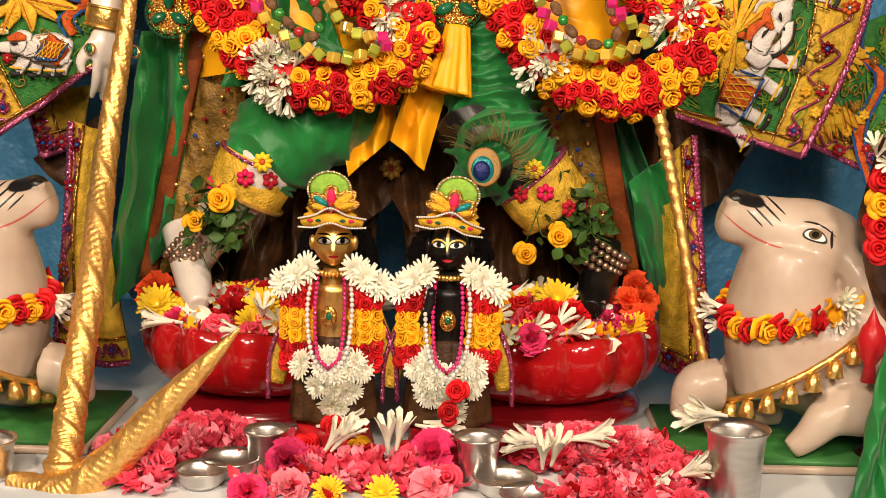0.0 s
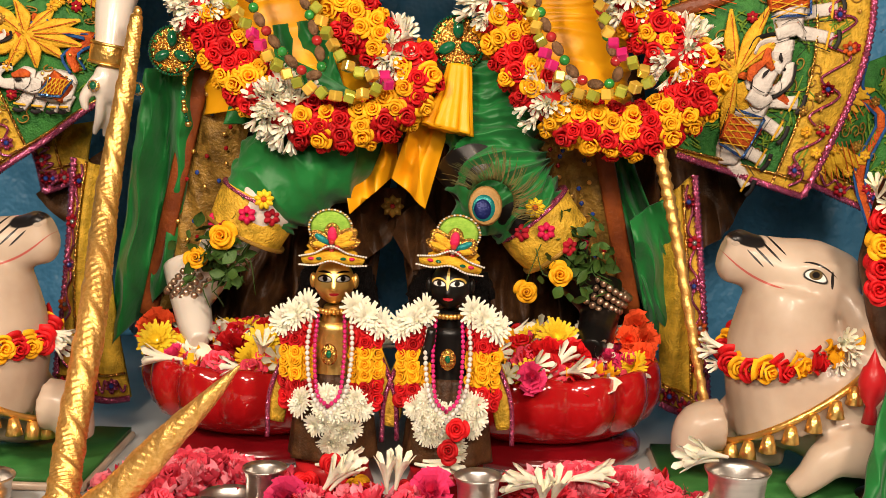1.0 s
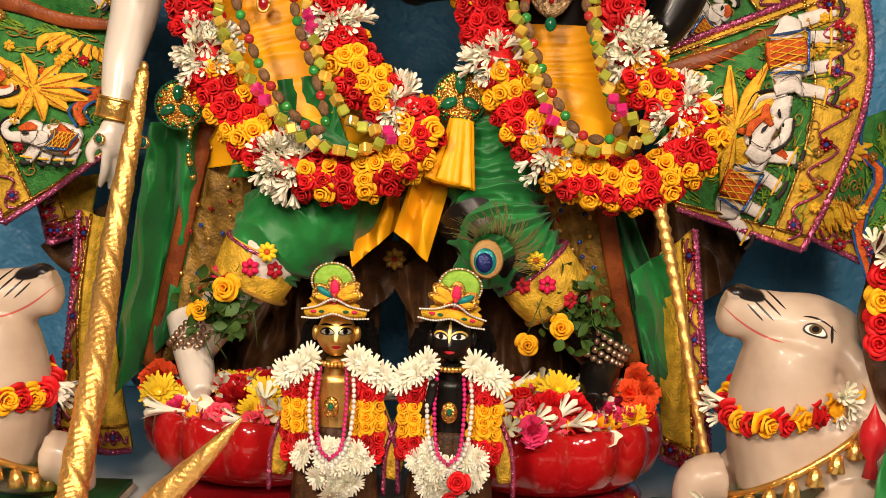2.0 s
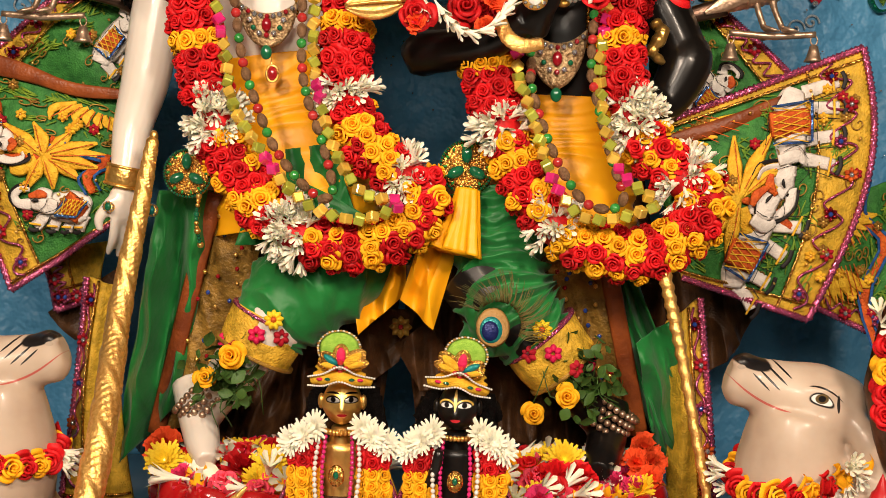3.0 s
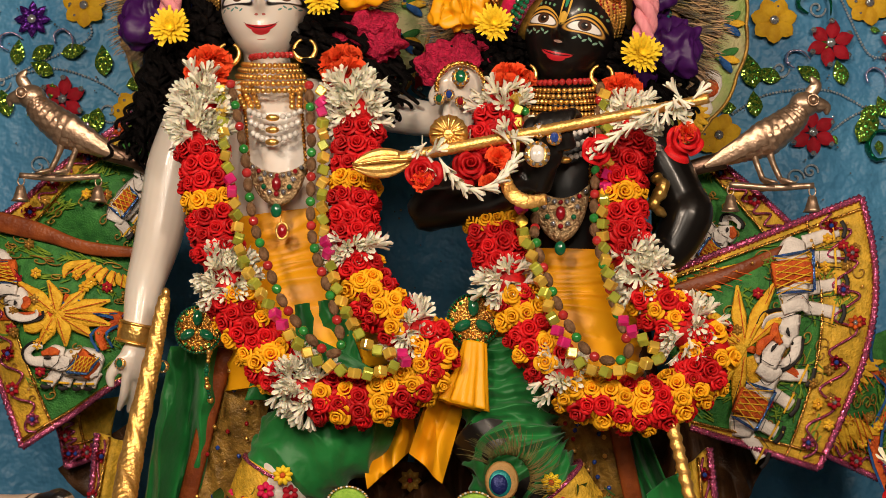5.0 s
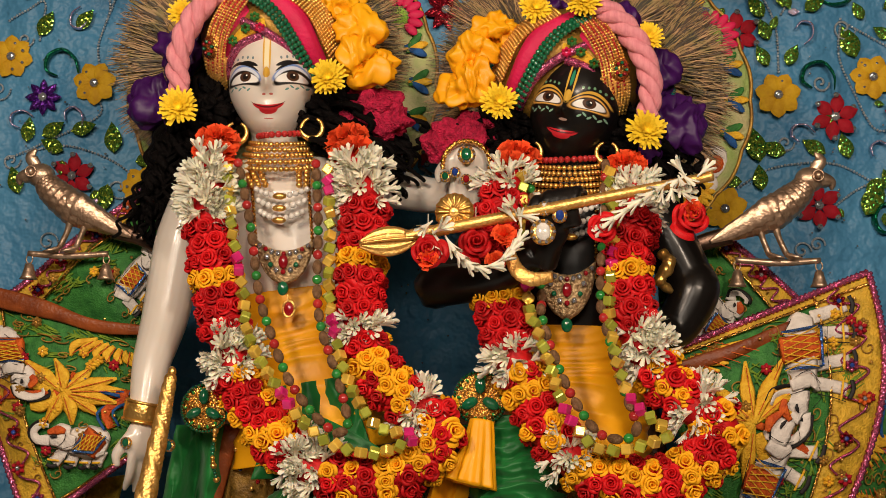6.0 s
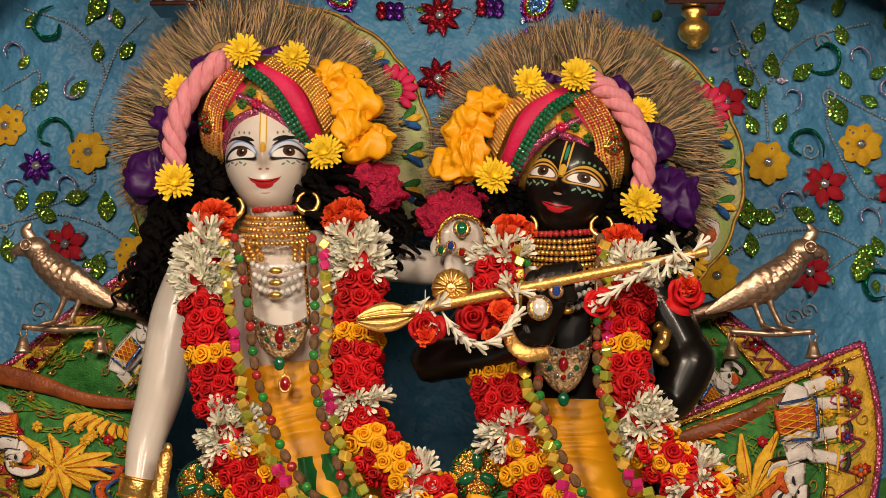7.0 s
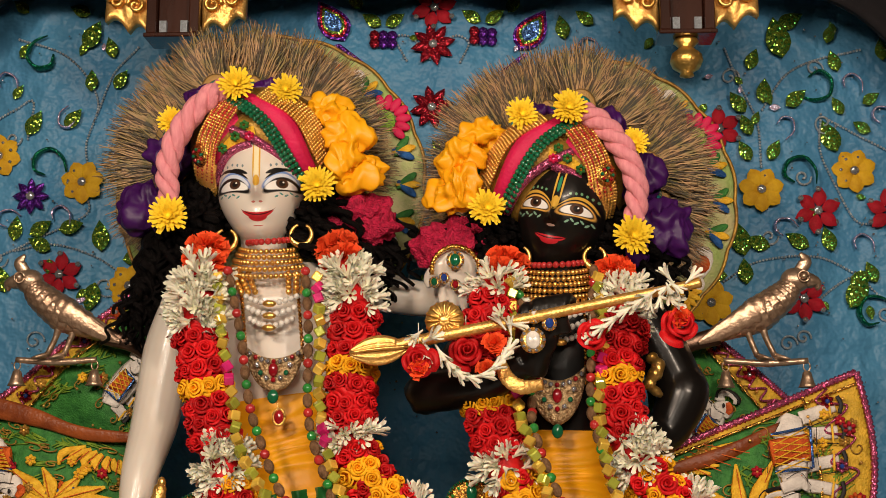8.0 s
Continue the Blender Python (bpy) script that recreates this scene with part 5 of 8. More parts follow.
wave_band(L1, g1, 0.78, 0.6, [(-0.045, 0.09), (-0.02, 0.06), (0.02, 0.035), (-0.008, 0.0), (0.0, -0.05)])
L2, g2 = panel("green embroidered skirt tier with white animal motif and sequin trim", (-0.748, 2.450, 0.959), (-0.542, 2.460, 1.131), (-0.472, 2.440, 1.032), (-0.509, 2.430, 0.883), 0.0, "top", 0.02, border=0.05)
elephant(L2, g2, 0.56, 0.72, 0.8, radians(-10), 1)
R3.parent, L2.parent, R2.parent = R1, L1, R1
for o_ in (R3, L2, R2):
    o_.name = "skirt_tier"
    del o_["category"], o_["group"]
for k_, (sk, f_) in enumerate(((R1, f1), (R2, f2), (R3, f3), (L1, g1), (L2, g2))):
    adorn(sk, f_, (120, 60, 110, 130, 60)[k_], 40 + k_)
part("rolled_edge", tube([(-0.759, 2.370, 0.960), (-0.652, 2.360, 0.936), (-0.573, 2.355, 0.912), (-0.487, 2.350, 0.905)], [0.014, 0.013, 0.010, 0.006], 14, 40, flat=0.35, ripple=lambda f, a: 0.12 * math.sin(2 * a + 9 * f)), BROWN_EDGE, L1, "rust brown rolled edge")
part("rolled_edge", tube([(0.272, 2.350, 0.856), (0.368, 2.350, 0.886), (0.460, 2.365, 0.925)], [0.006, 0.012, 0.008], 14, 40, flat=0.35, ripple=lambda f, a: 0.12 * math.sin(2 * a + 9 * f)), BROWN_EDGE, R1, "rust brown rolled edge")



# reclining cow statues on green-topped bases
def cow_geo(s):
    """Head raised, legs folded; facing -x for s = 1. One plain mesh."""
    g = []
    g.append(tube([(0.30, 0.02, 0.10), (0.20, 0.0, 0.115), (0.10, -0.01, 0.12), (0.045, -0.02, 0.115)], [0.06, 0.105, 0.10, 0.075], 24, 22))
    g.append(tube([(0.085, -0.02, 0.09), (0.062, -0.025, 0.15), (0.060, -0.03, 0.20), (0.066, -0.03, 0.245)], [0.092, 0.076, 0.066, 0.056], 24, 20))
    g.append(tube([(0.130, -0.03, 0.225), (0.110, -0.03, 0.240), (0.075, -0.03, 0.257), (0.040, -0.03, 0.268), (0.005, -0.03, 0.279), (-0.015, -0.03, 0.287), (-0.026, -0.03, 0.291)], [0.036, 0.054, 0.052, 0.041, 0.033, 0.033, 0.022], 24, 30, flat=0.9))
    g.append(ball((-0.012, -0.048, 0.306), (0.013, 0.011, 0.010), 14, 10))
    g.append(ball((-0.008, -0.030, 0.262), (0.022, 0.024, 0.014), 14, 10))
    g.append(ball((0.086, -0.066, 0.276), (0.026, 0.012, 0.012), 14, 10))
    for y in (-0.075, 0.02):
        g.append(tube([(0.09, y, 0.10), (0.03, y - 0.012, 0.075), (0.0, y - 0.012, 0.05), (0.02, y - 0.012, 0.022), (0.075, y - 0.012, 0.018)] if y > 0 else
                      [(0.21, y + 0.01, 0.06), (0.15, y - 0.02, 0.062), (0.104, y - 0.035, 0.055), (0.078, y - 0.040, 0.030), (0.056, y - 0.042, 0.013)], [0.055, 0.038, 0.027, 0.019, 0.014], 14, 18))
    g.append(tube([(-0.02, -0.055, 0.075), (-0.05, -0.06, 0.07), (-0.06, -0.06, 0.03)], [0.035, 0.030, 0.022], 12, 10))
    g.append(tube([(0.118, -0.07, 0.245), (0.140, -0.080, 0.21), (0.146, -0.080, 0.155)], [0.016, 0.024, 0.008], 10, 12, flat=0.6))
    return [(v[0] * s, v[1], v[2]) for v in join(*g)[0]], [tuple(reversed(f)) if s < 0 else f for f in join(*g)[1]]


def cow_paint(name, s):
    m = face_stone(name, "marble_cream", ((0.0, 0.0, 0.29), (0, 0, 0)), 0.10, 0.10,
                   [(BLK, -0.02 * s, 0.20, 0.26, 0.11, 0, -0.30 * s), ((0.42, 0.34, 0.27), -0.14 * s, 0.12, 0.05, 0.03, 0, 0), (BLK, 0.20 * s, -0.02, 0.12, 0.020, 0, -1.0 * s), (BLK, 0.28 * s, 0.05, 0.13, 0.020, 0, -1.0 * s), (BLK, 0.10 * s, -0.05, 0.10, 0.018, 0, -1.0 * s), (BLK, 0.36 * s, 0.11, 0.11, 0.018, 0, -1.0 * s),
                    ((0.45, 0.10, 0.08), 0.08 * s, -0.27, 0.36, 0.016, 0.6, -0.55 * s), (INK, 0.80 * s, -0.22, 0.15, 0.085, -1.5, -0.25 * s), (EYE, 0.80 * s, -0.22, 0.125, 0.062, -1.2, -0.25 * s), ((0.12, 0.08, 0.03), 0.80 * s, -0.21, 0.08, 0.062, 0, 0), (INK, 0.80 * s, -0.21, 0.045, 0.04, 0, 0),
                    (BLK, 0.86 * s, -0.10, 0.20, 0.013, -1.5, -0.45 * s), (BLK, 1.00 * s, -0.27, 0.020, 0.11, 0, 0)])
    return m


BLK = (0.012, 0.010, 0.010)
for s, p, base in ((1, (0.363, 2.060, 0.269), 1), (-1, (-0.521, 2.060, 0.252), 1)):
    o = (p[0], 2.13, ALTAR_Z + 0.017)
    b = tagged(at(part("stone_slab", block(-0.09, 0.40, -0.13, 0.10, -0.0165, -0.006) if s > 0 else block(-0.40, 0.09, -0.13, 0.10, -0.0165, -0.006), MARBLE_COW, None, bevel=0.004), Matrix.Translation(o)),
               "cream stone slab with green painted top under cow statue", "base", "cow bases")
    part("painted_top", block(-0.085, 0.395, -0.125, 0.095, -0.006, 0.0) if s > 0 else block(-0.395, 0.085, -0.125, 0.095, -0.006, 0.0), GREEN_BASE, b, "green painted top")
    cow = tagged(at(new("cow_statue", mesh("cow_statue", cow_geo(s), cow_paint("cow_stone", s))), Matrix.Translation((o[0], o[1], o[2] - 0.002))),
                 "cream marble reclining cow statue with black painted muzzle and eyes", "statue", "cow statues")
    rm = cow.modifiers.new("even", "REMESH")
    rm.mode, rm.voxel_size, rm.use_smooth_shade = "VOXEL", 0.004, True
    sm = cow.modifiers.new("soft", "SMOOTH")
    sm.factor, sm.iterations = 0.5, 14
    ring = thing("flower_garland", "short garland of red and yellow flowers on cow statue", "garland", "cow garlands")
    for k in range(26):
        a = 2 * math.pi * k / 26
        c = Vector((o[0] + s * (0.068 + 0.080 * math.cos(a)), o[1] - 0.03 + 0.074 * math.sin(a), o[2] + 0.180 + 0.016 * math.sin(a) + 0.026 * math.cos(a)))
        n = Vector((s * math.cos(a), math.sin(a) - 0.2, 0.0))
        if k % 9 == 4:
            spray(ring, c, n, 5, 0.032)
        else:
            flower("rose", ROSES[("red", "yellow")[k % 2]][k % 3], c, Vector((-math.sin(a), math.cos(a), 0)) + n * 0.5, 0.038, ring)
    strap = thing("bell_strap", "gold painted strap of small bells on cow statue", "strap", "bell straps")
    loop = [(o[0] + s * (0.075 + 0.098 * math.cos(a)), o[1] - 0.025 + 0.098 * math.sin(a), o[2] + 0.112 + 0.062 * math.cos(a)) for a in np.linspace(0, 2 * math.pi, 25)]
    part("cord", tube(loop, [0.0045], 8, 60, caps=False), GOLD, strap)
    bell = mesh("bell", lathe([(0.001, 0.012), (0.006, 0.010), (0.009, 0.0), (0.011, -0.010), (0.0, -0.010)], 10), GOLD)
    for q in loop[1:24]:
        at(new("bell", bell), Matrix.Translation((q[0], q[1] - 0.006 if q[1] < o[1] else q[1] + 0.006, q[2] - 0.013))).parent = strap

# gilded plough: a tall carved staff and a tapering blade
plough = thing("ceremonial_plough", "carved gold ceremonial plough with tall shaft and pointed blade", "plough")
def grooves(f, a):
    """Twisted ribs in pairs, with small leaf carving between them."""
    h = math.sin(a * 2 + f * 70)
    return 0.085 * max(0.0, h) ** 3 - 0.05 * max(0.0, math.sin(a * 2 + f * 70 + 1.1)) ** 6 + 0.045 * math.sin(a * 9 - f * 190) * math.sin(f * 330 + 2 * a) * (h < 0.2)



part("shaft", tube([(-0.419, 2.215, 0.835), (-0.429, 2.200, 0.753), (-0.444, 2.160, 0.613), (-0.434, 2.060, 0.480), (-0.435, 1.970, 0.348), (-0.433, 1.920, 0.275)], [0.0085, 0.012, 0.0155, 0.0175, 0.0180, 0.019], 48, 520, ripple=grooves), GOLD_CARVED, plough, "carved spiral shaft")
part("finial", join(ball((-0.419, 2.215, 0.835), 0.009, 12, 8), ball((-0.417, 2.215, 0.844), (0.006, 0.006, 0.008), 10, 6)), GOLD, plough)
part("blade", tube([(-0.491, 1.910, 0.260), (-0.429, 1.900, 0.254), (-0.369, 1.900, 0.294), (-0.310, 1.900, 0.359), (-0.258, 1.900, 0.413), (-0.223, 1.900, 0.452)], [0.014, 0.024, 0.021, 0.017, 0.010, 0.0015], 48, 320, ripple=lambda f, a: 0.8 * grooves(0.55 * f, a)), GOLD_CARVED, plough, "pointed blade with carved scrolls")
part("collar", lathe([(0.0, 0.0), (0.024, 0.0), (0.026, 0.006), (0.021, 0.010), (0.0235, 0.016), (0.0235, 0.022), (0.019, 0.026), (0, 0.026)], 32, (-0.433, 1.922, 0.262)), GOLD_CARVED, plough, "ribbed gold collar")
stick = thing("gold_staff", "thin gold foil wrapped staff leaning beside the skirt", "staff")
part("rod", tube([(0.263, 2.160, 0.684), (0.287, 2.140, 0.576), (0.318, 2.110, 0.415), (0.343, 2.090, 0.302), (0.350, 2.085, 0.268)], [0.0085, 0.0075, 0.006, 0.005, 0.0045], 10, 120, ripple=lambda f, a: 0.15 * math.sin(a + f * 180)), GOLD_CARVED, stick)


# steel cups and bowls
def cup(p, r, h, label="polished steel tumbler with a rolled rim", flare=1.08):
    ob = tagged(at(part("steel_tumbler", lathe([(0, 0), (r * 0.80, 0), (r * 0.84, 0.003), (r * 0.92, h * 0.75), (r * 0.97, h * 0.93), (r * flare, h), (r * (flare + 0.02), h + 0.002), (r * flare, h + 0.003), (r * 0.94, h * 0.92), (r * 0.86, h * 0.7), (r * 0.78, 0.006), (0, 0.006)], 40), STEEL), Matrix.Translation(p)), label, "cup", "steel cups")
    return ob


def bowl(p, r, h):
    return tagged(at(part("steel_bowl", lathe([(0, 0), (r * 0.6, 0), (r * 0.85, h * 0.35), (r * 0.95, h * 0.9), (r, h), (r * 1.03, h + 0.001), (r * 0.98, h + 0.003), (r * 0.9, h * 0.85), (r * 0.78, h * 0.35), (0, 0.008)], 40), STEEL), Matrix.Translation(p)),
                  "polished steel bowl with rolled rim standing among petals", "bowl", "steel bowls")


for px, r, h in (((-0.205, 1.960, 0.314), 0.024, 0), ((0.044, 1.940, 0.319), 0.0255, 0), ((0.331, 1.900, 0.350), 0.0335, 0), ((-0.519, 1.920, 0.307), 0.030, 0)):
    c = cup((px[0], px[1], ALTAR_Z + 0.001), r, px[2] - ALTAR_Z - 0.001)
for px, r, h in (((-0.245, 1.950, 0.270), 0.035, 0.030), ((-0.271, 1.910, 0.263), 0.030, 0.035), ((0.075, 1.910, 0.283), 0.036, 0.040), ((0.100, 1.860, 0.281), 0.032, 0.04)):
    bowl((px[0], px[1], ALTAR_Z + 0.001), r, max(0.02, px[2] - ALTAR_Z - 0.001))

KEEP_CLEAR = [((-0.205, 1.960, 0.314), 0.04), ((0.044, 1.940, 0.319), 0.04), ((0.331, 1.900, 0.350), 0.05), ((-0.245, 1.950, 0.270), 0.045), ((-0.271, 1.910, 0.263), 0.045), ((0.075, 1.910, 0.283), 0.05)]



# clothes of the two statues
def folds(k, deep, s=1.0):
    """Gathers round a leg or waist: sharp uneven ridges that wander and fade into one another."""
    def f_(f, a):
        w = Vector((math.cos(a) * s, math.sin(a) * s, f * 1.6))
        n1, n2 = rough_noise(w, 1.0), rough_noise(w + Vector((4, 0, 3)), 2.1)
        p = 0.5 * k * f + 1.2 * math.sin(a + 0.5) + 2.6 * n1
        return deep * (0.7 + n2) * (1 - 2 * abs(math.sin(p))) + 0.45 * deep * (1 - 2 * abs(math.sin(1.7 * p + 3.0 * n2 + 1.0))) * (0.5 + n1)
    return f_


def drape(name, label, category, tl, tr, br, bl, mat, n=4, deep=0.012, thick=0.004, lower=0.0):
    tl, tr, br, bl = V3(tl), V3(tr), V3(br), V3(bl)

    def fn(u, v):
        p = (tl * (1 - u) + tr * u) * (1 - v) + (bl * (1 - u) + br * u) * v
        w = deep * (0.6 + 0.4 * v)
        q = (p[0] + 0.25 * (p[2] - tl[2]) * math.sin(tl[0] * 31), tl[2] * 5, p[2] * 0.22)
        crease = 1.0 - 4.0 * abs(rough_noise(q, 19.0)) + 0.5 - 2.0 * abs(rough_noise((q[0], q[1] + 3, q[2] * 1.5), 41.0))
        return p + V3((0, -w * math.sin(2 * math.pi * n * u + 1.6 * math.sin(3 * v + tl[0] * 9)) - 1.0 * w * crease, lower * math.sin(math.pi * u) * v))
    return tagged(part(name, sheet(fn, 110, 60, thick), mat), label, category)


tagged(part("waist_cloth", tube([(-0.279, 2.335, 0.963), (-0.269, 2.335, 0.891), (-0.252, 2.330, 0.826), (-0.234, 2.330, 0.729)], [0.086, 0.092, 0.102, 0.125], 72, 110, flat=0.66, ripple=folds(44, 0.038, 0.6)), YEL_SATIN),
       "pleated yellow satin waist cloth on white statue", "cloth")
tagged(part("waist_cloth", tube([(0.142, 2.335, 0.916), (0.141, 2.335, 0.858), (0.138, 2.330, 0.801), (0.123, 2.330, 0.720)], [0.086, 0.092, 0.102, 0.125], 72, 110, flat=0.66, ripple=folds(44, 0.038, 0.6)), YEL_SATIN),
       "pleated yellow satin waist cloth on black statue", "cloth")
for lab, line, rad, cuff in (("white", [(-0.157, 2.290, 0.733), (-0.196, 2.265, 0.665), (-0.241, 2.250, 0.615), (-0.275, 2.245, 0.584)], [0.10, 0.085, 0.068, 0.050], [(-0.258, 2.245, 0.600), (-0.269, 2.243, 0.577), (-0.281, 2.245, 0.553)]),
                             ("black", [(0.043, 2.290, 0.775), (0.049, 2.260, 0.693), (0.069, 2.245, 0.626), (0.112, 2.240, 0.581)], [0.062, 0.060, 0.070, 0.052], [(0.108, 2.240, 0.589), (0.125, 2.240, 0.566), (0.144, 2.245, 0.547)])):
    ob = tagged(part("satin_trouser_leg", tube(line, rad, 96, 150, flat=0.85, ripple=folds(58 if lab == "black" else 34, 0.15 if lab == "black" else 0.095)), GREEN_SATIN), "gathered green satin trouser leg on %s statue" % lab, "trousers")
    c = part("cuff", tube(cuff, [0.056, 0.055, 0.052], 32, 20, flat=0.85, ripple=lambda f, a: 0.02 * math.sin(9 * a)), EMB_BORDER, ob, "yellow embroidered cuff")
    for k in (0, 2):
        d = V3(cuff[2]) - V3(cuff[0])
        part("cuff_trim", tube([V3(cuff[k]) - d * 0.03, V3(cuff[k]) + d * 0.05], [0.0585, 0.0585], 40, 4, flat=0.85), (SEQ_MAG, GOLD_CLOTH)[k // 2], ob, "glittering trim")
    for k in range(5):
        a = -1.2 + 0.6 * k
        q = V3(cuff[1]) + V3((0.054 * math.sin(a), -0.050 * math.cos(a), 0.006 * (-1) ** k - 0.02 * math.sin(a) * (1 if lab == "black" else -1) * 0.8))
        part("blossom", moved(disc_petals(6, 0.013, 0.002, 0.005, False), facing(q, (math.sin(a), -math.cos(a), 0))), (MAG_CLOTH, FELT_RED)[k % 2], ob)
# small daisies sewn on the green satin
for lab, p in (("a", (-0.245, 2.185, 0.605)), ("b", (0.109, 2.178, 0.604))):
    d = tagged(at(part("sewn_daisy", disc_petals(9, 0.014, 0.003, 0.004, False), LEMON), facing(p, (0, -1, 0.1))), "small yellow embroidered daisy on green satin", "patch")
    part("centre", ball((0, 0, 0.004), (0.004, 0.004, 0.003), 8, 5), EMB_ORANGE, d)
# loose peacock feather eye on the black statue's knee
fe = thing("peacock_feather", "single peacock feather with blue eye lying on green satin", "feather")
c = (0.051, 2.165, 0.610)
for r, m, dz in ((0.026, FEATHER_TAN, 0.006), (0.019, FEATHER_TEAL, 0.008), (0.014, FEATHER_BLUE, 0.010)):
    part("eye", moved(ball((0, 0, 0), (r * 0.85, r, 0.004), 24, 6), facing((c[0] - 0.004 + (0.036 - r) * -0.25, c[1] - dz, c[2] - (0.036 - r) * 0.3), (0.1, -1, 0.15))), m, fe)
barbs = []
for k in range(150):
    a = rg.uniform(-0.6, 2.6)
    r0, r1 = 0.030, rg.uniform(0.045, 0.075)
    barbs.append(tube([(c[0] + r0 * math.cos(a), c[1] + 0.002, c[2] + r0 * math.sin(a)), (c[0] + r1 * 0.7 * math.cos(a), c[1] - 0.003, c[2] + r1 * 0.7 * math.sin(a)), (c[0] + r1 * math.cos(a + 0.15), c[1], c[2] + r1 * math.sin(a + 0.15))], [0.0006, 0.0003], 3, 4))
tagged(part("barb_fringe", join(*barbs), PEACOCK, fe), kind="stuff")

drape("sash_tail", "hanging end of an orange yellow satin sash", "sash", (-0.160, 2.250, 0.704), (-0.077, 2.250, 0.706), (-0.077, 2.260, 0.637), (-0.138, 2.260, 0.582), YEL_SATIN, 1.6, 0.014)
drape("sash_tail", "hanging end of an orange yellow satin sash", "sash", (-0.054, 2.240, 0.722), (-0.001, 2.240, 0.723), (-0.035, 2.230, 0.595), (-0.082, 2.230, 0.632), YEL_SATIN, 1.3, 0.014)
tagged(part("sash_knot", tube([(0.006, 2.215, 0.784), (0.001, 2.205, 0.746), (-0.009, 2.195, 0.701)], [0.016, 0.021, 0.032], 48, 30, flat=0.7, ripple=lambda f, a: 0.14 * math.sin(9 * a + 3 * f) * (0.3 + f)), YEL_SATIN), "fringed yellow satin knot under the jewelled brooch", "sash")
for i in range(1):
    drape("satin_stole", "long green satin stole hanging beside the white statue", "stole", (-0.428, 2.300, 0.770), (-0.347, 2.300, 0.772), (-0.406, 2.330, 0.461), (-0.506, 2.340, 0.356), GREEN_SATIN, 1.7, 0.018)
    drape("satin_stole", "long green satin stole hanging beside the black statue", "stole", (0.196, 2.340, 0.675), (0.244, 2.340, 0.676), (0.371, 2.360, 0.348), (0.288, 2.340, 0.409), GREEN_SATIN, 2.2, 0.016)
    drape("satin_stole", "puffed green satin stole behind gold staff", "stole", (0.245, 2.310, 0.576), (0.305, 2.330, 0.614), (0.344, 2.360, 0.389), (0.274, 2.310, 0.448), GREEN_SATIN, 1.2, 0.02)
    drape("satin_underskirt", "green satin underskirt glimpsed between garland and waist cloth", "skirt", (-0.286, 2.270, 0.825), (-0.184, 2.270, 0.842), (-0.132, 2.260, 0.702), (-0.313, 2.260, 0.698), GREEN_SATIN, 3, 0.012)
for pts, lab in ((((-0.449, 2.430, 0.790), (-0.073, 2.430, 0.796), (-0.125, 2.440, 0.413), (-0.515, 2.460, 0.355)), "white"), (((-0.106, 2.430, 0.795), (0.265, 2.430, 0.802), (0.348, 2.460, 0.367), (-0.067, 2.440, 0.414)), "black")):
    drape("dark_underskirt", "dark brown gold-flecked underskirt behind the %s statue's legs" % lab, "skirt", *pts, BROWN_SHEER, 5, 0.02)
for pts, lab in ((((-0.359, 2.310, 0.768), (-0.266, 2.290, 0.746), (-0.378, 2.330, 0.429), (-0.446, 2.340, 0.417)), "white"), (((0.102, 2.280, 0.708), (0.193, 2.300, 0.685), (0.250, 2.340, 0.441), (0.168, 2.310, 0.534)), "black")):
    ob = drape("brocade_apron", "gold brocade front panel with rust edge on %s statue" % lab, "cloth", *pts, APRON, 1, 0.006)
    edge = (pts[0], pts[3]) if lab == "white" else (pts[1], pts[2])
    part("edge_band", tube([V3(edge[0]) + V3((0.008, -0.012, 0)), (V3(edge[0]) + V3(edge[1])) / 2 + V3((0.008, -0.014, 0)), V3(edge[1]) + V3((0.008, -0.012, 0))], [0.013], 10, 20, flat=0.3), BROWN_EDGE, ob, "rust orange edge band")
    for k in range(26):
        u, v = rg.uniform(0.2, 0.85), rg.uniform(0.05, 0.95)
        q = (V3(pts[0]) * (1 - u) + V3(pts[1]) * u) * (1 - v) + (V3(pts[3]) * (1 - u) + V3(pts[2]) * u) * v
        part("sequin", ball(q + V3((0, -0.012, 0)), (0.0035, 0.002, 0.0035), 6, 4), (GOLD, JEM_B, GOLD, JEM_R)[k % 4], ob)
# crossing ends of the rear skirts
drape("brocade_tail", "dark brown brocade skirt end with sewn flower", "cloth", (-0.148, 2.360, 0.610), (-0.066, 2.350, 0.605), (-0.091, 2.370, 0.528), (-0.166, 2.380, 0.466), BROWN_SHEER, 1, 0.008)
drape("brocade_tail", "dark brown brocade skirt end with sewn flower", "cloth", (-0.100, 2.370, 0.553), (-0.051, 2.370, 0.587), (0.016, 2.380, 0.496), (-0.058, 2.380, 0.486), BROWN_SHEER, 1, 0.008)
d = tagged(at(part("sewn_flower", disc_petals(8, 0.017, 0.003, 0.005, True), GOLD_CLOTH), facing((-0.087, 2.335, 0.583), (0, -1, 0))), "small gold beaded flower sewn on brown brocade", "patch")
part("centre", ball((0, 0, 0.003), (0.004, 0.004, 0.003), 8, 5), JEM_R, d)

# narrow embroidered flaps beside the staffs
panel("narrow yellow embroidered flap with magenta sequin edge", (-0.544, 2.340, 0.641), (-0.494, 2.340, 0.626), (-0.469, 2.340, 0.289), (-0.580, 2.340, 0.282), -0.01, "left bottom", 0.03, EMB_BORDER, 0.04, "embroidered_flap")
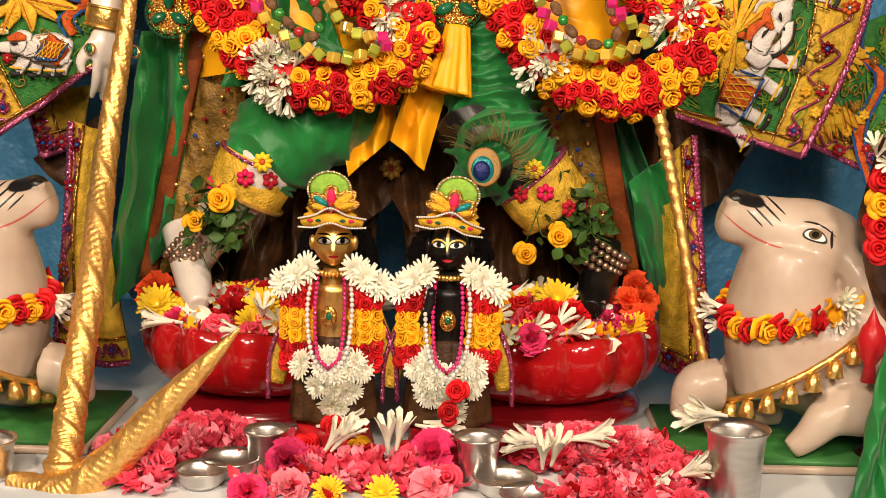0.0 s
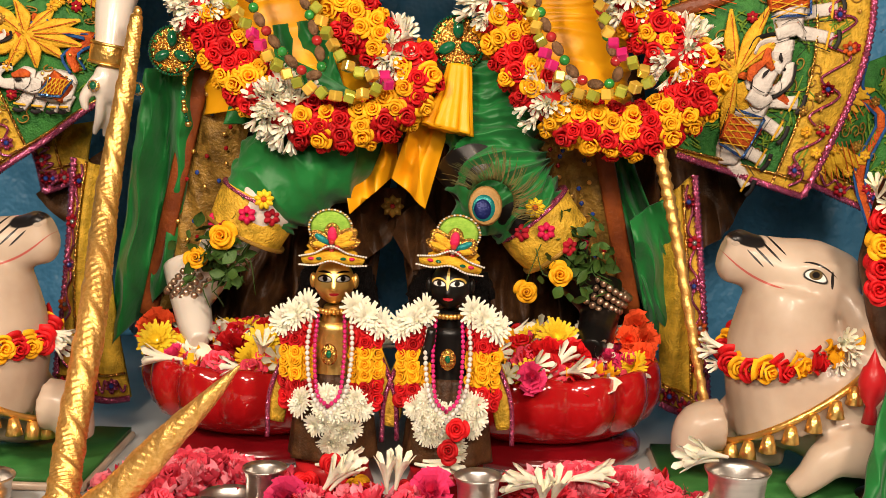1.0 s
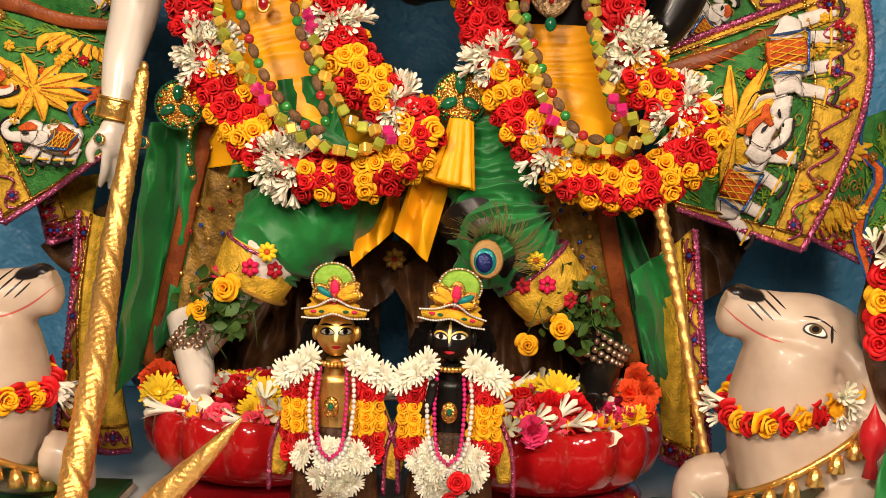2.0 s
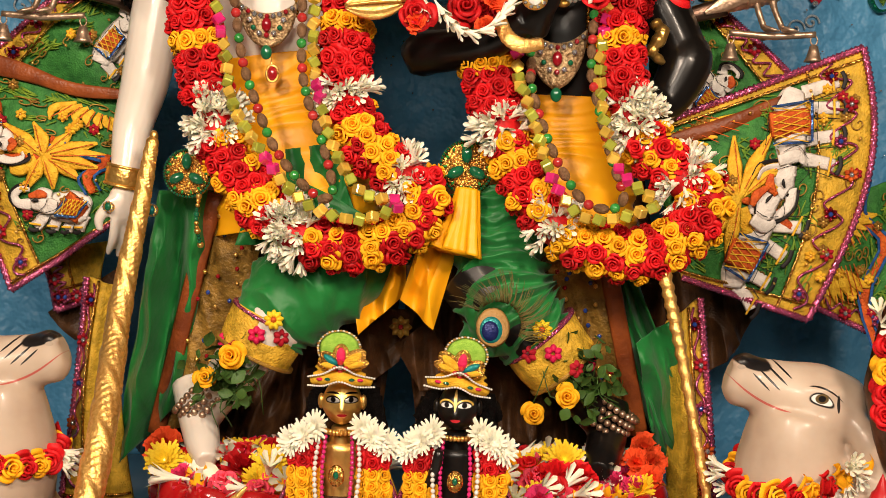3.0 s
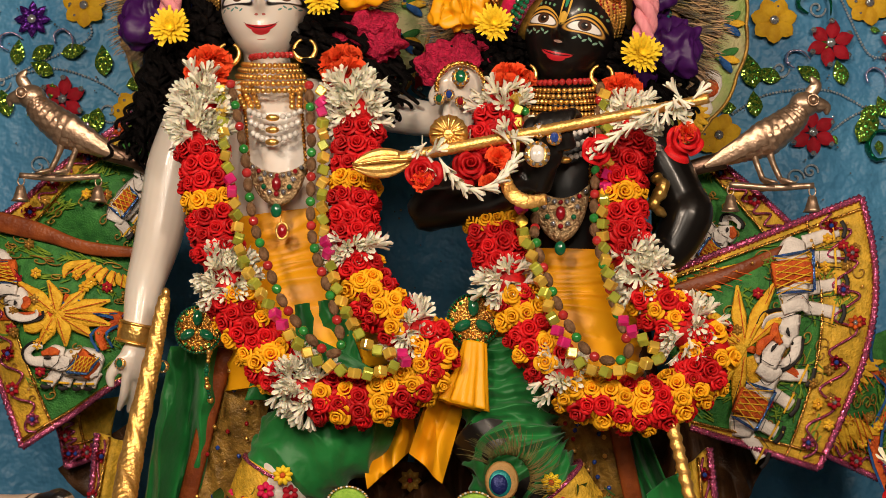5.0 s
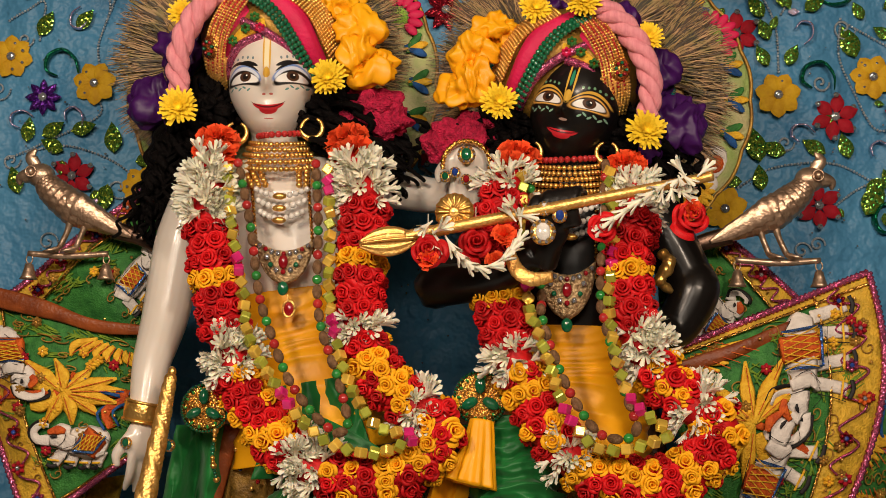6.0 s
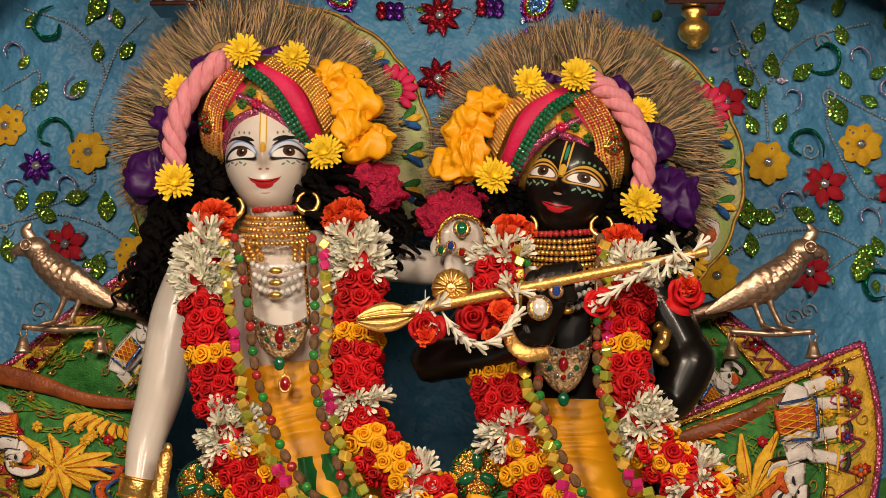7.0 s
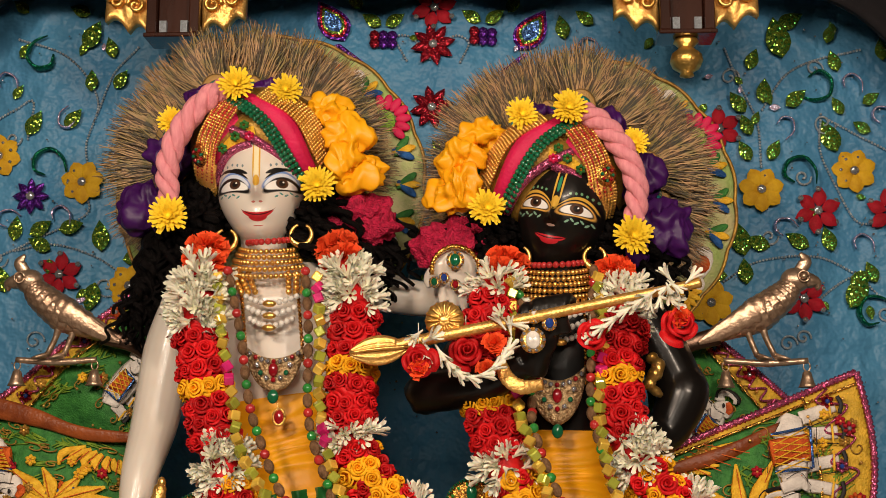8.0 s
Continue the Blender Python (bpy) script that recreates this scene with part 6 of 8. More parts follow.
panel("narrow yellow embroidered flap with magenta sequin edge", (0.290, 2.330, 0.602), (0.337, 2.330, 0.639), (0.376, 2.330, 0.271), (0.303, 2.330, 0.311), 0.0, "right bottom", 0.03, EMB_BORDER, 0.03, "embroidered_flap")
corner, _ = panel("small yellow embroidered skirt corner with magenta sequin edge", (-0.654, 2.450, 0.669), (-0.550, 2.450, 0.687), (-0.562, 2.450, 0.602), (-0.623, 2.450, 0.579), 0.0, "left bottom", 0.01, EMB_BORDER, 0.03, "embroidered_flap")
corner.parent = L1
del corner["category"], corner["group"]
lining = drape("dark_lining", "dark brown lining under the embroidered skirt", "cloth", (-0.648, 2.470, 0.572), (-0.540, 2.470, 0.644), (-0.538, 2.480, 0.530), (-0.609, 2.480, 0.528), BROWN_SHEER, 1, 0.006)
lining.parent = L1
del lining["category"]
lining = drape("dark_lining", "dark brown lining under the embroidered skirt", "cloth", (0.275, 2.470, 0.685), (0.460, 2.470, 0.629), (0.420, 2.480, 0.541), (0.345, 2.480, 0.487), BROWN_SHEER, 2, 0.01)

lining.parent = R1
del lining["category"]


# jewelled waist brooches
def brooch(p, r):
    ob = thing("jewelled_brooch", "round brooch of gold beads and dark green stones at the waist", "brooch", "waist brooches")
    ob.matrix_basis = facing(p, (0, -1, 0.08))
    part("plate", lathe([(0, 0.004), (r * 0.8, 0.003), (r, 0.0), (r, -0.004), (0, -0.004)], 40), GOLD_BEADS, ob)
    beads = [ball((r * 0.95 * math.cos(a), r * 0.95 * math.sin(a), 0.003), 0.0023, 6, 4) for a in np.linspace(0, 6.28, 48)[:-1]]
    tagged(part("rim_beads", join(*beads), JEM_G, ob, "ring of green glass beads"), kind="stuff")
    grains = [ball((q * math.cos(a), q * math.sin(a), 0.004), 0.0019, 5, 3) for q in np.linspace(0.2, 0.7, 5) * r for a in np.linspace(0, 6.28, max(6, int(6.28 * q / 0.0043)))[:-1]]
    tagged(part("granulation", join(*grains), GOLD, ob), kind="stuff")
    for k in range(3):
        a = math.pi / 2 + k * 2.094
        part("stone", moved(ball((0, 0, 0), (r * 0.21, r * 0.34, 0.006), 14, 8), Matrix.Rotation(a - math.pi / 2, 4, "Z") @ Matrix.Translation((0, r * 0.45, 0.011))), JEM_G, ob, "dark green oval stone")
    for k in range(14):
        a = 6.28 * k / 14
        part("chip", moved(ball((0, 0, 0), (0.0030, 0.002, 0.0015), 8, 5), Matrix.Rotation(a, 4, "Z") @ Matrix.Translation((r * 0.78, 0, 0.006))), BEAD_G, ob)
    return ob


for p, r, q in (((-0.377, 2.245, 0.795), 0.034, (-0.362, 2.260, 0.697)), ((0.003, 2.240, 0.814), 0.037, (0.022, 2.215, 0.720))):
    brooch(p, r)
    line = [(p[0] + 0.016, p[1] - 0.004, p[2] - r * 0.9), ((p[0] + q[0]) / 2 + 0.006, p[1] - 0.006, (p[2] - r + q[2]) / 2), q]
    ob = thing("bead_tassel", "hanging string of gold and green beads under the brooch", "tassel", "bead tassels")
    for i, c in enumerate(even(line, 0.0062)):
        part("bead", ball(c, 0.0033 if i % 4 else 0.0048, 8, 5), (GOLD, JEM_G)[(i // 3) % 2], ob)

# bangles and anklets
bang = thing("gold_bangle", "broad polished gold bangle on the white statue's wrist", "bangle")
p0, p1 = V3((-0.471, 2.280, 0.801)), V3((-0.476, 2.280, 0.775))
part("band", tube([p0, (p0 + p1) / 2, p1], [0.0265, 0.028, 0.0265], 36, 8, ripple=lambda f, a: 0.03 * math.sin(18 * a)), GOLD, bang)
for k in (p0, p1):
    part("rim", tube([k + (p1 - p0) * -0.06, k + (p1 - p0) * 0.06], [0.0285], 36, 3), GOLD, bang)
arm_b = thing("gold_bracelet", "broad gold bracelet on the black statue's forearm", "bracelet")
part("band", tube([(0.042, 2.165, 1.004), (0.052, 2.155, 0.981), (0.071, 2.155, 0.970), (0.098, 2.165, 0.974)], [0.008, 0.010, 0.010, 0.007], 16, 30, flat=0.35, ripple=lambda f, a: 0.05 * math.sin(f * 60)), GOLD_CARVED, arm_b)
armlet = tagged(part("gold_armlet", tube([(0.255, 2.300, 1.021), (0.265, 2.290, 1.004), (0.252, 2.290, 0.981), (0.269, 2.300, 0.965)], [0.008, 0.010, 0.009, 0.005], 10, 24, ripple=lambda f, a: 0.15 * math.sin(f * 30)), GOLD), "curled gold armlet on black statue", "armlet")
for lab, c, ax in (("white", (-0.357, 2.285, 0.482), (-0.75, 0, 0.66)), ("black", (0.203, 2.285, 0.479), (0.55, 0, 0.83))):
    ob = thing("ankle_bells", "anklet of many small bells on %s statue" % lab, "anklet")
    for row in range(4):
        for k in range(26):
            a = 6.28 * k / 26 + row * 0.12
            m = facing(V3(c) + V3(ax) * 0.011 * (row - 1.5), ax)
            part("bell", ball(m @ Vector((0.043 * math.cos(a), 0.043 * math.sin(a), 0)), 0.0052, 7, 5), SILVER_GOLD, ob)
    # sprigs of holy basil and yellow roses at the ankles
    sp = thing("leaf_sprig", "fresh green basil sprigs tied at the ankle of the %s statue" % lab, "leaves")
    cc = V3((-0.312, 2.215, 0.518)) if lab == "white" else V3((0.176, 2.215, 0.533))
    for k in range(95):
        q = cc + V3((rg.gauss(0, 0.021), rg.gauss(-0.01, 0.010), rg.gauss(0, 0.026)))
        d = Vector((rg.uniform(-1, 1), rg.uniform(-1, 0.1), rg.uniform(-0.8, 1)))
        at(new("leaf", LEAFLET), facing(q, d, rg.uniform(0.014, 0.026), rg.uniform(0, 6.28))).parent = sp
    for k in range(8):
        q = cc + V3((rg.gauss(0, 0.02), rg.gauss(-0.005, 0.008), rg.gauss(0, 0.02)))
        part("stem", tube([q, q + V3((rg.uniform(-0.03, 0.03), -0.005, rg.uniform(-0.03, 0.03))), q + V3((rg.uniform(-0.05, 0.05), 0, rg.uniform(-0.05, 0.05)))], [0.0012, 0.0006], 5, 8), LEAF, sp)
    for q, s in ((((-0.301, 2.185, 0.554), 0.040), ((-0.337, 2.200, 0.522), 0.034)) if lab == "white" else (((0.145, 2.190, 0.514), 0.036), ((0.103, 2.220, 0.484), 0.034))):
        flower("yellow_rose", ROSES["yellow"][1], q, (0, -1, 0.25), s, None, "single yellow rose tucked at the statue's ankle", "flower")



# hair, turbans, plumes and jewellery
def curls(label, roots, n, seed, rad=0.0056):
    """A wig of curled black locks falling from roots to ends."""
    r = random.Random(seed)
    ob = thing("curly_wig", label, "wig")
    for k in range(n):
        (a, b, c), w = r.choice(roots), 0.022
        a, b, c = (V3(q) + V3((r.gauss(0, w), r.gauss(0, 0.014), r.gauss(0, w * 0.7))) for q in (a, b, c))
        base = spline([a, b, c], 40)
        ph, turns, amp = r.uniform(0, 6.28), r.uniform(5, 8), r.uniform(0.004, 0.008)
        line = [base[i] + V3((amp * math.cos(ph + turns * 6.28 * i / 40), amp * math.sin(ph + turns * 6.28 * i / 40), 0)) for i in range(40)]
        part("lock", tube(line, [rad * 0.8, rad, rad * 0.9, rad * 0.4], 5, 64, ripple=lambda f, a: 0.25 * math.sin(5 * a + f * 40)), HAIR, ob)
    return ob


curls("long curly black wig on the white statue",
      [((-0.385, 2.340, 1.280), (-0.441, 2.335, 1.193), (-0.482, 2.360, 1.086)), ((-0.391, 2.330, 1.260), (-0.459, 2.340, 1.177), (-0.501, 2.370, 1.053)), ((-0.379, 2.320, 1.233), (-0.420, 2.320, 1.182), (-0.445, 2.330, 1.108)),
       ((-0.244, 2.340, 1.270), (-0.187, 2.335, 1.200), (-0.138, 2.360, 1.119)), ((-0.242, 2.330, 1.251), (-0.162, 2.340, 1.201), (-0.122, 2.360, 1.161)), ((-0.244, 2.320, 1.223), (-0.202, 2.320, 1.189), (-0.152, 2.330, 1.140))], 150, 3)
curls("curly black wig on the black statue",
      [((0.068, 2.340, 1.242), (0.014, 2.335, 1.208), (-0.037, 2.350, 1.185)), ((0.072, 2.330, 1.223), (0.031, 2.330, 1.190), (-0.003, 2.350, 1.151)), ((0.189, 2.340, 1.216), (0.246, 2.340, 1.182), (0.276, 2.360, 1.117)), ((0.188, 2.330, 1.197), (0.212, 2.330, 1.155), (0.263, 2.360, 1.084))], 110, 4)


class Dome:
    """The turban's round body; puts bands and ornaments on its front."""

    def __init__(self, c, r, tilt):
        self.c, self.r, self.m = V3(c), r, Matrix.Translation(Vector(c)) @ Matrix.Rotation(tilt, 4, "Y")
        self.inv = self.m.inverted()

    def on(self, p, lift=0.0):
        q = self.inv @ Vector((p[0], self.c[1], p[2]))
        s = max(0.02, 1 - (q.x / self.r[0]) ** 2 - (q.z / self.r[2]) ** 2)
        return V3(self.m @ Vector((q.x, -self.r[1] * math.sqrt(s) - lift, q.z)))

    def normal(self, p):
        q = self.inv @ Vector(tuple(self.on(p)))
        return self.m.to_3x3() @ Vector((q.x / self.r[0] ** 2, q.y / self.r[1] ** 2, q.z / self.r[2] ** 2)).normalized()


def band(ob, dome, pts, half, mat, name, label="", lift=0.002, rip=None, thick=0.004):
    line = spline([dome.on(p, lift) for p in pts], 40)
    line = [dome.on(q, lift) for q in line]
    w = np.interp(np.linspace(0, 1, 40), np.linspace(0, 1, len(half)), half)
    verts, faces = [], []
    for i in range(40):
        t = Vector(line[min(i + 1, 39)]) - Vector(line[max(i - 1, 0)])
        n = dome.normal(line[i])
        s = t.cross(n).normalized()
        for k in range(9):
            e = -1 + k / 4
            h = thick * (1 - e ** 4) + (rip(i, k) if rip else 0)
            verts.append(Vector(line[i]) + s * w[i] * e + n * h - n * 0.010 * abs(e) * w[i] / 0.03)
    faces = [(i * 9 + k, i * 9 + k + 1, (i + 1) * 9 + k + 1, (i + 1) * 9 + k) for i in range(39) for k in range(8)]
    return part(name, (verts, faces), mat, ob, label)


def bead_rows(ob, dome, pts, half, rows, r, mat, name, label):
    """Rows of beads side by side along a band."""
    line = even([dome.on(p, 0.016) for p in pts], r * 1.9)
    geos = []
    for i, p in enumerate(line):
        t = Vector(line[min(i + 1, len(line) - 1)]) - Vector(line[max(i - 1, 0)])
        n = dome.normal(p)
        s = t.cross(n).normalized()
        for k in range(rows):
            e = (k / (rows - 1) * 2 - 1) if rows > 1 else 0
            q = dome.on(Vector(p) + s * half * e, 0.016)
            geos.append(ball(q, r, 6, 4))
    tagged(part(name, join(*geos), mat, ob, label), kind="stuff")


def puff(name, label, p, r, mat, seed, parent=None):
    """A crumpled satin rosette."""
    def fn(u, v):
        a, ph = 2 * math.pi * u, math.pi * v
        d = Vector((math.sin(ph) * math.cos(a), math.sin(ph) * math.sin(a), math.cos(ph)))
        w = rough_noise(d + Vector((seed, 0, 0)), 1.0)
        rim = math.sqrt(d.x * d.x + d.z * d.z)
        pleat = abs(math.sin(2.5 * math.atan2(d.z, d.x) + seed + 2.5 * w + 1.5 * d.y))
        k = 0.96 + 0.55 * w + 0.16 * rim * (pleat - 0.5) - 0.42 * abs(rough_noise(Vector((d.x * 1.5, d.y, d.z * 0.8)) + Vector((0, seed, 0)), 1.5))
        return V3(p) + V3((d.x * r[0] * k, d.y * r[1] * k, d.z * r[2] * k))
    ob = part(name, sheet(fn, 90, 56), mat, parent)
    return tagged(ob, label) if parent else tagged(ob, label, "bow")


def plume(label, c, r0, r1, a0, a1, n, seed, y):
    """A fan of peacock feathers with tan and blue eyes."""
    r = random.Random(seed)
    ob = thing("peacock_plume", label, "plume")
    dark, light = [], []
    angles = np.linspace(a0, a1, n)
    for j, a in enumerate(angles):
        rr = (0.62 + 0.05 * (j % 2)) * r1
        ex, ez, yy = c[0] + rr * math.cos(a), c[2] + rr * math.sin(a), y - 0.012 * (j % 3)
        for k in range(460):
            b = a + r.gauss(0, 0.58)
            s0 = r.uniform(0.5, 1.0) * 0.042
            p0 = V3((ex + s0 * math.cos(b), yy + r.uniform(-0.004, 0.004), ez + s0 * math.sin(b)))
            ln = (r1 * r.uniform(0.93, 1.06) - rr) * (0.75 + 0.35 * abs(math.cos(b - a)))
            p2 = p0 + V3((ln * math.cos(b * 0.55 + a * 0.45), r.uniform(-0.012, 0.006), ln * math.sin(b * 0.55 + a * 0.45)))
            p1 = (p0 + p2) / 2 + V3((r.gauss(0, 0.005), -0.006, r.gauss(0, 0.005)))
            w = V3((-math.sin(b), 0, math.cos(b))) * r.uniform(0.0004, 0.0010)
            geo = [p0 - w, p0 + w, p1 + w, p1 - w, p2 + w * 0.4, p2 - w * 0.4], [(0, 1, 2, 3), (3, 2, 4, 5)]
            (dark if r.random() < 0.5 else light).append(geo)
        for rad, m, dy in ((0.031, FEATHER_TAN, 0.004), (0.025, FEATHER_TEAL, 0.008), (0.021, FEATHER_BLUE, 0.012)):
            part("feather_eye", moved(ball((0, 0, 0), (rad * 0.8, rad, 0.004), 20, 6), facing((ex - (0.03 - rad) * math.cos(a), yy - 0.006 - dy, ez - (0.03 - rad) * math.sin(a)), (0, -1, 0), 1, a - math.pi / 2)), m, ob)
    tagged(part("dark_barb_fringe", join(*dark), PLUME_DARK, ob, "dark brown feather barbs"), kind="stuff")
    tagged(part("light_barb_fringe", join(*light), PLUME_LIGHT, ob, "olive gold feather barbs"), kind="stuff")
    part("backing", sheet(lambda u, v: (c[0] + (r0 + (r1 * 0.93 - r0) * v) * math.cos(a0 - 0.1 + (a1 - a0 + 0.2) * u), y + 0.012, c[2] + (r0 + (r1 * 0.93 - r0) * v) * math.sin(a0 - 0.1 + (a1 - a0 + 0.2) * u)), 60, 8, 0.004), PEACOCK, ob, "layered feather backing")
    return ob


PLUME_DARK = mk("plume_dark", (0.10, 0.050, 0.020), 0.5, col2=(0.035, 0.030, 0.012), scale=50, bump=0)
PLUME_LIGHT = mk("plume_light", (0.46, 0.25, 0.10), 0.45, col2=(0.20, 0.15, 0.03), scale=50, bump=0)


HALO_CLOTH = mk("halo_cloth", (0.55, 0.50, 0.26), 0.6, col2=(0.34, 0.46, 0.14), scale=30, bump=0.7)


def halo(label, c, r, y, s, marks):
    """A stiff embroidered disc with a scalloped edge."""
    ob = thing("embroidered_halo", label, "halo")
    part("disc", sheet(lambda u, v: (c[0] + r * v * (1 + 0.018 * abs(math.sin(18 * math.pi * u))) * math.cos(2 * math.pi * u), y, c[2] + r * v * (1 + 0.018 * abs(math.sin(18 * math.pi * u))) * math.sin(2 * math.pi * u)), 180, 6, 0.006), HALO_CLOTH, ob)
    rim = [(c[0] + r * (1 + 0.018 * abs(math.sin(9 * a))) * math.cos(a), y - 0.003, c[2] + r * (1 + 0.018 * abs(math.sin(9 * a))) * math.sin(a)) for a in np.linspace(0, 6.283, 200)]
    part("cord", tube(rim, [0.0028], 6, 240, caps=False), GOLD_CLOTH, ob)
    for a, kind in marks:
        q = Vector((c[0] + 0.86 * r * math.cos(a), y - 0.004, c[2] + 0.86 * r * math.sin(a)))
        m = Matrix.Translation(q) @ Matrix.Rotation(-(a - math.pi / 2), 4, "Y")
        if kind == "fan":
            for k in range(7):
                b = -1.3 + 0.43 * k
                part("drop", moved(ball((0, 0, 0), (0.0075, 0.003, 0.013), 10, 6), m @ Matrix.Rotation(b, 4, "Y") @ Matrix.Translation((0, -0.003, 0.030))), MAG_CLOTH, ob, "pink drop motif")
            part("fan_base", moved(ball((0, 0, 0), (0.020, 0.003, 0.016), 12, 6), m), EMB_LIME, ob)
        if kind == "lotus":
            for k in range(9):
                b = -1.4 + 0.35 * k
                part("lotus_petal", moved(ball((0, 0, 0), (0.007, 0.0035, 0.024), 10, 6), m @ Matrix.Rotation(b, 4, "Y") @ Matrix.Translation((0, -0.002 - 0.001 * (k % 2), 0.012))), EMB_YEL, ob, "yellow lotus motif")
        if kind == "beast":
            for cx, cz, rx, rz in ((0, 0, 0.030, 0.020), (0.030, 0.010, 0.014, 0.015), (-0.020, -0.02, 0.007, 0.012), (0.012, -0.02, 0.007, 0.012), (0.045, 0.004, 0.005, 0.013)):
                part("motif", moved(ball((0, 0, 0), (rx, 0.004, rz), 12, 6), m @ Matrix.Translation((s * cx, -0.001, cz))), EMB_WHITE, ob, "white quilted motif")
            part("saddle_cloth", moved(ball((0, 0, 0), (0.015, 0.004, 0.014), 12, 6), m @ Matrix.Translation((0, -0.004, 0.003))), EMB_ORANGE, ob)
        if kind == "leaf":
            for k in (-1, 0, 1):
                part("leaf", moved(ball((0, 0, 0), (0.007, 0.003, 0.020), 10, 6), m @ Matrix.Rotation(0.7 * k, 4, "Y") @ Matrix.Translation((0, -0.002, 0.01))), (EMB_GREEN, EMB_YEL, EMB_BLUE)[k + 1], ob)
    return ob


PI = math.pi
ha, hb = (-0.320, 2.450, 1.302), (0.179, 2.450, 1.273)
halo("round embroidered halo with white and pink motifs behind white statue's turban", ha, 0.243, 2.45, 1, [(PI * k / 12, q) for k, q in zip(range(-3, 15), "leaf beast leaf leaf leaf fan leaf beast lotus beast leaf fan leaf leaf beast leaf lotus leaf".split())])
halo("round embroidered halo with white and pink motifs behind black statue's turban", hb, 0.230, 2.45, 1, [(PI * k / 12, q) for k, q in zip(range(-6, 15), "leaf beast leaf lotus beast leaf leaf leaf fan leaf beast leaf lotus beast leaf fan leaf leaf beast leaf lotus".split())])
plume("fan of brown peacock feathers round the white statue's turban", (-0.346, 2.420, 1.323), 0.05, 0.184, radians(-2), radians(205), 10, 5, 2.415)
plume("fan of brown peacock feathers round the black statue's turban", (0.147, 2.420, 1.284), 0.05, 0.184, radians(-28), radians(190), 11, 6, 2.415)


def turban(which, c, s, X):
    """s mirrors the folds; X(px, py) lays out the ornaments round the head."""
    dome = Dome(c, (0.112, 0.098, 0.098), radians(6 * s))
    ob = thing("turban", "%s statue's festive turban of magenta, gold and green beaded bands" % which, "turban")
    part("body", moved(ball((0, 0, 0), dome.r, 48, 30), dome.m), GOLD_CLOTH, ob)
    # front wrap: brocade with a pink glitter edge that parts over the brow
    band(ob, dome, [X(-100, 30), X(-55, -4), X(-10, -28), X(40, -48)], [0.022, 0.022, 0.020, 0.015], GOLD_CLOTH, "wrap", "gold brocade wrap", 0.004)
    band(ob, dome, [X(100, 78), X(55, 16), X(0, -22)], [0.020, 0.020, 0.016], GOLD_CLOTH, "wrap", "gold brocade wrap", 0.003)
    band(ob, dome, [X(-58, 20), X(-30, -6), X(0, -14)], [0.011, 0.016, 0.012], EMB_YEL, "wrap", "yellow embroidered wrap", 0.007)
    band(ob, dome, [X(-86, 72), X(-52, 26), X(-6, 8)], [0.0065], SEQ_MAG, "glitter_edge", "pink glitter edge", 0.010)
    band(ob, dome, [X(-44, -20), X(5, 4), X(52, 40), X(80, 84)], [0.0065], SEQ_MAG, "glitter_edge", "pink glitter edge", 0.013)
    for q in ((-18, -24), (-34, -4), (-58, 16), (-8, -4)):
        part("blossom", moved(disc_petals(6, 0.008, 0.002, 0.003, False), facing(dome.on(X(*q), 0.014), dome.normal(X(*q)))), (MAG_CLOTH, EMB_GREEN)[(q[0] // 2) % 2], ob)
    # diagonal bands
    band(ob, dome, [X(-70, -60), X(-60, -30), X(-90, 30)], [0.016, 0.020, 0.016], MAG_CLOTH, "sash_band", "magenta band", 0.006)
    band(ob, dome, [X(-24, -90), X(50, -42), X(102, 64)], [0.013, 0.016, 0.013], MAG_CLOTH, "sash_band", "magenta band", 0.012)
    bead_rows(ob, dome, [X(-47, -82), X(20, -28), X(84, 76)], 0.0065, 3, 0.0042, JEM_G, "green_beads", "dark green bead rope")
    bead_rows(ob, dome, [X(10, -100), X(82, -54), X(130, 34)], 0.019, 8, 0.0028, GOLD, "gold_beads", "wide band of gold beads")
    # jewelled side ornament
    bead_rows(ob, dome, [X(-48, -78), X(-72, -38), X(-94, 10), X(-104, 84)], 0.020, 9, 0.0024, GOLD, "jewel_beads", "red and gold jewelled side ornament")
    bead_rows(ob, dome, [X(-52, -70), X(-80, -22), X(-102, 60)], 0.015, 4, 0.0027, BEAD_R, "red_stones", "rows of small red stones")
    bead_rows(ob, dome, [X(-96, 30), X(-104, 60), X(-100, 98)], 0.022, 8, 0.0024, GOLD, "bead_fringe", "gold bead fringe")
    m = facing(dome.on(X(-106, 21), 0.014), dome.normal(X(-100, 21)))
    part("medallion", moved(lathe([(0, 0.006), (0.010, 0.005), (0.0165, 0.004), (0.0185, 0), (0.0185, -0.004)], 24), m), GOLD_BEADS, ob, "round gold medallion")
    for k in range(8):
        a = k * PI / 4
        part("stone", moved(ball((0.009 * math.cos(a), 0.009 * math.sin(a), 0.007), 0.0028, 8, 5), m), (JEM_G, JEM_R)[k % 2], ob)
    # plaited pink yarn
    path = spline([X(-48, -112), X(-95, -84), X(-140, -30), X(-165, 40), X(-160, 108)], 120)
    path = np.array([V3((q[0], 2.275 + 0.00 * i, q[2])) for i, q in enumerate(path)])
    for k in range(3):
        line = []
        for i in range(120):
            a = 2 * PI * (i / 120 * 2.6 + k / 3)
            t = path[min(i + 1, 119)] - path[max(i - 1, 0)]
            n2 = V3((-t[2], 0, t[0])) / (np.linalg.norm(t) + 1e-9)
            line.append(path[i] + n2 * 0.0085 * math.cos(a) + V3((0, 0.0085 * math.sin(a), 0)))
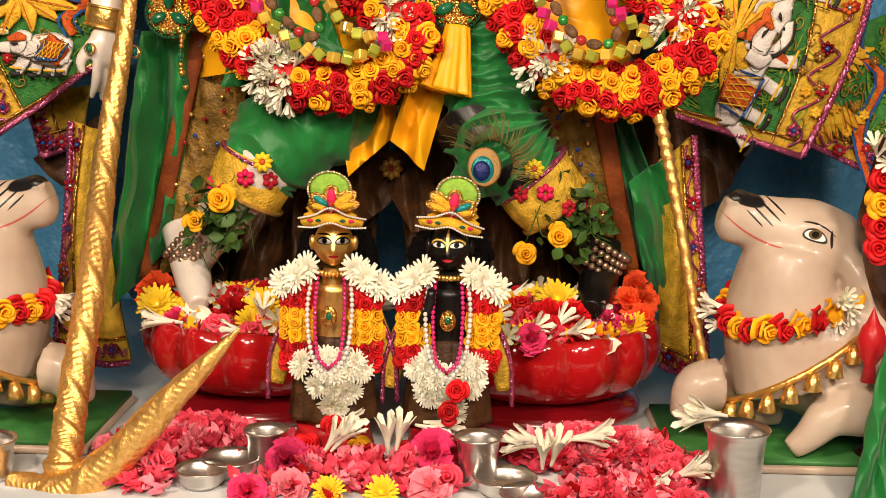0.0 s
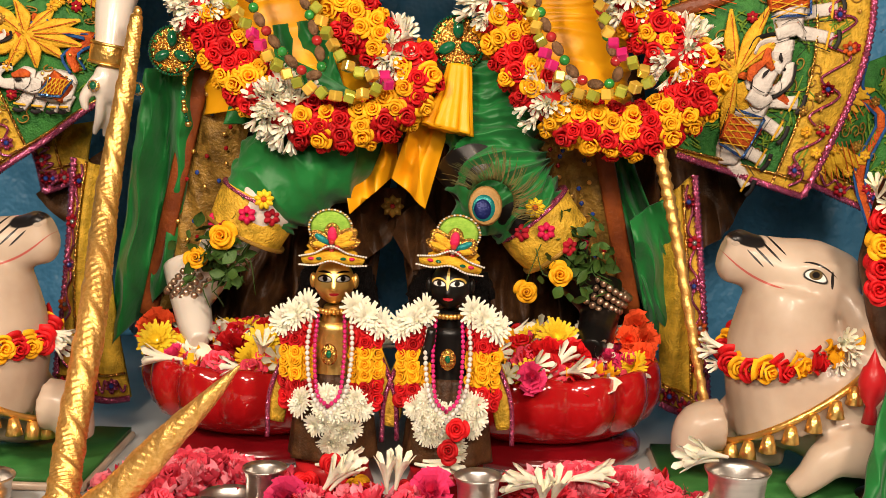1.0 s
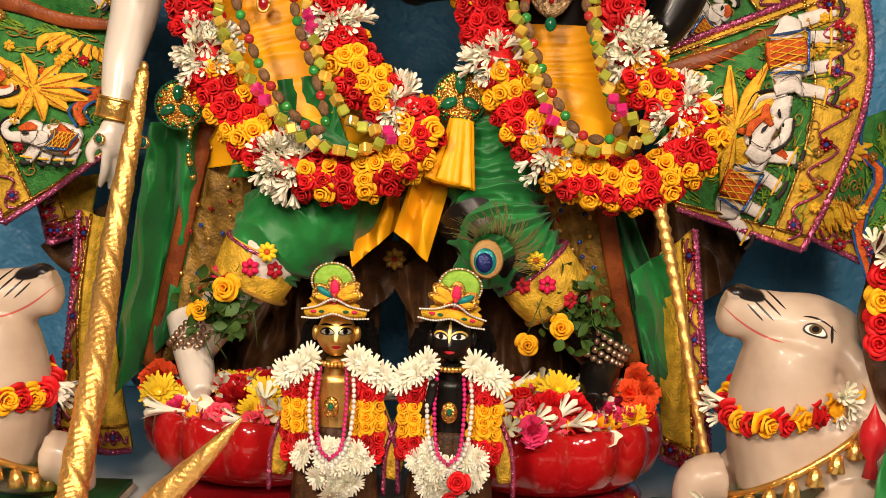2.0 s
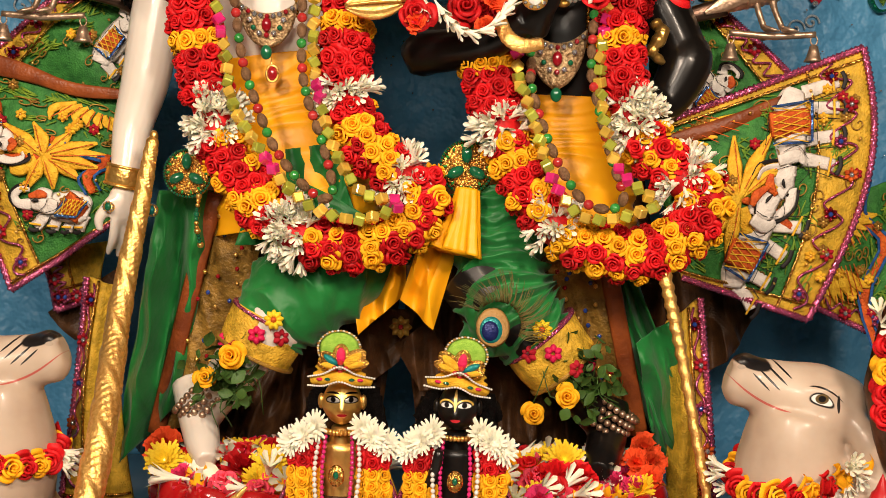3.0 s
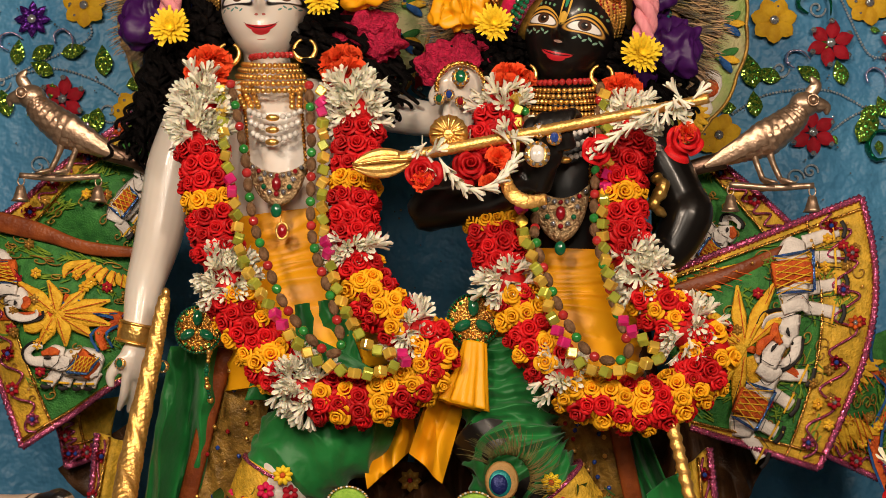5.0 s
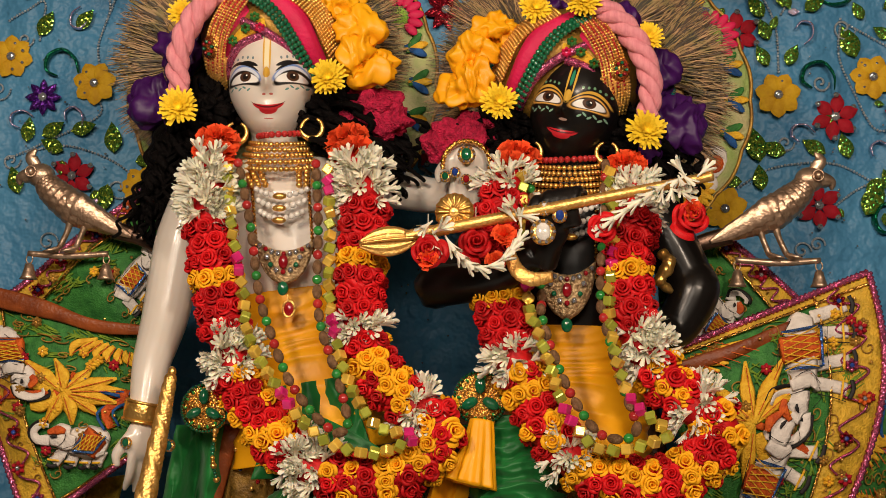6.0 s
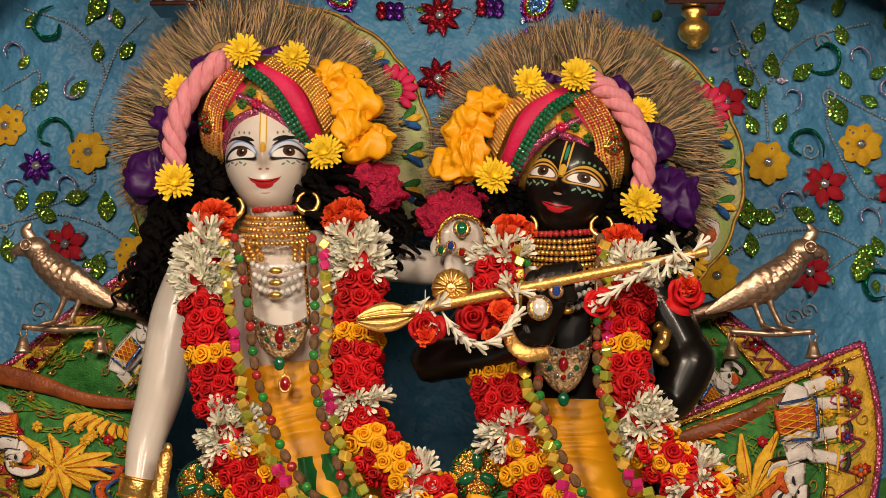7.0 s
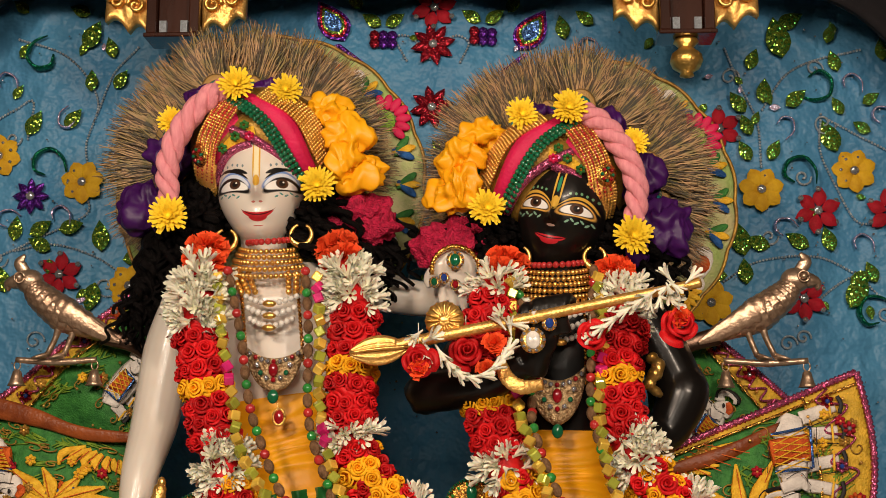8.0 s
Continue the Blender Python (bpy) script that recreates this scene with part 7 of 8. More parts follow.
        part("yarn_strand", tube(line, [0.0075, 0.0100, 0.0105, 0.0095, 0.008], 10, 120, ripple=lambda f, a: 0.05 * math.sin(9 * a + 60 * f)), PINK_YARN, ob, "thick plaited pink yarn")
    for k, (q, w, h, y) in enumerate(((( -118, -100), 34, 32, 2.33), ((-182, 8), 44, 50, 2.335), ((-220, 108), 58, 52, 2.325), ((-186, 138), 40, 50, 2.335), ((10, -116), 34, 26, 2.345), ((-150, -50), 34, 36, 2.34))):
        puff("purple_bow", "crumpled purple satin bow", X(*q)[:1] + (y,) + X(*q)[2:], (w * 0.00079, 0.026, h * 0.00079), PUR_SATIN, 3 + 7 * k + s, ob)
    for k, (q, w, h, y) in enumerate((((122, -74), 44, 32, 2.315), ((166, -26), 46, 40, 2.305), ((186, 50), 54, 40, 2.31), ((164, 28), 34, 46, 2.30))):
        puff("yellow_bow", "crumpled yellow satin bow", X(*q)[:1] + (y,) + X(*q)[2:], (w * 0.00079, 0.026, h * 0.00079), YEL_SATIN, 11 + 5 * k + s, ob)
    for k, (q, w, h, y) in enumerate((((185, 122), 58, 40, 2.325), ((222, 150), 44, 36, 2.33), ((160, 150), 44, 34, 2.335))):
        puff("net_bow", "magenta net ruffle", X(*q)[:1] + (y,) + X(*q)[2:], (w * 0.00079, 0.024, h * 0.00079), NET, 23 + 3 * k + s, ob)
    for q, z in (((-38, -104), 0.054), ((-154, 141), 0.060), ((116, 87), 0.056), ((49, -102), 0.05), ((-162, -44), 0.045)):
        p = X(*q)
        flower("chrysanthemum", MUM, (p[0], 2.258 if z > 0.05 else 2.285, p[2]), (0.1, -1, 0.1), z, ob)
    return ob


def lay(cx, cz, s, k):
    return lambda dx, dy: (cx + s * dx * k, 2.26, cz - dy * k)


turban("white", (-0.316, 2.362, 1.338), 1, lay(-0.310, 1.331, 1, 0.00079))
turban("black", (0.128, 2.362, 1.292), -1, lay(0.113, 1.294, -1, 0.00076))


# ear rings, chokers and chest ornaments
def ear_ring(p, r):
    ob = tagged(at(part("ear_ring", tube([(r * math.cos(a), 0, r * math.sin(a)) for a in np.linspace(1.9, 7.4, 20)], [0.002, 0.005, 0.002], 8, 40), GOLD), Matrix.Translation(p)), "gold crescent ear ring on statue", "ear ring", "ear rings")
    return ob


for p in ((-0.354, 2.285, 1.189), (-0.244, 2.285, 1.196), (0.178, 2.285, 1.161), (0.070, 2.285, 1.162)):
    ear_ring(p, 0.015)


def arc(a, b, drop, y, n=24, bow=0.02):
    """A hanging line from a to b."""
    a, b = V3(a), V3(b)
    return [a + (b - a) * t + V3((0, -bow * 4 * t * (1 - t), -drop * 4 * t * (1 - t))) for t in np.linspace(0, 1, n)]


def strand(ob, name, a, b, drop, r, mat, label="", step=1.95, bow=0.02):
    pts = even(arc(a, b, drop, 0, bow=bow), r * step)
    tagged(part(name, join(*[ball(p, r, 8, 6) for p in pts]), mat, ob, label), kind="stuff")


def pendant(ob, p, w, h, gemmat):
    part("pendant", moved(sheet(lambda u, v: (w * (u - 0.5) * 2 * math.sqrt(max(0.02, 1 - v ** 2)), -0.004 * math.cos(PI * (u - 0.5)), -h * v + 0.35 * h * (2 * u - 1) ** 2 * (1 - v)), 20, 12, 0.004), Matrix.Translation(p)), FILIGREE, ob, "filigree gold pendant")
    for k in range(9):
        u = k / 8
        part("pendant_stone", ball(V3(p) + V3((w * 0.85 * (2 * u - 1), -0.006, 0.25 * h * (2 * u - 1) ** 2 - 0.1 * h)), 0.0036, 8, 5), (JEM_C, JEM_R, JEM_C)[k % 3], ob)
    part("centre_stone", ball(V3(p) + V3((0, -0.008, -h * 0.35)), (0.007, 0.005, 0.010), 12, 8), gemmat, ob)
    part("drop_stone", ball(V3(p) + V3((0, -0.006, -h * 1.15)), (0.008, 0.005, 0.010), 12, 8), JEM_G, ob)
    for k in range(7):
        a = PI * (1.1 + 0.8 * k / 6)
        part("pendant_stone", ball(V3(p) + V3((w * 0.6 * math.cos(a), -0.007, h * 0.65 * math.sin(a))), 0.004, 8, 5), (JEM_C, JEM_G, JEM_C, JEM_R)[k % 4], ob)


for lab, x0, dy in (("white", 474, 0), ("black", 988, 25)):
    ob = thing("jewelled_necklace", "layered gold choker, pearls and filigree pendants on %s statue" % lab, "necklace")
    if lab == "white":
        rows = [((-0.336, 2.300, 1.177), (-0.257, 2.300, 1.176)), ((-0.340, 2.300, 1.169), (-0.252, 2.300, 1.168)), ((-0.344, 2.300, 1.160), (-0.247, 2.300, 1.160)), ((-0.346, 2.300, 1.151), (-0.243, 2.300, 1.151)), ((-0.347, 2.300, 1.141), (-0.240, 2.300, 1.141))]
        c1, c2 = ((-0.332, 2.285, 1.139), (-0.250, 2.285, 1.139)), [(-0.281, 2.262, 1.075), (-0.272, 2.250, 1.002)]
    else:
        rows = [((0.075, 2.300, 1.143), (0.173, 2.300, 1.145)), ((0.073, 2.300, 1.135), (0.175, 2.300, 1.136)), ((0.071, 2.300, 1.127), (0.176, 2.300, 1.128)), ((0.069, 2.300, 1.118), (0.178, 2.300, 1.119)), ((0.068, 2.300, 1.109), (0.179, 2.300, 1.110))]
        c1, c2 = ((0.083, 2.285, 1.105), (0.163, 2.285, 1.104)), [(0.125, 2.255, 1.053), (0.120, 2.250, 0.971)]
    for k, (a, b) in enumerate(rows):
        strand(ob, "choker_row", a, b, 0.010, 0.0040, (GOLD, BRASS, GOLD)[k % 3], "row of gold choker beads", bow=0.045)
    strand(ob, "collar", (-0.323, 2.295, 1.186) if lab == "white" else (0.083, 2.295, 1.151), (-0.261, 2.295, 1.190) if lab == "white" else (0.168, 2.295, 1.155), 0.007, 0.0050, BEAD_R, "red glass bead collar", bow=0.04)
    for s in (0, 1):
        for k in range(3):
            a = V3(c1[s]) + V3((0.012 * (k - 1), 0, 0))
            strand(ob, "gold_chain", a, V3(c2[0]) + V3(((-0.034, 0.034)[s] + 0.010 * (k - 1), 0.0, 0.035)), 0.0, 0.0046, GOLD, "broad gold chain", bow=0.0)
    for k in range(3):
        strand(ob, "pearl_row", V3(c2[0]) + V3((-0.036 + 0.003 * k, -0.003, 0.028 - 0.016 * k)), V3(c2[0]) + V3((0.036 - 0.003 * k, -0.003, 0.028 - 0.016 * k)), 0.010, 0.0044, PEARL, "row of white pearls", bow=0.008)
        part("spacer", ball(V3(c2[0]) + V3((0, -0.018, 0.016 - 0.017 * k)), (0.010, 0.005, 0.005), 12, 6), GOLD, ob)
    strand(ob, "pendant_chain", c1[0], V3(c2[1]) + V3((-0.04, -0.002, 0.01)), 0.0, 0.003, GOLD_BEADS, bow=0.0)
    strand(ob, "pendant_chain", c1[1], V3(c2[1]) + V3((0.04, -0.002, 0.01)), 0.0, 0.003, GOLD_BEADS, bow=0.0)
    pendant(ob, V3(c2[1]) + V3((0, -0.006, 0.012)), 0.040, 0.046 if lab == "white" else 0.060, JEM_R)
    if lab == "white":
        part("tear_drop", ball((-0.264, 2.245, 0.933), (0.007, 0.005, 0.010), 12, 8), JEM_R, ob)
        part("tear_chain", tube([(-0.268, 2.245, 0.959), (-0.264, 2.245, 0.936)], [0.0012], 5, 4), GOLD, ob)
        part("tear_rim", tube([V3((-0.264, 2.243, 0.933)) + V3((0.008 * math.cos(a), 0, 0.011 * math.sin(a))) for a in np.linspace(0, 6.283, 20)], [0.0018], 6, 30), GOLD, ob)



# flute with flower hangings
fl = thing("gilded_flute", "gilded engraved flute held across by the black statue", "flute")
f0, f1_ = V3((-0.095, 2.150, 1.024)), V3((0.306, 2.150, 1.106))
part("pipe", tube([f0, (f0 + f1_) / 2, f1_], [0.0085, 0.0075, 0.0065], 14, 120, ripple=lambda f, a: 0.05 * math.sin(f * 300)), GOLD_CARVED, fl)
leafm = Matrix.Translation((-0.118, 2.150, 1.018)) @ Matrix.Rotation(radians(-6), 4, "Y")
part("leaf_end", moved(sheet(lambda u, v: (-0.038 + 0.08 * u, -0.006 * (1 - (2 * v - 1) ** 2) - 0.0015 * math.sin(v * 30), 0.020 * (2 * v - 1) * math.sin(PI * min(1, u * 0.95 + 0.04)) ** 0.8), 24, 14, 0.005), leafm), GOLD_CARVED, fl, "leaf-shaped gold end plate")
part("leaf_rib", moved(tube([(-0.036, -0.008, 0), (0, -0.010, 0.001), (0.04, -0.008, 0)], [0.0018, 0.003], 8, 12), leafm), GOLD, fl)
ros = facing((-0.031, 2.155, 1.057), (0, -1, 0))
part("rosette", moved(lathe([(0, 0.007), (0.006, 0.006), (0.024, 0.003), (0.026, 0.0), (0.024, -0.003)], 48, wave=lambda j, a: (1 + 0.03 * math.cos(16 * a) * (j > 1), 0.0012 * math.cos(16 * a) * (j == 2))), ros), GOLD, fl, "fluted round gold rosette")
for k in range(16):
    a = k * PI / 8
    part("rosette_rib", moved(tube([(0.006 * math.cos(a), 0.006 * math.sin(a), 0.008), (0.024 * math.cos(a), 0.024 * math.sin(a), 0.005)], [0.0012, 0.0022], 6, 4), ros), GOLD, fl)
for a, b, dr in (((-0.042, 2.135, 1.024), (0.053, 2.135, 1.017), 0.040), ((0.245, 2.135, 1.094), (0.164, 2.145, 1.039), 0.0)):
    hg = thing("tuberose_string", "short string of white tuberose buds tied to the flute", "garland", "flute garlands")
    pts = even(arc(a, b, dr, 0), 0.017)
    for i in range(len(pts) - 1):
        flower("bud", BUD, pts[i], Vector(pts[i + 1]) - Vector(pts[i]), 0.034, hg)
for p, k in (((-0.068, 2.135, 1.032), 4), ((0.057, 2.135, 1.046), 4), ((0.248, 2.135, 1.097), 5), ((0.278, 2.135, 1.105), 3)):
    kn = thing("tuberose_knot", "knot of white tuberose buds on the flute", "flowers", "flute garlands")
    spray(kn, p, (rg.uniform(-0.4, 0.4), -0.5, rg.uniform(-1, 1)), k, 0.034, 0.9)
for p, z in (((-0.064, 2.130, 1.002), 0.050), ((0.275, 2.140, 1.048), 0.054), ((0.161, 2.160, 1.037), 0.045), ((-0.003, 2.160, 1.015), 0.05)):
    flower("red_rose", ROSES["red"][1], p, (0.1, -1, 0.2), z, None, "large red rose hanging from the flute by thread", "flower")
    part("thread", tube([V3(p), V3(p) + V3((0, 0, 0.05))], [0.0006], 4, 3), WHT, bpy.data.objects["tuberose_knot"])
for p, z in (((-0.063, 2.120, 0.990), 0.03), ((0.274, 2.130, 1.058), 0.03), ((0.035, 2.150, 1.025), 0.036), ((0.024, 2.150, 0.992), 0.03)):
    flower("orange_flower", TUFT_O, p, (0, -1, 0.3), z, None, "small orange carnation at the flute", "flower")

# jewelled pieces on the raised palm and the fingers
def ring_jewel(p, r, mat, cat="ring", lab="small jewelled ring with a coloured stone"):
    ob = tagged(at(part("jewelled_ring", lathe([(0, 0.003), (r * 0.6, 0.003), (r, 0.001), (r, -0.003)], 16), GOLD), facing(p, (0, -1, 0.1))), lab, cat, "rings")
    part("stone", ball((0, 0, 0.003), (r * 0.6, r * 0.75, 0.004), 10, 6), mat, ob)
    for k in range(10):
        part("chip", ball((r * 0.85 * math.cos(k * 0.628), r * 0.85 * math.sin(k * 0.628), 0.003), r * 0.16, 6, 4), JEM_C, ob)


for p, r, m in (((-0.021, 2.275, 1.156), 0.013, JEM_G), ((-0.037, 2.278, 1.131), 0.008, JEM_B), ((-0.021, 2.278, 1.121), 0.008, JEM_R), ((-0.002, 2.278, 1.118), 0.008, FEATHER_TEAL), ((-0.051, 2.278, 1.125), 0.008, JEM_G),
                ((0.085, 2.140, 1.030), 0.017, PEARL), ((0.068, 2.150, 1.056), 0.010, JEM_C), ((0.087, 2.150, 1.062), 0.010, PEARL), ((0.107, 2.150, 1.053), 0.010, JEM_B), ((-0.428, 2.250, 0.743), 0.009, FEATHER_TEAL), ((-0.488, 2.250, 0.746), 0.008, JEM_G)):
    ring_jewel(p, r, m)
edge = [V3((-0.021, 2.282, 1.143)) + V3((0.034 * math.cos(a), 0, 0.034 * math.sin(a))) for a in np.linspace(-0.2, PI + 0.2, 30)]
tagged(part("palm_trim", tube(edge, [0.0035], 8, 60, ripple=lambda f, a: 0.3 * math.sin(f * 120)), GOLD_BEADS), "gold bead trim round the raised palm", "trim")


# metal birds on little swings with bells
def bird(p, s):
    ob = thing("metal_bird", "bronze coloured metal bird with crest standing on a bar", "bird ornament", "metal birds")
    ob.matrix_basis = Matrix.Translation(p)
    X = lambda x, z, y=0.0: (s * x * (0.92 if abs(x) < 0.1 and z > 0.03 else 1.0), y * 0.9, z * (0.76 if z > 0 else 1.0))
    body = [X(0.085, 0.045), X(0.05, 0.068), X(0.01, 0.092), X(-0.03, 0.128), X(-0.045, 0.150)]
    scales = lambda f, a: 0.07 * ((f * 15) % 1.0) * abs(math.cos(7 * a + (int(f * 15) % 2) * PI / 2))
    part("body", tube(body, [0.008, 0.018, 0.027, 0.022, 0.017], 56, 120, ripple=scales), BIRD_SCALE, ob, "scaled metal body")
    part("head", join(ball(X(-0.052, 0.160), (0.022, 0.018, 0.019), 20, 14), tube([X(-0.066, 0.162), X(-0.086, 0.154), X(-0.088, 0.140)], [0.014, 0.009, 0.002], 12, 10)), SILVER_GOLD, ob)
    part("crest", tube([X(-0.060, 0.178), X(-0.070, 0.198), X(-0.062, 0.215)], [0.009, 0.010, 0.002], 10, 12, flat=0.5), SILVER_GOLD, ob)
    part("eye", ball(X(-0.062, 0.165, -0.020), 0.0055, 10, 8), SILVER_GOLD, ob)
    part("eye_ring", tube([V3(X(-0.062, 0.165, -0.021)) + V3((0.008 * math.cos(a), 0, 0.008 * math.sin(a))) for a in np.linspace(0, 6.283, 16)], [0.0015], 6, 20), SILVER_GOLD, ob)
    for y in (-1, 1):
        part("wing", tube([X(-0.022, 0.128, y * 0.016), X(0.02, 0.095, y * 0.025), X(0.075, 0.056, y * 0.016), X(0.10, 0.035, y * 0.010)], [0.010, 0.017, 0.012, 0.003], 28, 60, flat=0.35, ripple=lambda f, a: 0.08 * math.sin(f * 60) * (f < 0.55) + 0.06 * math.sin(8 * a) * (f >= 0.55)), BIRD_SCALE, ob, "feathered metal wing")
    part("tail", tube([X(0.075, 0.050), X(0.12, 0.030), X(0.15, 0.0), X(0.175, -0.030)], [0.014, 0.012, 0.010, 0.003], 12, 16, flat=0.5), BIRD_DARK, ob, "dark metal tail")
    for x in (-0.004, 0.022):
        part("leg", tube([X(x + 0.01, 0.075, -0.008), X(x + 0.004, 0.045, -0.008), X(x - 0.008, 0.010, -0.008)], [0.0075, 0.0045, 0.0045], 10, 10), SILVER_GOLD, ob)
        for k in (-1, 0, 1):
            part("toe", tube([X(x - 0.008, 0.011, -0.008), X(x - 0.014 + 0.004 * k, 0.006, -0.014 + 0.006 * k), X(x - 0.022 + 0.006 * k, 0.003, -0.014 + 0.006 * k)], [0.004, 0.003, 0.0015], 6, 6), SILVER_GOLD, ob)
    part("perch_bar", tube([X(-0.062, 0.001), X(0.0, -0.003), X(0.062, 0.001)], [0.0045, 0.0055, 0.0045], 12, 16), SILVER_GOLD, ob, "short metal bar")
    for x in (-0.06, 0.06):
        part("hook", tube([V3(X(x, -0.008)) + V3((0.005 * math.cos(a), 0, 0.007 * math.sin(a))) for a in np.linspace(0, 6.283, 14)], [0.0012], 6, 20), SILVER_GOLD, ob)
        b = part("bell", moved(lathe([(0.002, 0.0), (0.006, -0.002), (0.008, -0.010), (0.011, -0.020), (0.014, -0.025), (0.012, -0.025), (0.0, -0.012)], 20), Matrix.Translation(X(x, -0.014))), SILVER_GOLD, ob, "small metal bell")
    part("hanger", tube([X(0.0, -0.002, 0.006), X(0.01, 0.0, 0.20), X(0.015, 0.02, 0.36)], [0.003], 8, 10), SILVER_GOLD, ob, "rod fixed to the wall behind")
    return ob


BIRD_SCALE = mk("bird_scales", (0.62, 0.43, 0.30), 0.36, 0.85, col2=(0.42, 0.27, 0.18), scale=90, bump=0.25, fine=3)
BIRD_DARK = mk("bird_dark", (0.18, 0.11, 0.08), 0.35, 1.0, scale=60)
bird((-0.635, 2.400, 1.023), 1)
bird((0.438, 2.400, 1.020), -1)


# the two small dressed figures in front
def figurine(c, stone, lab, s):
    before = set(bpy.data.objects)
    face = face_stone("figurine_face_" + lab, stone, ((0, 0, 0.232), (0, 0, radians(6 * s))), 0.027, 0.029,
                      [q for e in (-0.45, 0.45) for q in (((0.75, 0.5, 0.1), e, 0.30, 0.42, 0.16, -0.4, 0), (INK, e, 0.22, 0.38, 0.17, -0.4, 0), (EYE, e, 0.20, 0.32, 0.11, -0.3, 0), (INK, e, 0.21, 0.13, 0.12, 0, 0), (INK, e, 0.50, 0.36, 0.045, -0.5, 0))] +
                      [(LIP, 0, -0.48, 0.26, 0.07, 0.3, 0), ((0.85, 0.60, 0.20), 0, 0.40, 0.08, 0.45, 0, 0)])
    g = join(moved(head_geo(0.027, 0.028, 0.029, 40, 40), Matrix.LocRotScale((0, 0, 0.232), Euler((0, radians(4 * s), radians(6 * s))), None)), tube([(0, 0, 0.20), (0, 0.004, 0.17)], [0.014, 0.020], 12, 6),
             tube([(0, 0.006, 0.18), (0, 0.006, 0.13), (0, 0.004, 0.07), (0, 0.002, 0.0)], [0.036, 0.036, 0.042, 0.046], 18, 16, flat=0.65),
             ball((-0.029, 0.0, 0.232), (0.005, 0.006, 0.010), 8, 6), ball((0.029, 0.0, 0.232), (0.005, 0.006, 0.010), 8, 6),
             tube([(-0.036, 0.004, 0.165), (-0.050, -0.01, 0.13), (-0.030, -0.035, 0.150), (-0.022, -0.045, 0.185)] if lab == "black" else [(-0.036, 0.004, 0.165), (-0.055, -0.01, 0.13), (-0.05, -0.03, 0.10)], [0.012, 0.011, 0.009, 0.006], 10, 14),
             tube([(0.036, 0.004, 0.165), (0.055, -0.01, 0.13), (0.05, -0.03, 0.10)], [0.012, 0.011, 0.008], 10, 14))
    st_ = tagged(at(new("figurine", mesh("figurine", g, face)), Matrix.Translation(c)), "small dressed %s temple figurine with painted face" % lab, "figurine", "small figurines")
    bs = tagged(at(part("figurine_stand", join(lathe([(0, -0.046), (0.055, -0.046), (0.058, -0.030), (0.050, -0.008), (0.052, 0.0), (0, 0.0)], 32)), RED_PAINT), Matrix.Translation(c)), "round red painted stand under the figurine", "stand", "figurine stands")
    cr = thing("beaded_crown", "beaded crown with lime, yellow and pink embroidery on figurine", "crown", "figurine crowns")
    cr.matrix_basis = Matrix.Translation((c[0], c[1], c[2] + 0.262)) @ Matrix.Rotation(radians(9 * -s * (lab == "black")), 4, "Y") @ Matrix.Diagonal((0.80, 1, 0.54, 1))
    part("plate", sheet(lambda u, v: (-0.004 * s + (0.046 - 0.018 * v) * (2 * u - 1) * (1 + 0.10 * math.cos(9 * PI * v)), -0.016 - 0.004 * math.sin(PI * u), -0.004 + 0.075 * v), 16, 16, 0.004), EMB_YEL, cr, "gold embroidered crown plate")
    part("arch", moved(lathe([(0, 0.004), (0.024, 0.003), (0.030, 0.0), (0.030, -0.005), (0, -0.005)], 40), Matrix.LocRotScale((-0.004 * s, -0.020, 0.074), Euler((PI / 2, 0, 0)), (1.12, 1.30, 1))), EMB_LIME, cr, "lime green arch")
    for k, a in enumerate(np.linspace(-0.7, PI + 0.7, 34)):
        part("pearl", ball((-0.004 * s + 0.036 * math.cos(a), -0.023, 0.074 + 0.041 * math.sin(a)), 0.0026, 6, 4), (GOLD, PEARL)[k % 2], cr)
    for a0, ln, m, wd in ((0.0, 0.050, MAG_CLOTH, 0.011), (0.75 * s, 0.052, EMB_YEL, 0.013), (-0.75 * s, 0.044, FEATHER_TEAL, 0.010), (1.25 * s, 0.044, EMB_YEL, 0.010), (-1.3 * s, 0.036, EMB_YEL, 0.010)):
        place = Matrix.Translation((0.0, -0.027, 0.030)) @ Matrix.Rotation(a0, 4, "Y")
        part("petal_edge", moved(ball((0, 0, 0), (wd + 0.004, 0.003, ln * 0.5 + 0.004), 16, 8), place @ Matrix.Translation((0, 0.001, ln * 0.55))), GOLD_BEADS, cr, "gold corded petal edge")
        part("petal", moved(ball((0, 0, 0), (wd * 0.72, 0.0035, ln * 0.40), 16, 8), place @ Matrix.Translation((0, -0.002, ln * 0.55))), m, cr)
    for dx, dz, m in ((0.009, 0.030, BEAD_R), (-0.009, 0.030, BEAD_R), (0.0, 0.043, BEAD_R), (0.0, 0.022, BEAD_R), (0.0, 0.032, JEM_C)):
        part("jewel", ball((s * dx, -0.033, dz), (0.0055, 0.004, 0.0065), 10, 6), m, cr)
    part("brim", tube([(-0.050, -0.014, -0.004), (-0.028, -0.028, 0.002), (0.0, -0.034, 0.010), (0.028, -0.028, 0.002), (0.050, -0.014, -0.004)], [0.010, 0.012, 0.013, 0.012, 0.010], 14, 30, flat=0.6), EMB_YEL, cr, "gold embroidered brim")
    for row in (0, 1):
        tagged(part("brim_edging", join(*[ball(p, 0.0026, 6, 4) for p in even([(-0.056, -0.020, -0.014 + 0.020 * row), (-0.028, -0.036, -0.010 + 0.028 * row), (0.0, -0.042, 0.002 + 0.034 * row), (0.028, -0.036, -0.010 + 0.028 * row), (0.056, -0.020, -0.014 + 0.020 * row)], 0.005)]), PEARL, cr), kind="stuff")
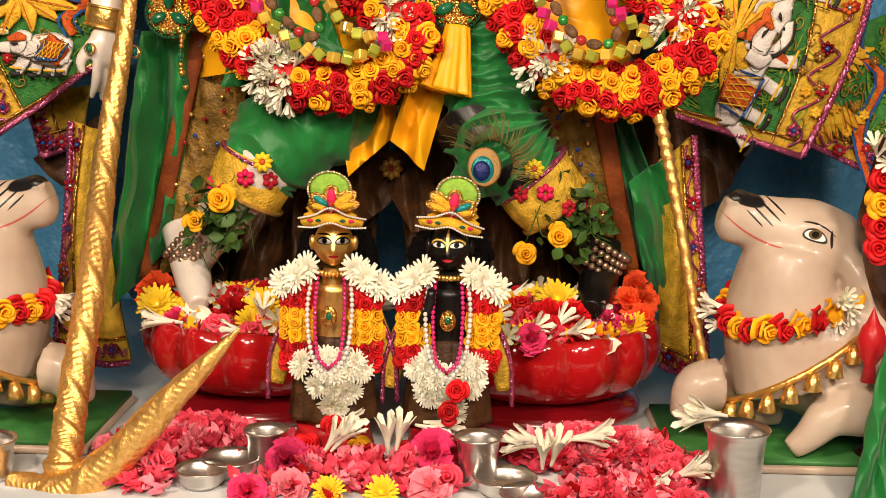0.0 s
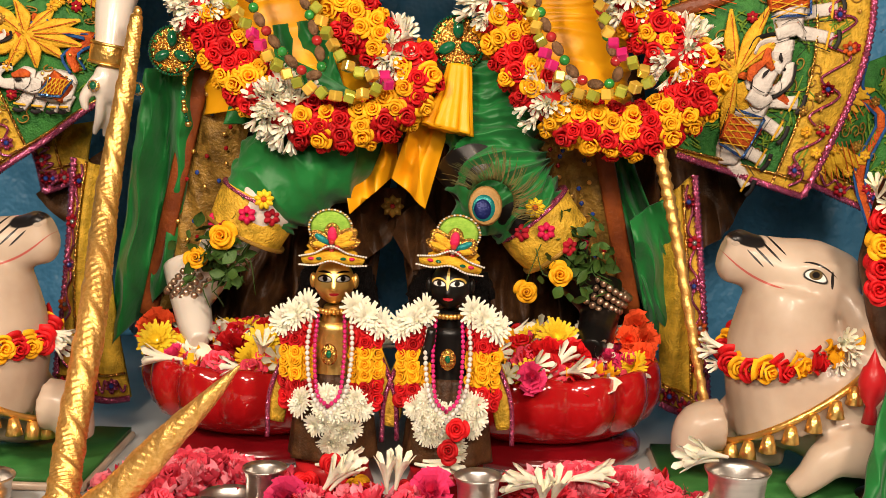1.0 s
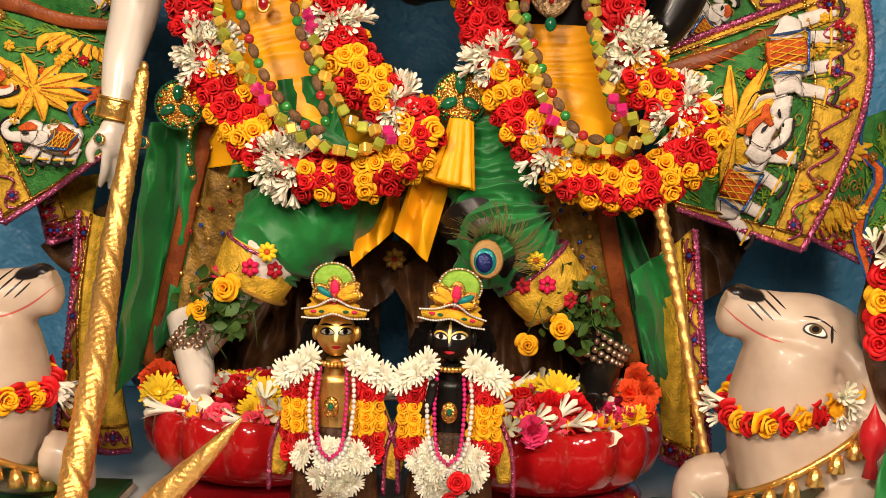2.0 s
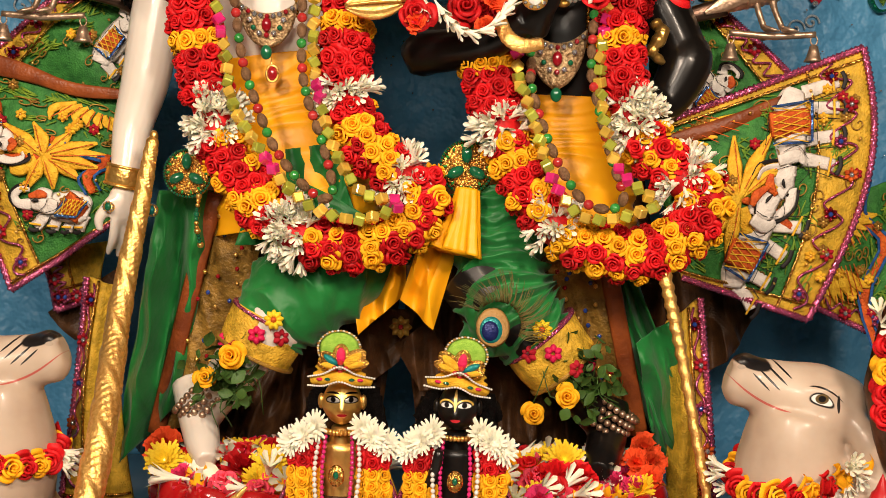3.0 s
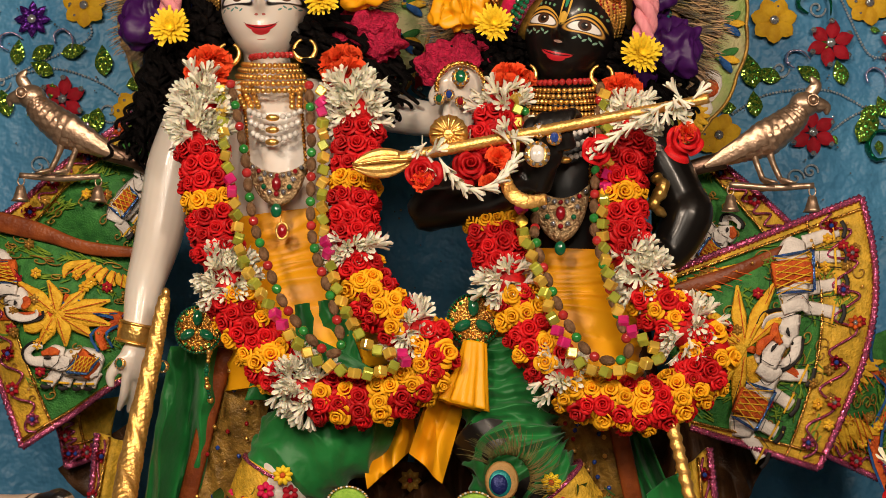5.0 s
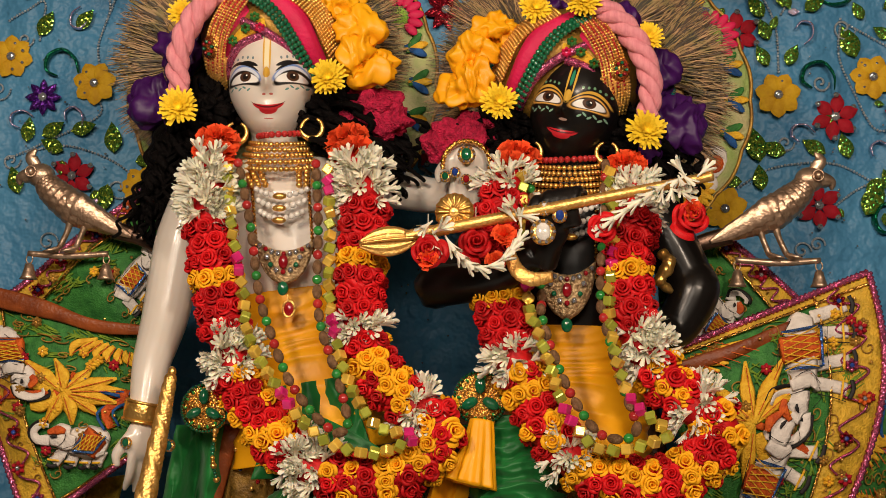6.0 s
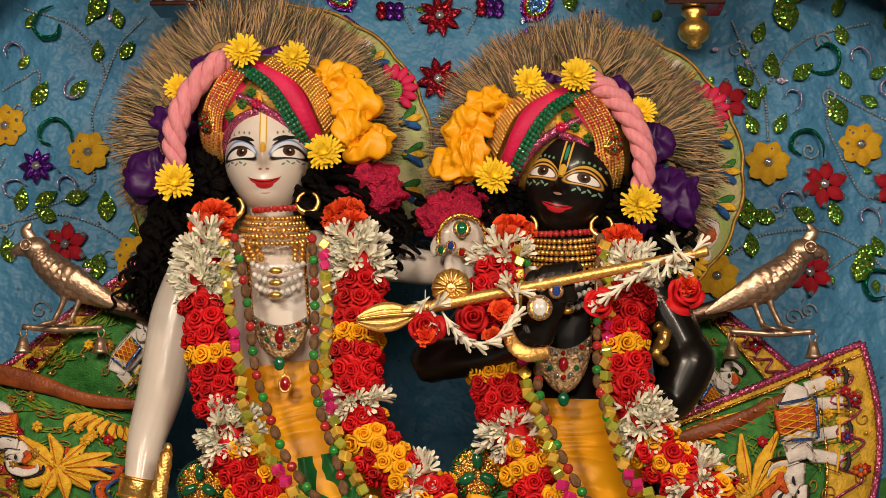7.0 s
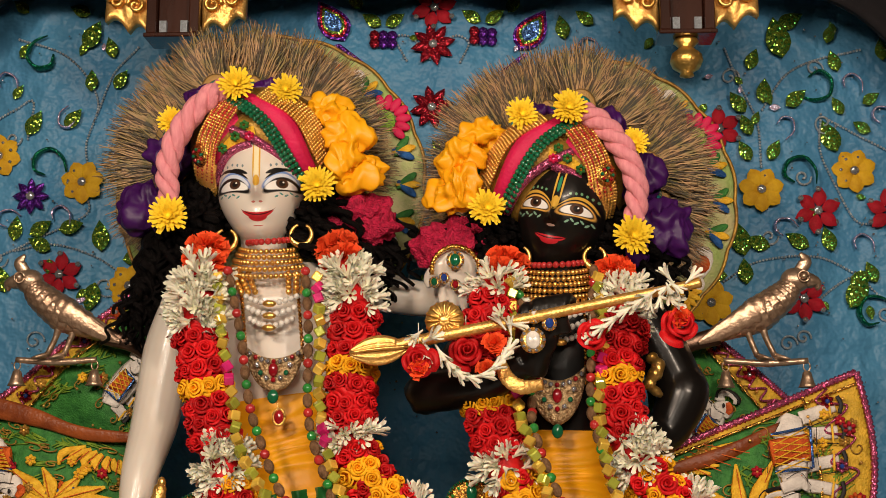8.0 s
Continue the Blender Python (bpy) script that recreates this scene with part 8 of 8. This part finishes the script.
    for x in (-0.034, -0.02, 0.02, 0.034):
        part("brim_jewel", ball((x, -0.044 + 0.3 * abs(x), 0.008 - 0.1 * abs(x)), (0.006, 0.003, 0.004), 8, 5), (JEM_G, MAG_CLOTH)[abs(x) > 0.03], cr)
    hair = thing("dark_hair", "frizzy black hair behind the figurine", "wig", "figurine wigs")
    for k in range(26):
        a, sg = rg.uniform(0, 1), rg.choice((-1, 1))
        p0 = V3(c) + V3((sg * 0.02, 0.022, 0.25 - 0.03 * a))
        part("lock", tube([p0, p0 + V3((sg * rg.uniform(0.012, 0.026), 0.010, -0.012)), p0 + V3((sg * rg.uniform(0.018, 0.042), 0.010, rg.uniform(-0.085, -0.03)))], [0.008, 0.009, 0.004], 6, 12, ripple=lambda f, a: 0.3 * math.sin(30 * f + 3 * a)), HAIR, hair)
    # dress
    dr = thing("figurine_dress", "brown and gold brocade dress with magenta edge on figurine", "dress", "figurine dresses")
    part("skirt", tube([V3(c) + V3((0, 0.004, 0.115)), V3(c) + V3((0, 0.004, 0.06)), V3(c) + V3((0, 0.002, 0.006))], [0.040, 0.055, 0.062], 40, 20, flat=0.7, ripple=lambda f, a: 0.06 * math.sin(8 * a)), BROWN_SHEER, dr, "brown brocade skirt")
    for sg in (-1, 1):
        part("scarf", tube([V3(c) + V3((sg * 0.045, 0.0, 0.16)), V3(c) + V3((sg * 0.070, -0.006, 0.10)), V3(c) + V3((sg * 0.080, -0.004, 0.05))], [0.014, 0.016, 0.012], 12, 14, flat=0.35), EMB_BORDER, dr)
        part("scarf_edge", tube([V3(c) + V3((sg * 0.060, -0.006, 0.15)), V3(c) + V3((sg * 0.086, -0.012, 0.09)), V3(c) + V3((sg * 0.090, -0.010, 0.03))], [0.0035], 8, 20), SEQ_MAG, dr)
    # garland: white daisies, red and yellow rosettes in stacked blocks, white bunch below
    ga = thing("figurine_garland", "garland of white, red and yellow flowers on figurine", "garland", "figurine garlands")
    for sg in (-1, 1):
        for k in range(3):
            flower("white_daisy", MUM_W, V3(c) + V3((sg * (0.032 + 0.016 * k), -0.030 - 0.005 * (k % 2), 0.204 - 0.010 * k)), (sg * 0.3, -1, 0.3), 0.043, ga)
        for j, (z, col) in enumerate(((0.176, "red"), (0.163, "red"), (0.148, "yellow"), (0.134, "yellow"), (0.120, "yellow"), (0.104, "red"), (0.090, "red"))):
            for k in range(3):
                flower("rose", ROSES[col][k], V3(c) + V3((sg * (0.034 + 0.013 * k) , -0.034 + 0.008 * abs(k - 1), z + rg.uniform(-0.003, 0.003))), (sg * 0.5 * (k - 1), -1, 0.25), 0.026, ga)
    for k in range(26):
        a = rg.uniform(0, 6.28)
        r = rg.uniform(0, 1) ** 0.5
        flower("white_daisy", MUM_W, V3(c) + V3((0.058 * r * math.cos(a) * (0.72 + 0.28 * math.sin(a)), -0.056 + 0.014 * r, 0.058 + 0.040 * r * math.sin(a) + 0.010 * abs(math.cos(a)))), (math.cos(a) * 0.7, -1, math.sin(a) * 0.6), 0.034, ga)
    for p in (((0.008, -0.064, 0.012),) if lab == "gold" else ((0.014, -0.070, 0.066), (0.004, -0.068, 0.038))):
        flower("rose", ROSES["red"][1], V3(c) + V3(p), (0, -1, 0.3), 0.032, ga)
    nk = thing("pearl_strings", "pearl and pink bead strings with a gold pendant on figurine", "necklace", "figurine necklaces")
    for sg in (-1, 1):
        for dx, m, r in ((0.030, PEARL, 0.0034), (0.020, CUBE_P, 0.0032)):
            pts = even([V3(c) + V3((sg * dx * 0.9, -0.030, 0.192)), V3(c) + V3((sg * dx, -0.046, 0.15)), V3(c) + V3((sg * dx * 0.75, -0.054, 0.10)), V3(c) + V3((0, -0.060, 0.085 if dx < 0.025 else 0.072))], r * 2)
            tagged(part("bead_strand", join(*[ball(p, r, 7, 5) for p in pts]), m, nk), kind="stuff")
    part("pendant", ball(V3(c) + V3((0, -0.050, 0.148)), (0.011, 0.004, 0.014), 14, 8), GOLD_BEADS, nk, "gold pendant")
    part("pendant_stone", ball(V3(c) + V3((0, -0.054, 0.149)), (0.004, 0.003, 0.005), 8, 6), JEM_G, nk)
    part("collar", join(*[ball(V3(c) + V3((0.022 * math.sin(a), -0.022 * math.cos(a) - 0.002, 0.196)), 0.004, 7, 5) for a in np.linspace(-1.4, 1.4, 12)]), GOLD, nk)


    shrink = Matrix.Translation(Vector(c)) @ Matrix.Diagonal((0.88, 0.92, 0.96, 1)) @ Matrix.Translation(-Vector(c))
    for ob in set(bpy.data.objects) - before:
        if ob.parent is None:
            ob.matrix_basis = shrink @ ob.matrix_basis


figurine((-0.135, 2.040, 0.303), "brass_face", "gold", 1)
figurine((0.005, 2.040, 0.301), "stone_black", "black", -1)

# petals and blossoms heaped on the lotus bowls
for i, c in enumerate(LOT):
    for k in range(72):
        a, r = rg.uniform(0, 6.28), 0.142 * math.sqrt(rg.random())
        p = (c[0] + r * math.cos(a), c[1] + r * math.sin(a), c[2] + 0.120 + 0.020 * (1 - r / 0.14) + rg.uniform(0, 0.006))
        n = (rg.uniform(-0.5, 0.5), -0.5, 0.8)
        q = k % 9
        if q < 3:
            flower("rose", ROSES[("red", "coral", "red")[q]][k % 3], p, n, rg.uniform(0.036, 0.05), None, "loose red rose on heaped petals in the lotus bowl", "flower")["group"] = "bowl flowers"
        elif q < 6:
            flower("tuberose_bud", BUD, (p[0], p[1], p[2] + 0.006), (rg.uniform(-1, 1), rg.uniform(-1, 0.3), 0.12), rg.uniform(0.045, 0.058), None, "loose white tuberose bud on heaped petals", "flower")["group"] = "bowl flowers"
        elif q < 8:
            flower("chrysanthemum", (MUM, TUFT_R)[q == 7], (p[0], p[1], p[2] + 0.004), n, rg.uniform(0.045, 0.058), None, "loose blossom on heaped petals in the lotus bowl", "flower")["group"] = "bowl flowers"
        else:
            flower("carnation", TUFT_P, p, n, 0.045, None, "loose pink carnation on heaped petals", "flower")["group"] = "bowl flowers"
for p in ((0.146, 2.220, 0.423), (-0.391, 2.200, 0.407), (-0.247, 2.190, 0.409)):
    flower("chrysanthemum", MUM, p, (0, -1, 0.6), 0.058, None, "yellow chrysanthemum on the lotus bowl's petals", "flower")
for p, z in (((-0.408, 2.270, 0.415), 0.05), ((-0.420, 2.270, 0.407), 0.045), ((0.259, 2.280, 0.429), 0.05), ((0.269, 2.260, 0.414), 0.045), ((0.246, 2.260, 0.413), 0.045), ((0.263, 2.230, 0.400), 0.04)):
    flower("carnation", TUFT_O, p, (0, -1, 0.5), z, None, "orange red carnation at the lotus bowl's edge", "flower")
flower("carnation", TUFT_P, (0.108, 2.090, 0.400), (0, -1, 0.4), 0.045, None, "bright pink carnation hanging over the lotus bowl's rim", "flower")
PALE = mk("petal_pale", (0.95, 0.34, 0.40), 0.5, col2=(0.90, 0.18, 0.26), scale=60, rnd=0.1, spec=0.12)
TUFT_PALE = mesh("carnation", ruffle_geo(9), PALE)
PETAL = sheet(lambda u, v: (0.0115 * (2 * u - 1) * math.sin(PI * (0.10 + 0.72 * v)) ** 0.7, 0.021 * v + 0.002 * math.cos(6 * u), 0.006 * (2 * u - 1) ** 2 + 0.007 * v * v + 0.002 * math.sin(9 * u + 5 * v)), 3, 4)


def litter(name, label, mat, spots, n, seed, size=1.0):
    """Loose petals, each turned its own way, lying where spots(r) says."""
    r = random.Random(seed)
    geos = []
    for k in range(n):
        x, y, z = spots(r)
        m = Matrix.LocRotScale((x, y, z), Euler((r.uniform(-0.9, 0.9), r.uniform(-0.9, 0.9), r.uniform(0, 6.28))), (size * r.uniform(0.7, 1.25),) * 3)
        geos.append(moved(PETAL, m))
    return tagged(part(name, join(*geos), mat), label, "petals", "", "stuff")


for c in LOT:
    for mat, lab in ((YEL, "yellow"), (CORAL, "pink red"), (WHT, "white")):
        litter("loose_petals", "loose %s petals heaped in the lotus bowl" % lab, mat, lambda r, c=c: (lambda a, q: (c[0] + q * math.cos(a), c[1] + q * math.sin(a), c[2] + 0.117 + 0.02 * (1 - q / 0.15)))(r.uniform(0, 6.28), 0.145 * math.sqrt(r.random())), 130, len(lab))

# heaps of rose petals and blossoms on the altar in front
HEAPS = [((-0.302, 2.030, 0.261), 0.085, 0.06), ((0.186, 2.030, 0.268), 0.095, 0.06), ((-0.089, 1.930, 0.268), 0.16, 0.055), ((0.273, 1.930, 0.278), 0.05, 0.04), ((-0.326, 1.930, 0.261), 0.08, 0.05), ((0.215, 1.870, 0.279), 0.10, 0.03)]


def clear_of(x, y):
    return all((x - q[0]) ** 2 + (y - q[1]) ** 2 > d * d for q, d in KEEP_CLEAR)


def heap_spot(r):
    for _ in range(20):
        q = heap_try(r)
        if clear_of(q[0], q[1]):
            return q
    return q


def heap_try(r):
    p, w, d = r.choice(HEAPS[:2] + HEAPS)
    x, y = r.gauss(0, 0.5), r.gauss(0, 0.5)
    h = 0.026 * math.exp(-(x * x + y * y))
    return (p[0] + x * w, min(2.10, p[1] + y * d), ALTAR_Z + 0.006 + h * r.random())


for mat, lab, n in ((CORAL, "coral red", 1700), (PALE, "pale pink", 800), (RED, "dark red", 200)):
    litter("loose_petals", "heap of loose %s rose petals on the altar" % lab, mat, heap_spot, n, n, 0.72)
for k in range(120):
    p, w, d = rg.choice(HEAPS[:2]) if k % 3 else rg.choice(HEAPS)
    x, y = rg.gauss(0, 0.5), rg.gauss(0, 0.45)
    if not clear_of(p[0] + x * w, min(2.08, p[1] + y * d)):
        continue
    flower("rose", (TUFT_C, ROSES["coral"][k % 3], TUFT_C, TUFT_PALE)[k % 4], (p[0] + x * w, min(2.08, p[1] + y * d), ALTAR_Z + 0.007 + 0.022 * math.exp(-(x * x + y * y))), (rg.uniform(-0.7, 0.7), rg.uniform(-0.9, 0.1), 0.8), rg.uniform(0.030, 0.042), None, "crumpled coral red rose in the altar's petal heap", "flower")["group"] = "heap roses"
for p, me, z, lab in (((-0.176, 1.930, 0.287), TUFT_P, 0.060, "magenta pink"), ((-0.009, 1.950, 0.294), TUFT_P, 0.062, "magenta pink"), ((-0.167, 1.890, 0.270), TUFT_PALE, 0.050, "pale pink"), ((-0.010, 1.890, 0.275), TUFT_PALE, 0.052, "pale pink"), ((-0.211, 1.880, 0.268), TUFT_P, 0.05, "magenta pink"),
                      ((-0.120, 1.970, 0.285), ROSES["red"][0], 0.036, "red"), ((-0.087, 1.970, 0.284), ROSES["red"][1], 0.036, "red"), ((-0.040, 1.970, 0.287), ROSES["red"][2], 0.036, "red"), ((-0.097, 1.975, 0.288), ROSES["yellow"][0], 0.034, "yellow"), ((-0.092, 1.960, 0.276), ROSES["yellow"][1], 0.030, "yellow"),
                      ((-0.089, 1.920, 0.271), ROSES["coral"][2], 0.055, "coral"), ((-0.158, 1.980, 0.290), ROSES["red"][1], 0.034, "red"), ((-0.121, 1.870, 0.274), MUM, 0.04, "gold"), ((-0.062, 1.870, 0.276), MUM, 0.04, "gold"), ((0.084, 2.000, 0.289), ROSES["red"][1], 0.04, "red"), ((0.009, 1.920, 0.274), ROSES["coral"][1], 0.045, "coral")):
    flower("blossom", me, p, (0, -0.9, 0.6), z, None, "%s blossom lying in the altar's flower row" % lab, "flower")
for p, d in (((-0.136, 1.940, 0.294), (0.5, -0.2, 0.8)), ((-0.062, 1.960, 0.289), (0.0, -0.2, 1)), ((-0.151, 2.000, 0.308), (1, -0.2, 0.1)), ((-0.032, 2.000, 0.313), (0.9, -0.2, -0.1)), ((0.120, 1.970, 0.301), (-1, -0.2, 0.1)), ((0.147, 1.990, 0.302), (0.9, -0.2, 0.2)), ((0.118, 1.930, 0.287), (0, -0.4, 0.9)), ((0.257, 1.910, 0.285), (0.6, -0.3, 0.4)), ((0.205, 1.890, 0.278), (0.8, -0.3, 0.2)), ((0.309, 1.900, 0.361), (-0.9, -0.3, 0.1))):
    for k in range(2):
        flower("tuberose_bud", BUD, V3(p) + V3((0.01 * k, 0, 0.004 * k)), V3(d) + V3((0.2 * k, 0, 0.1 * k)), 0.052, None, "white tuberose bud dropped among altar petals", "flower")

# dark bronze vessel with a rose garland at the altar's side
ves = thing("bronze_vessel", "tall dark bronze vessel with leaf-shaped shield beside cow statue", "vessel")
c = (0.546, 2.040, 0.238)
ves.matrix_basis = Matrix.Translation((c[0], 2.04, ALTAR_Z))
part("shield", tube([(0.02, 0, 0.14), (0.02, 0, 0.22), (0.025, 0, 0.30), (0.03, 0, 0.40)], [0.012, 0.060, 0.085, 0.070], 28, 24, flat=0.4), BIRD_DARK, ves, "dark bronze leaf shield")
part("stem", lathe([(0, 0.0), (0.05, 0.0), (0.05, 0.012), (0.02, 0.03), (0.014, 0.08), (0.02, 0.14), (0, 0.15)], 28), BIRD_DARK, ves)
part("red_knob", lathe([(0.0, 0.21), (0.004, 0.20), (0.008, 0.19), (0.012, 0.186), (0.017, 0.17), (0.014, 0.152), (0.006, 0.14), (0.010, 0.12), (0, 0.12)], 20, (-0.045, -0.045, 0)), RED_PAINT, ves, "red lacquered knob")
gv = thing("rose_garland", "garland of red and yellow roses over the bronze vessel", "garland", "garlands")
for j, (z, col) in enumerate(((0.39, "w"), (0.36, "red"), (0.33, "yellow"), (0.305, "red"), (0.28, "red"))):
    for k in range(4):
        q = Vector((c[0] - 0.045 + 0.032 * k, 1.99 + 0.006 * k * k, ALTAR_Z + z + 0.004 * (k % 2)))
        if col == "w":
            spray(gv, q, (0, -1, 0.4), 4, 0.04)
        else:
            flower("rose", ROSES[("yellow" if k % 3 == 1 and col == "red" and j != 3 else col)][k % 3], q, (-0.4 + 0.2 * k, -1, 0.15), 0.044, gv)
drape("satin_stole", "green and gold satin cloth hanging in front of the bronze vessel", "stole", (0.507, 1.950, 0.445), (0.561, 1.950, 0.446), (0.546, 1.900, 0.264), (0.452, 1.900, 0.261), GREEN_SATIN, 2, 0.012)
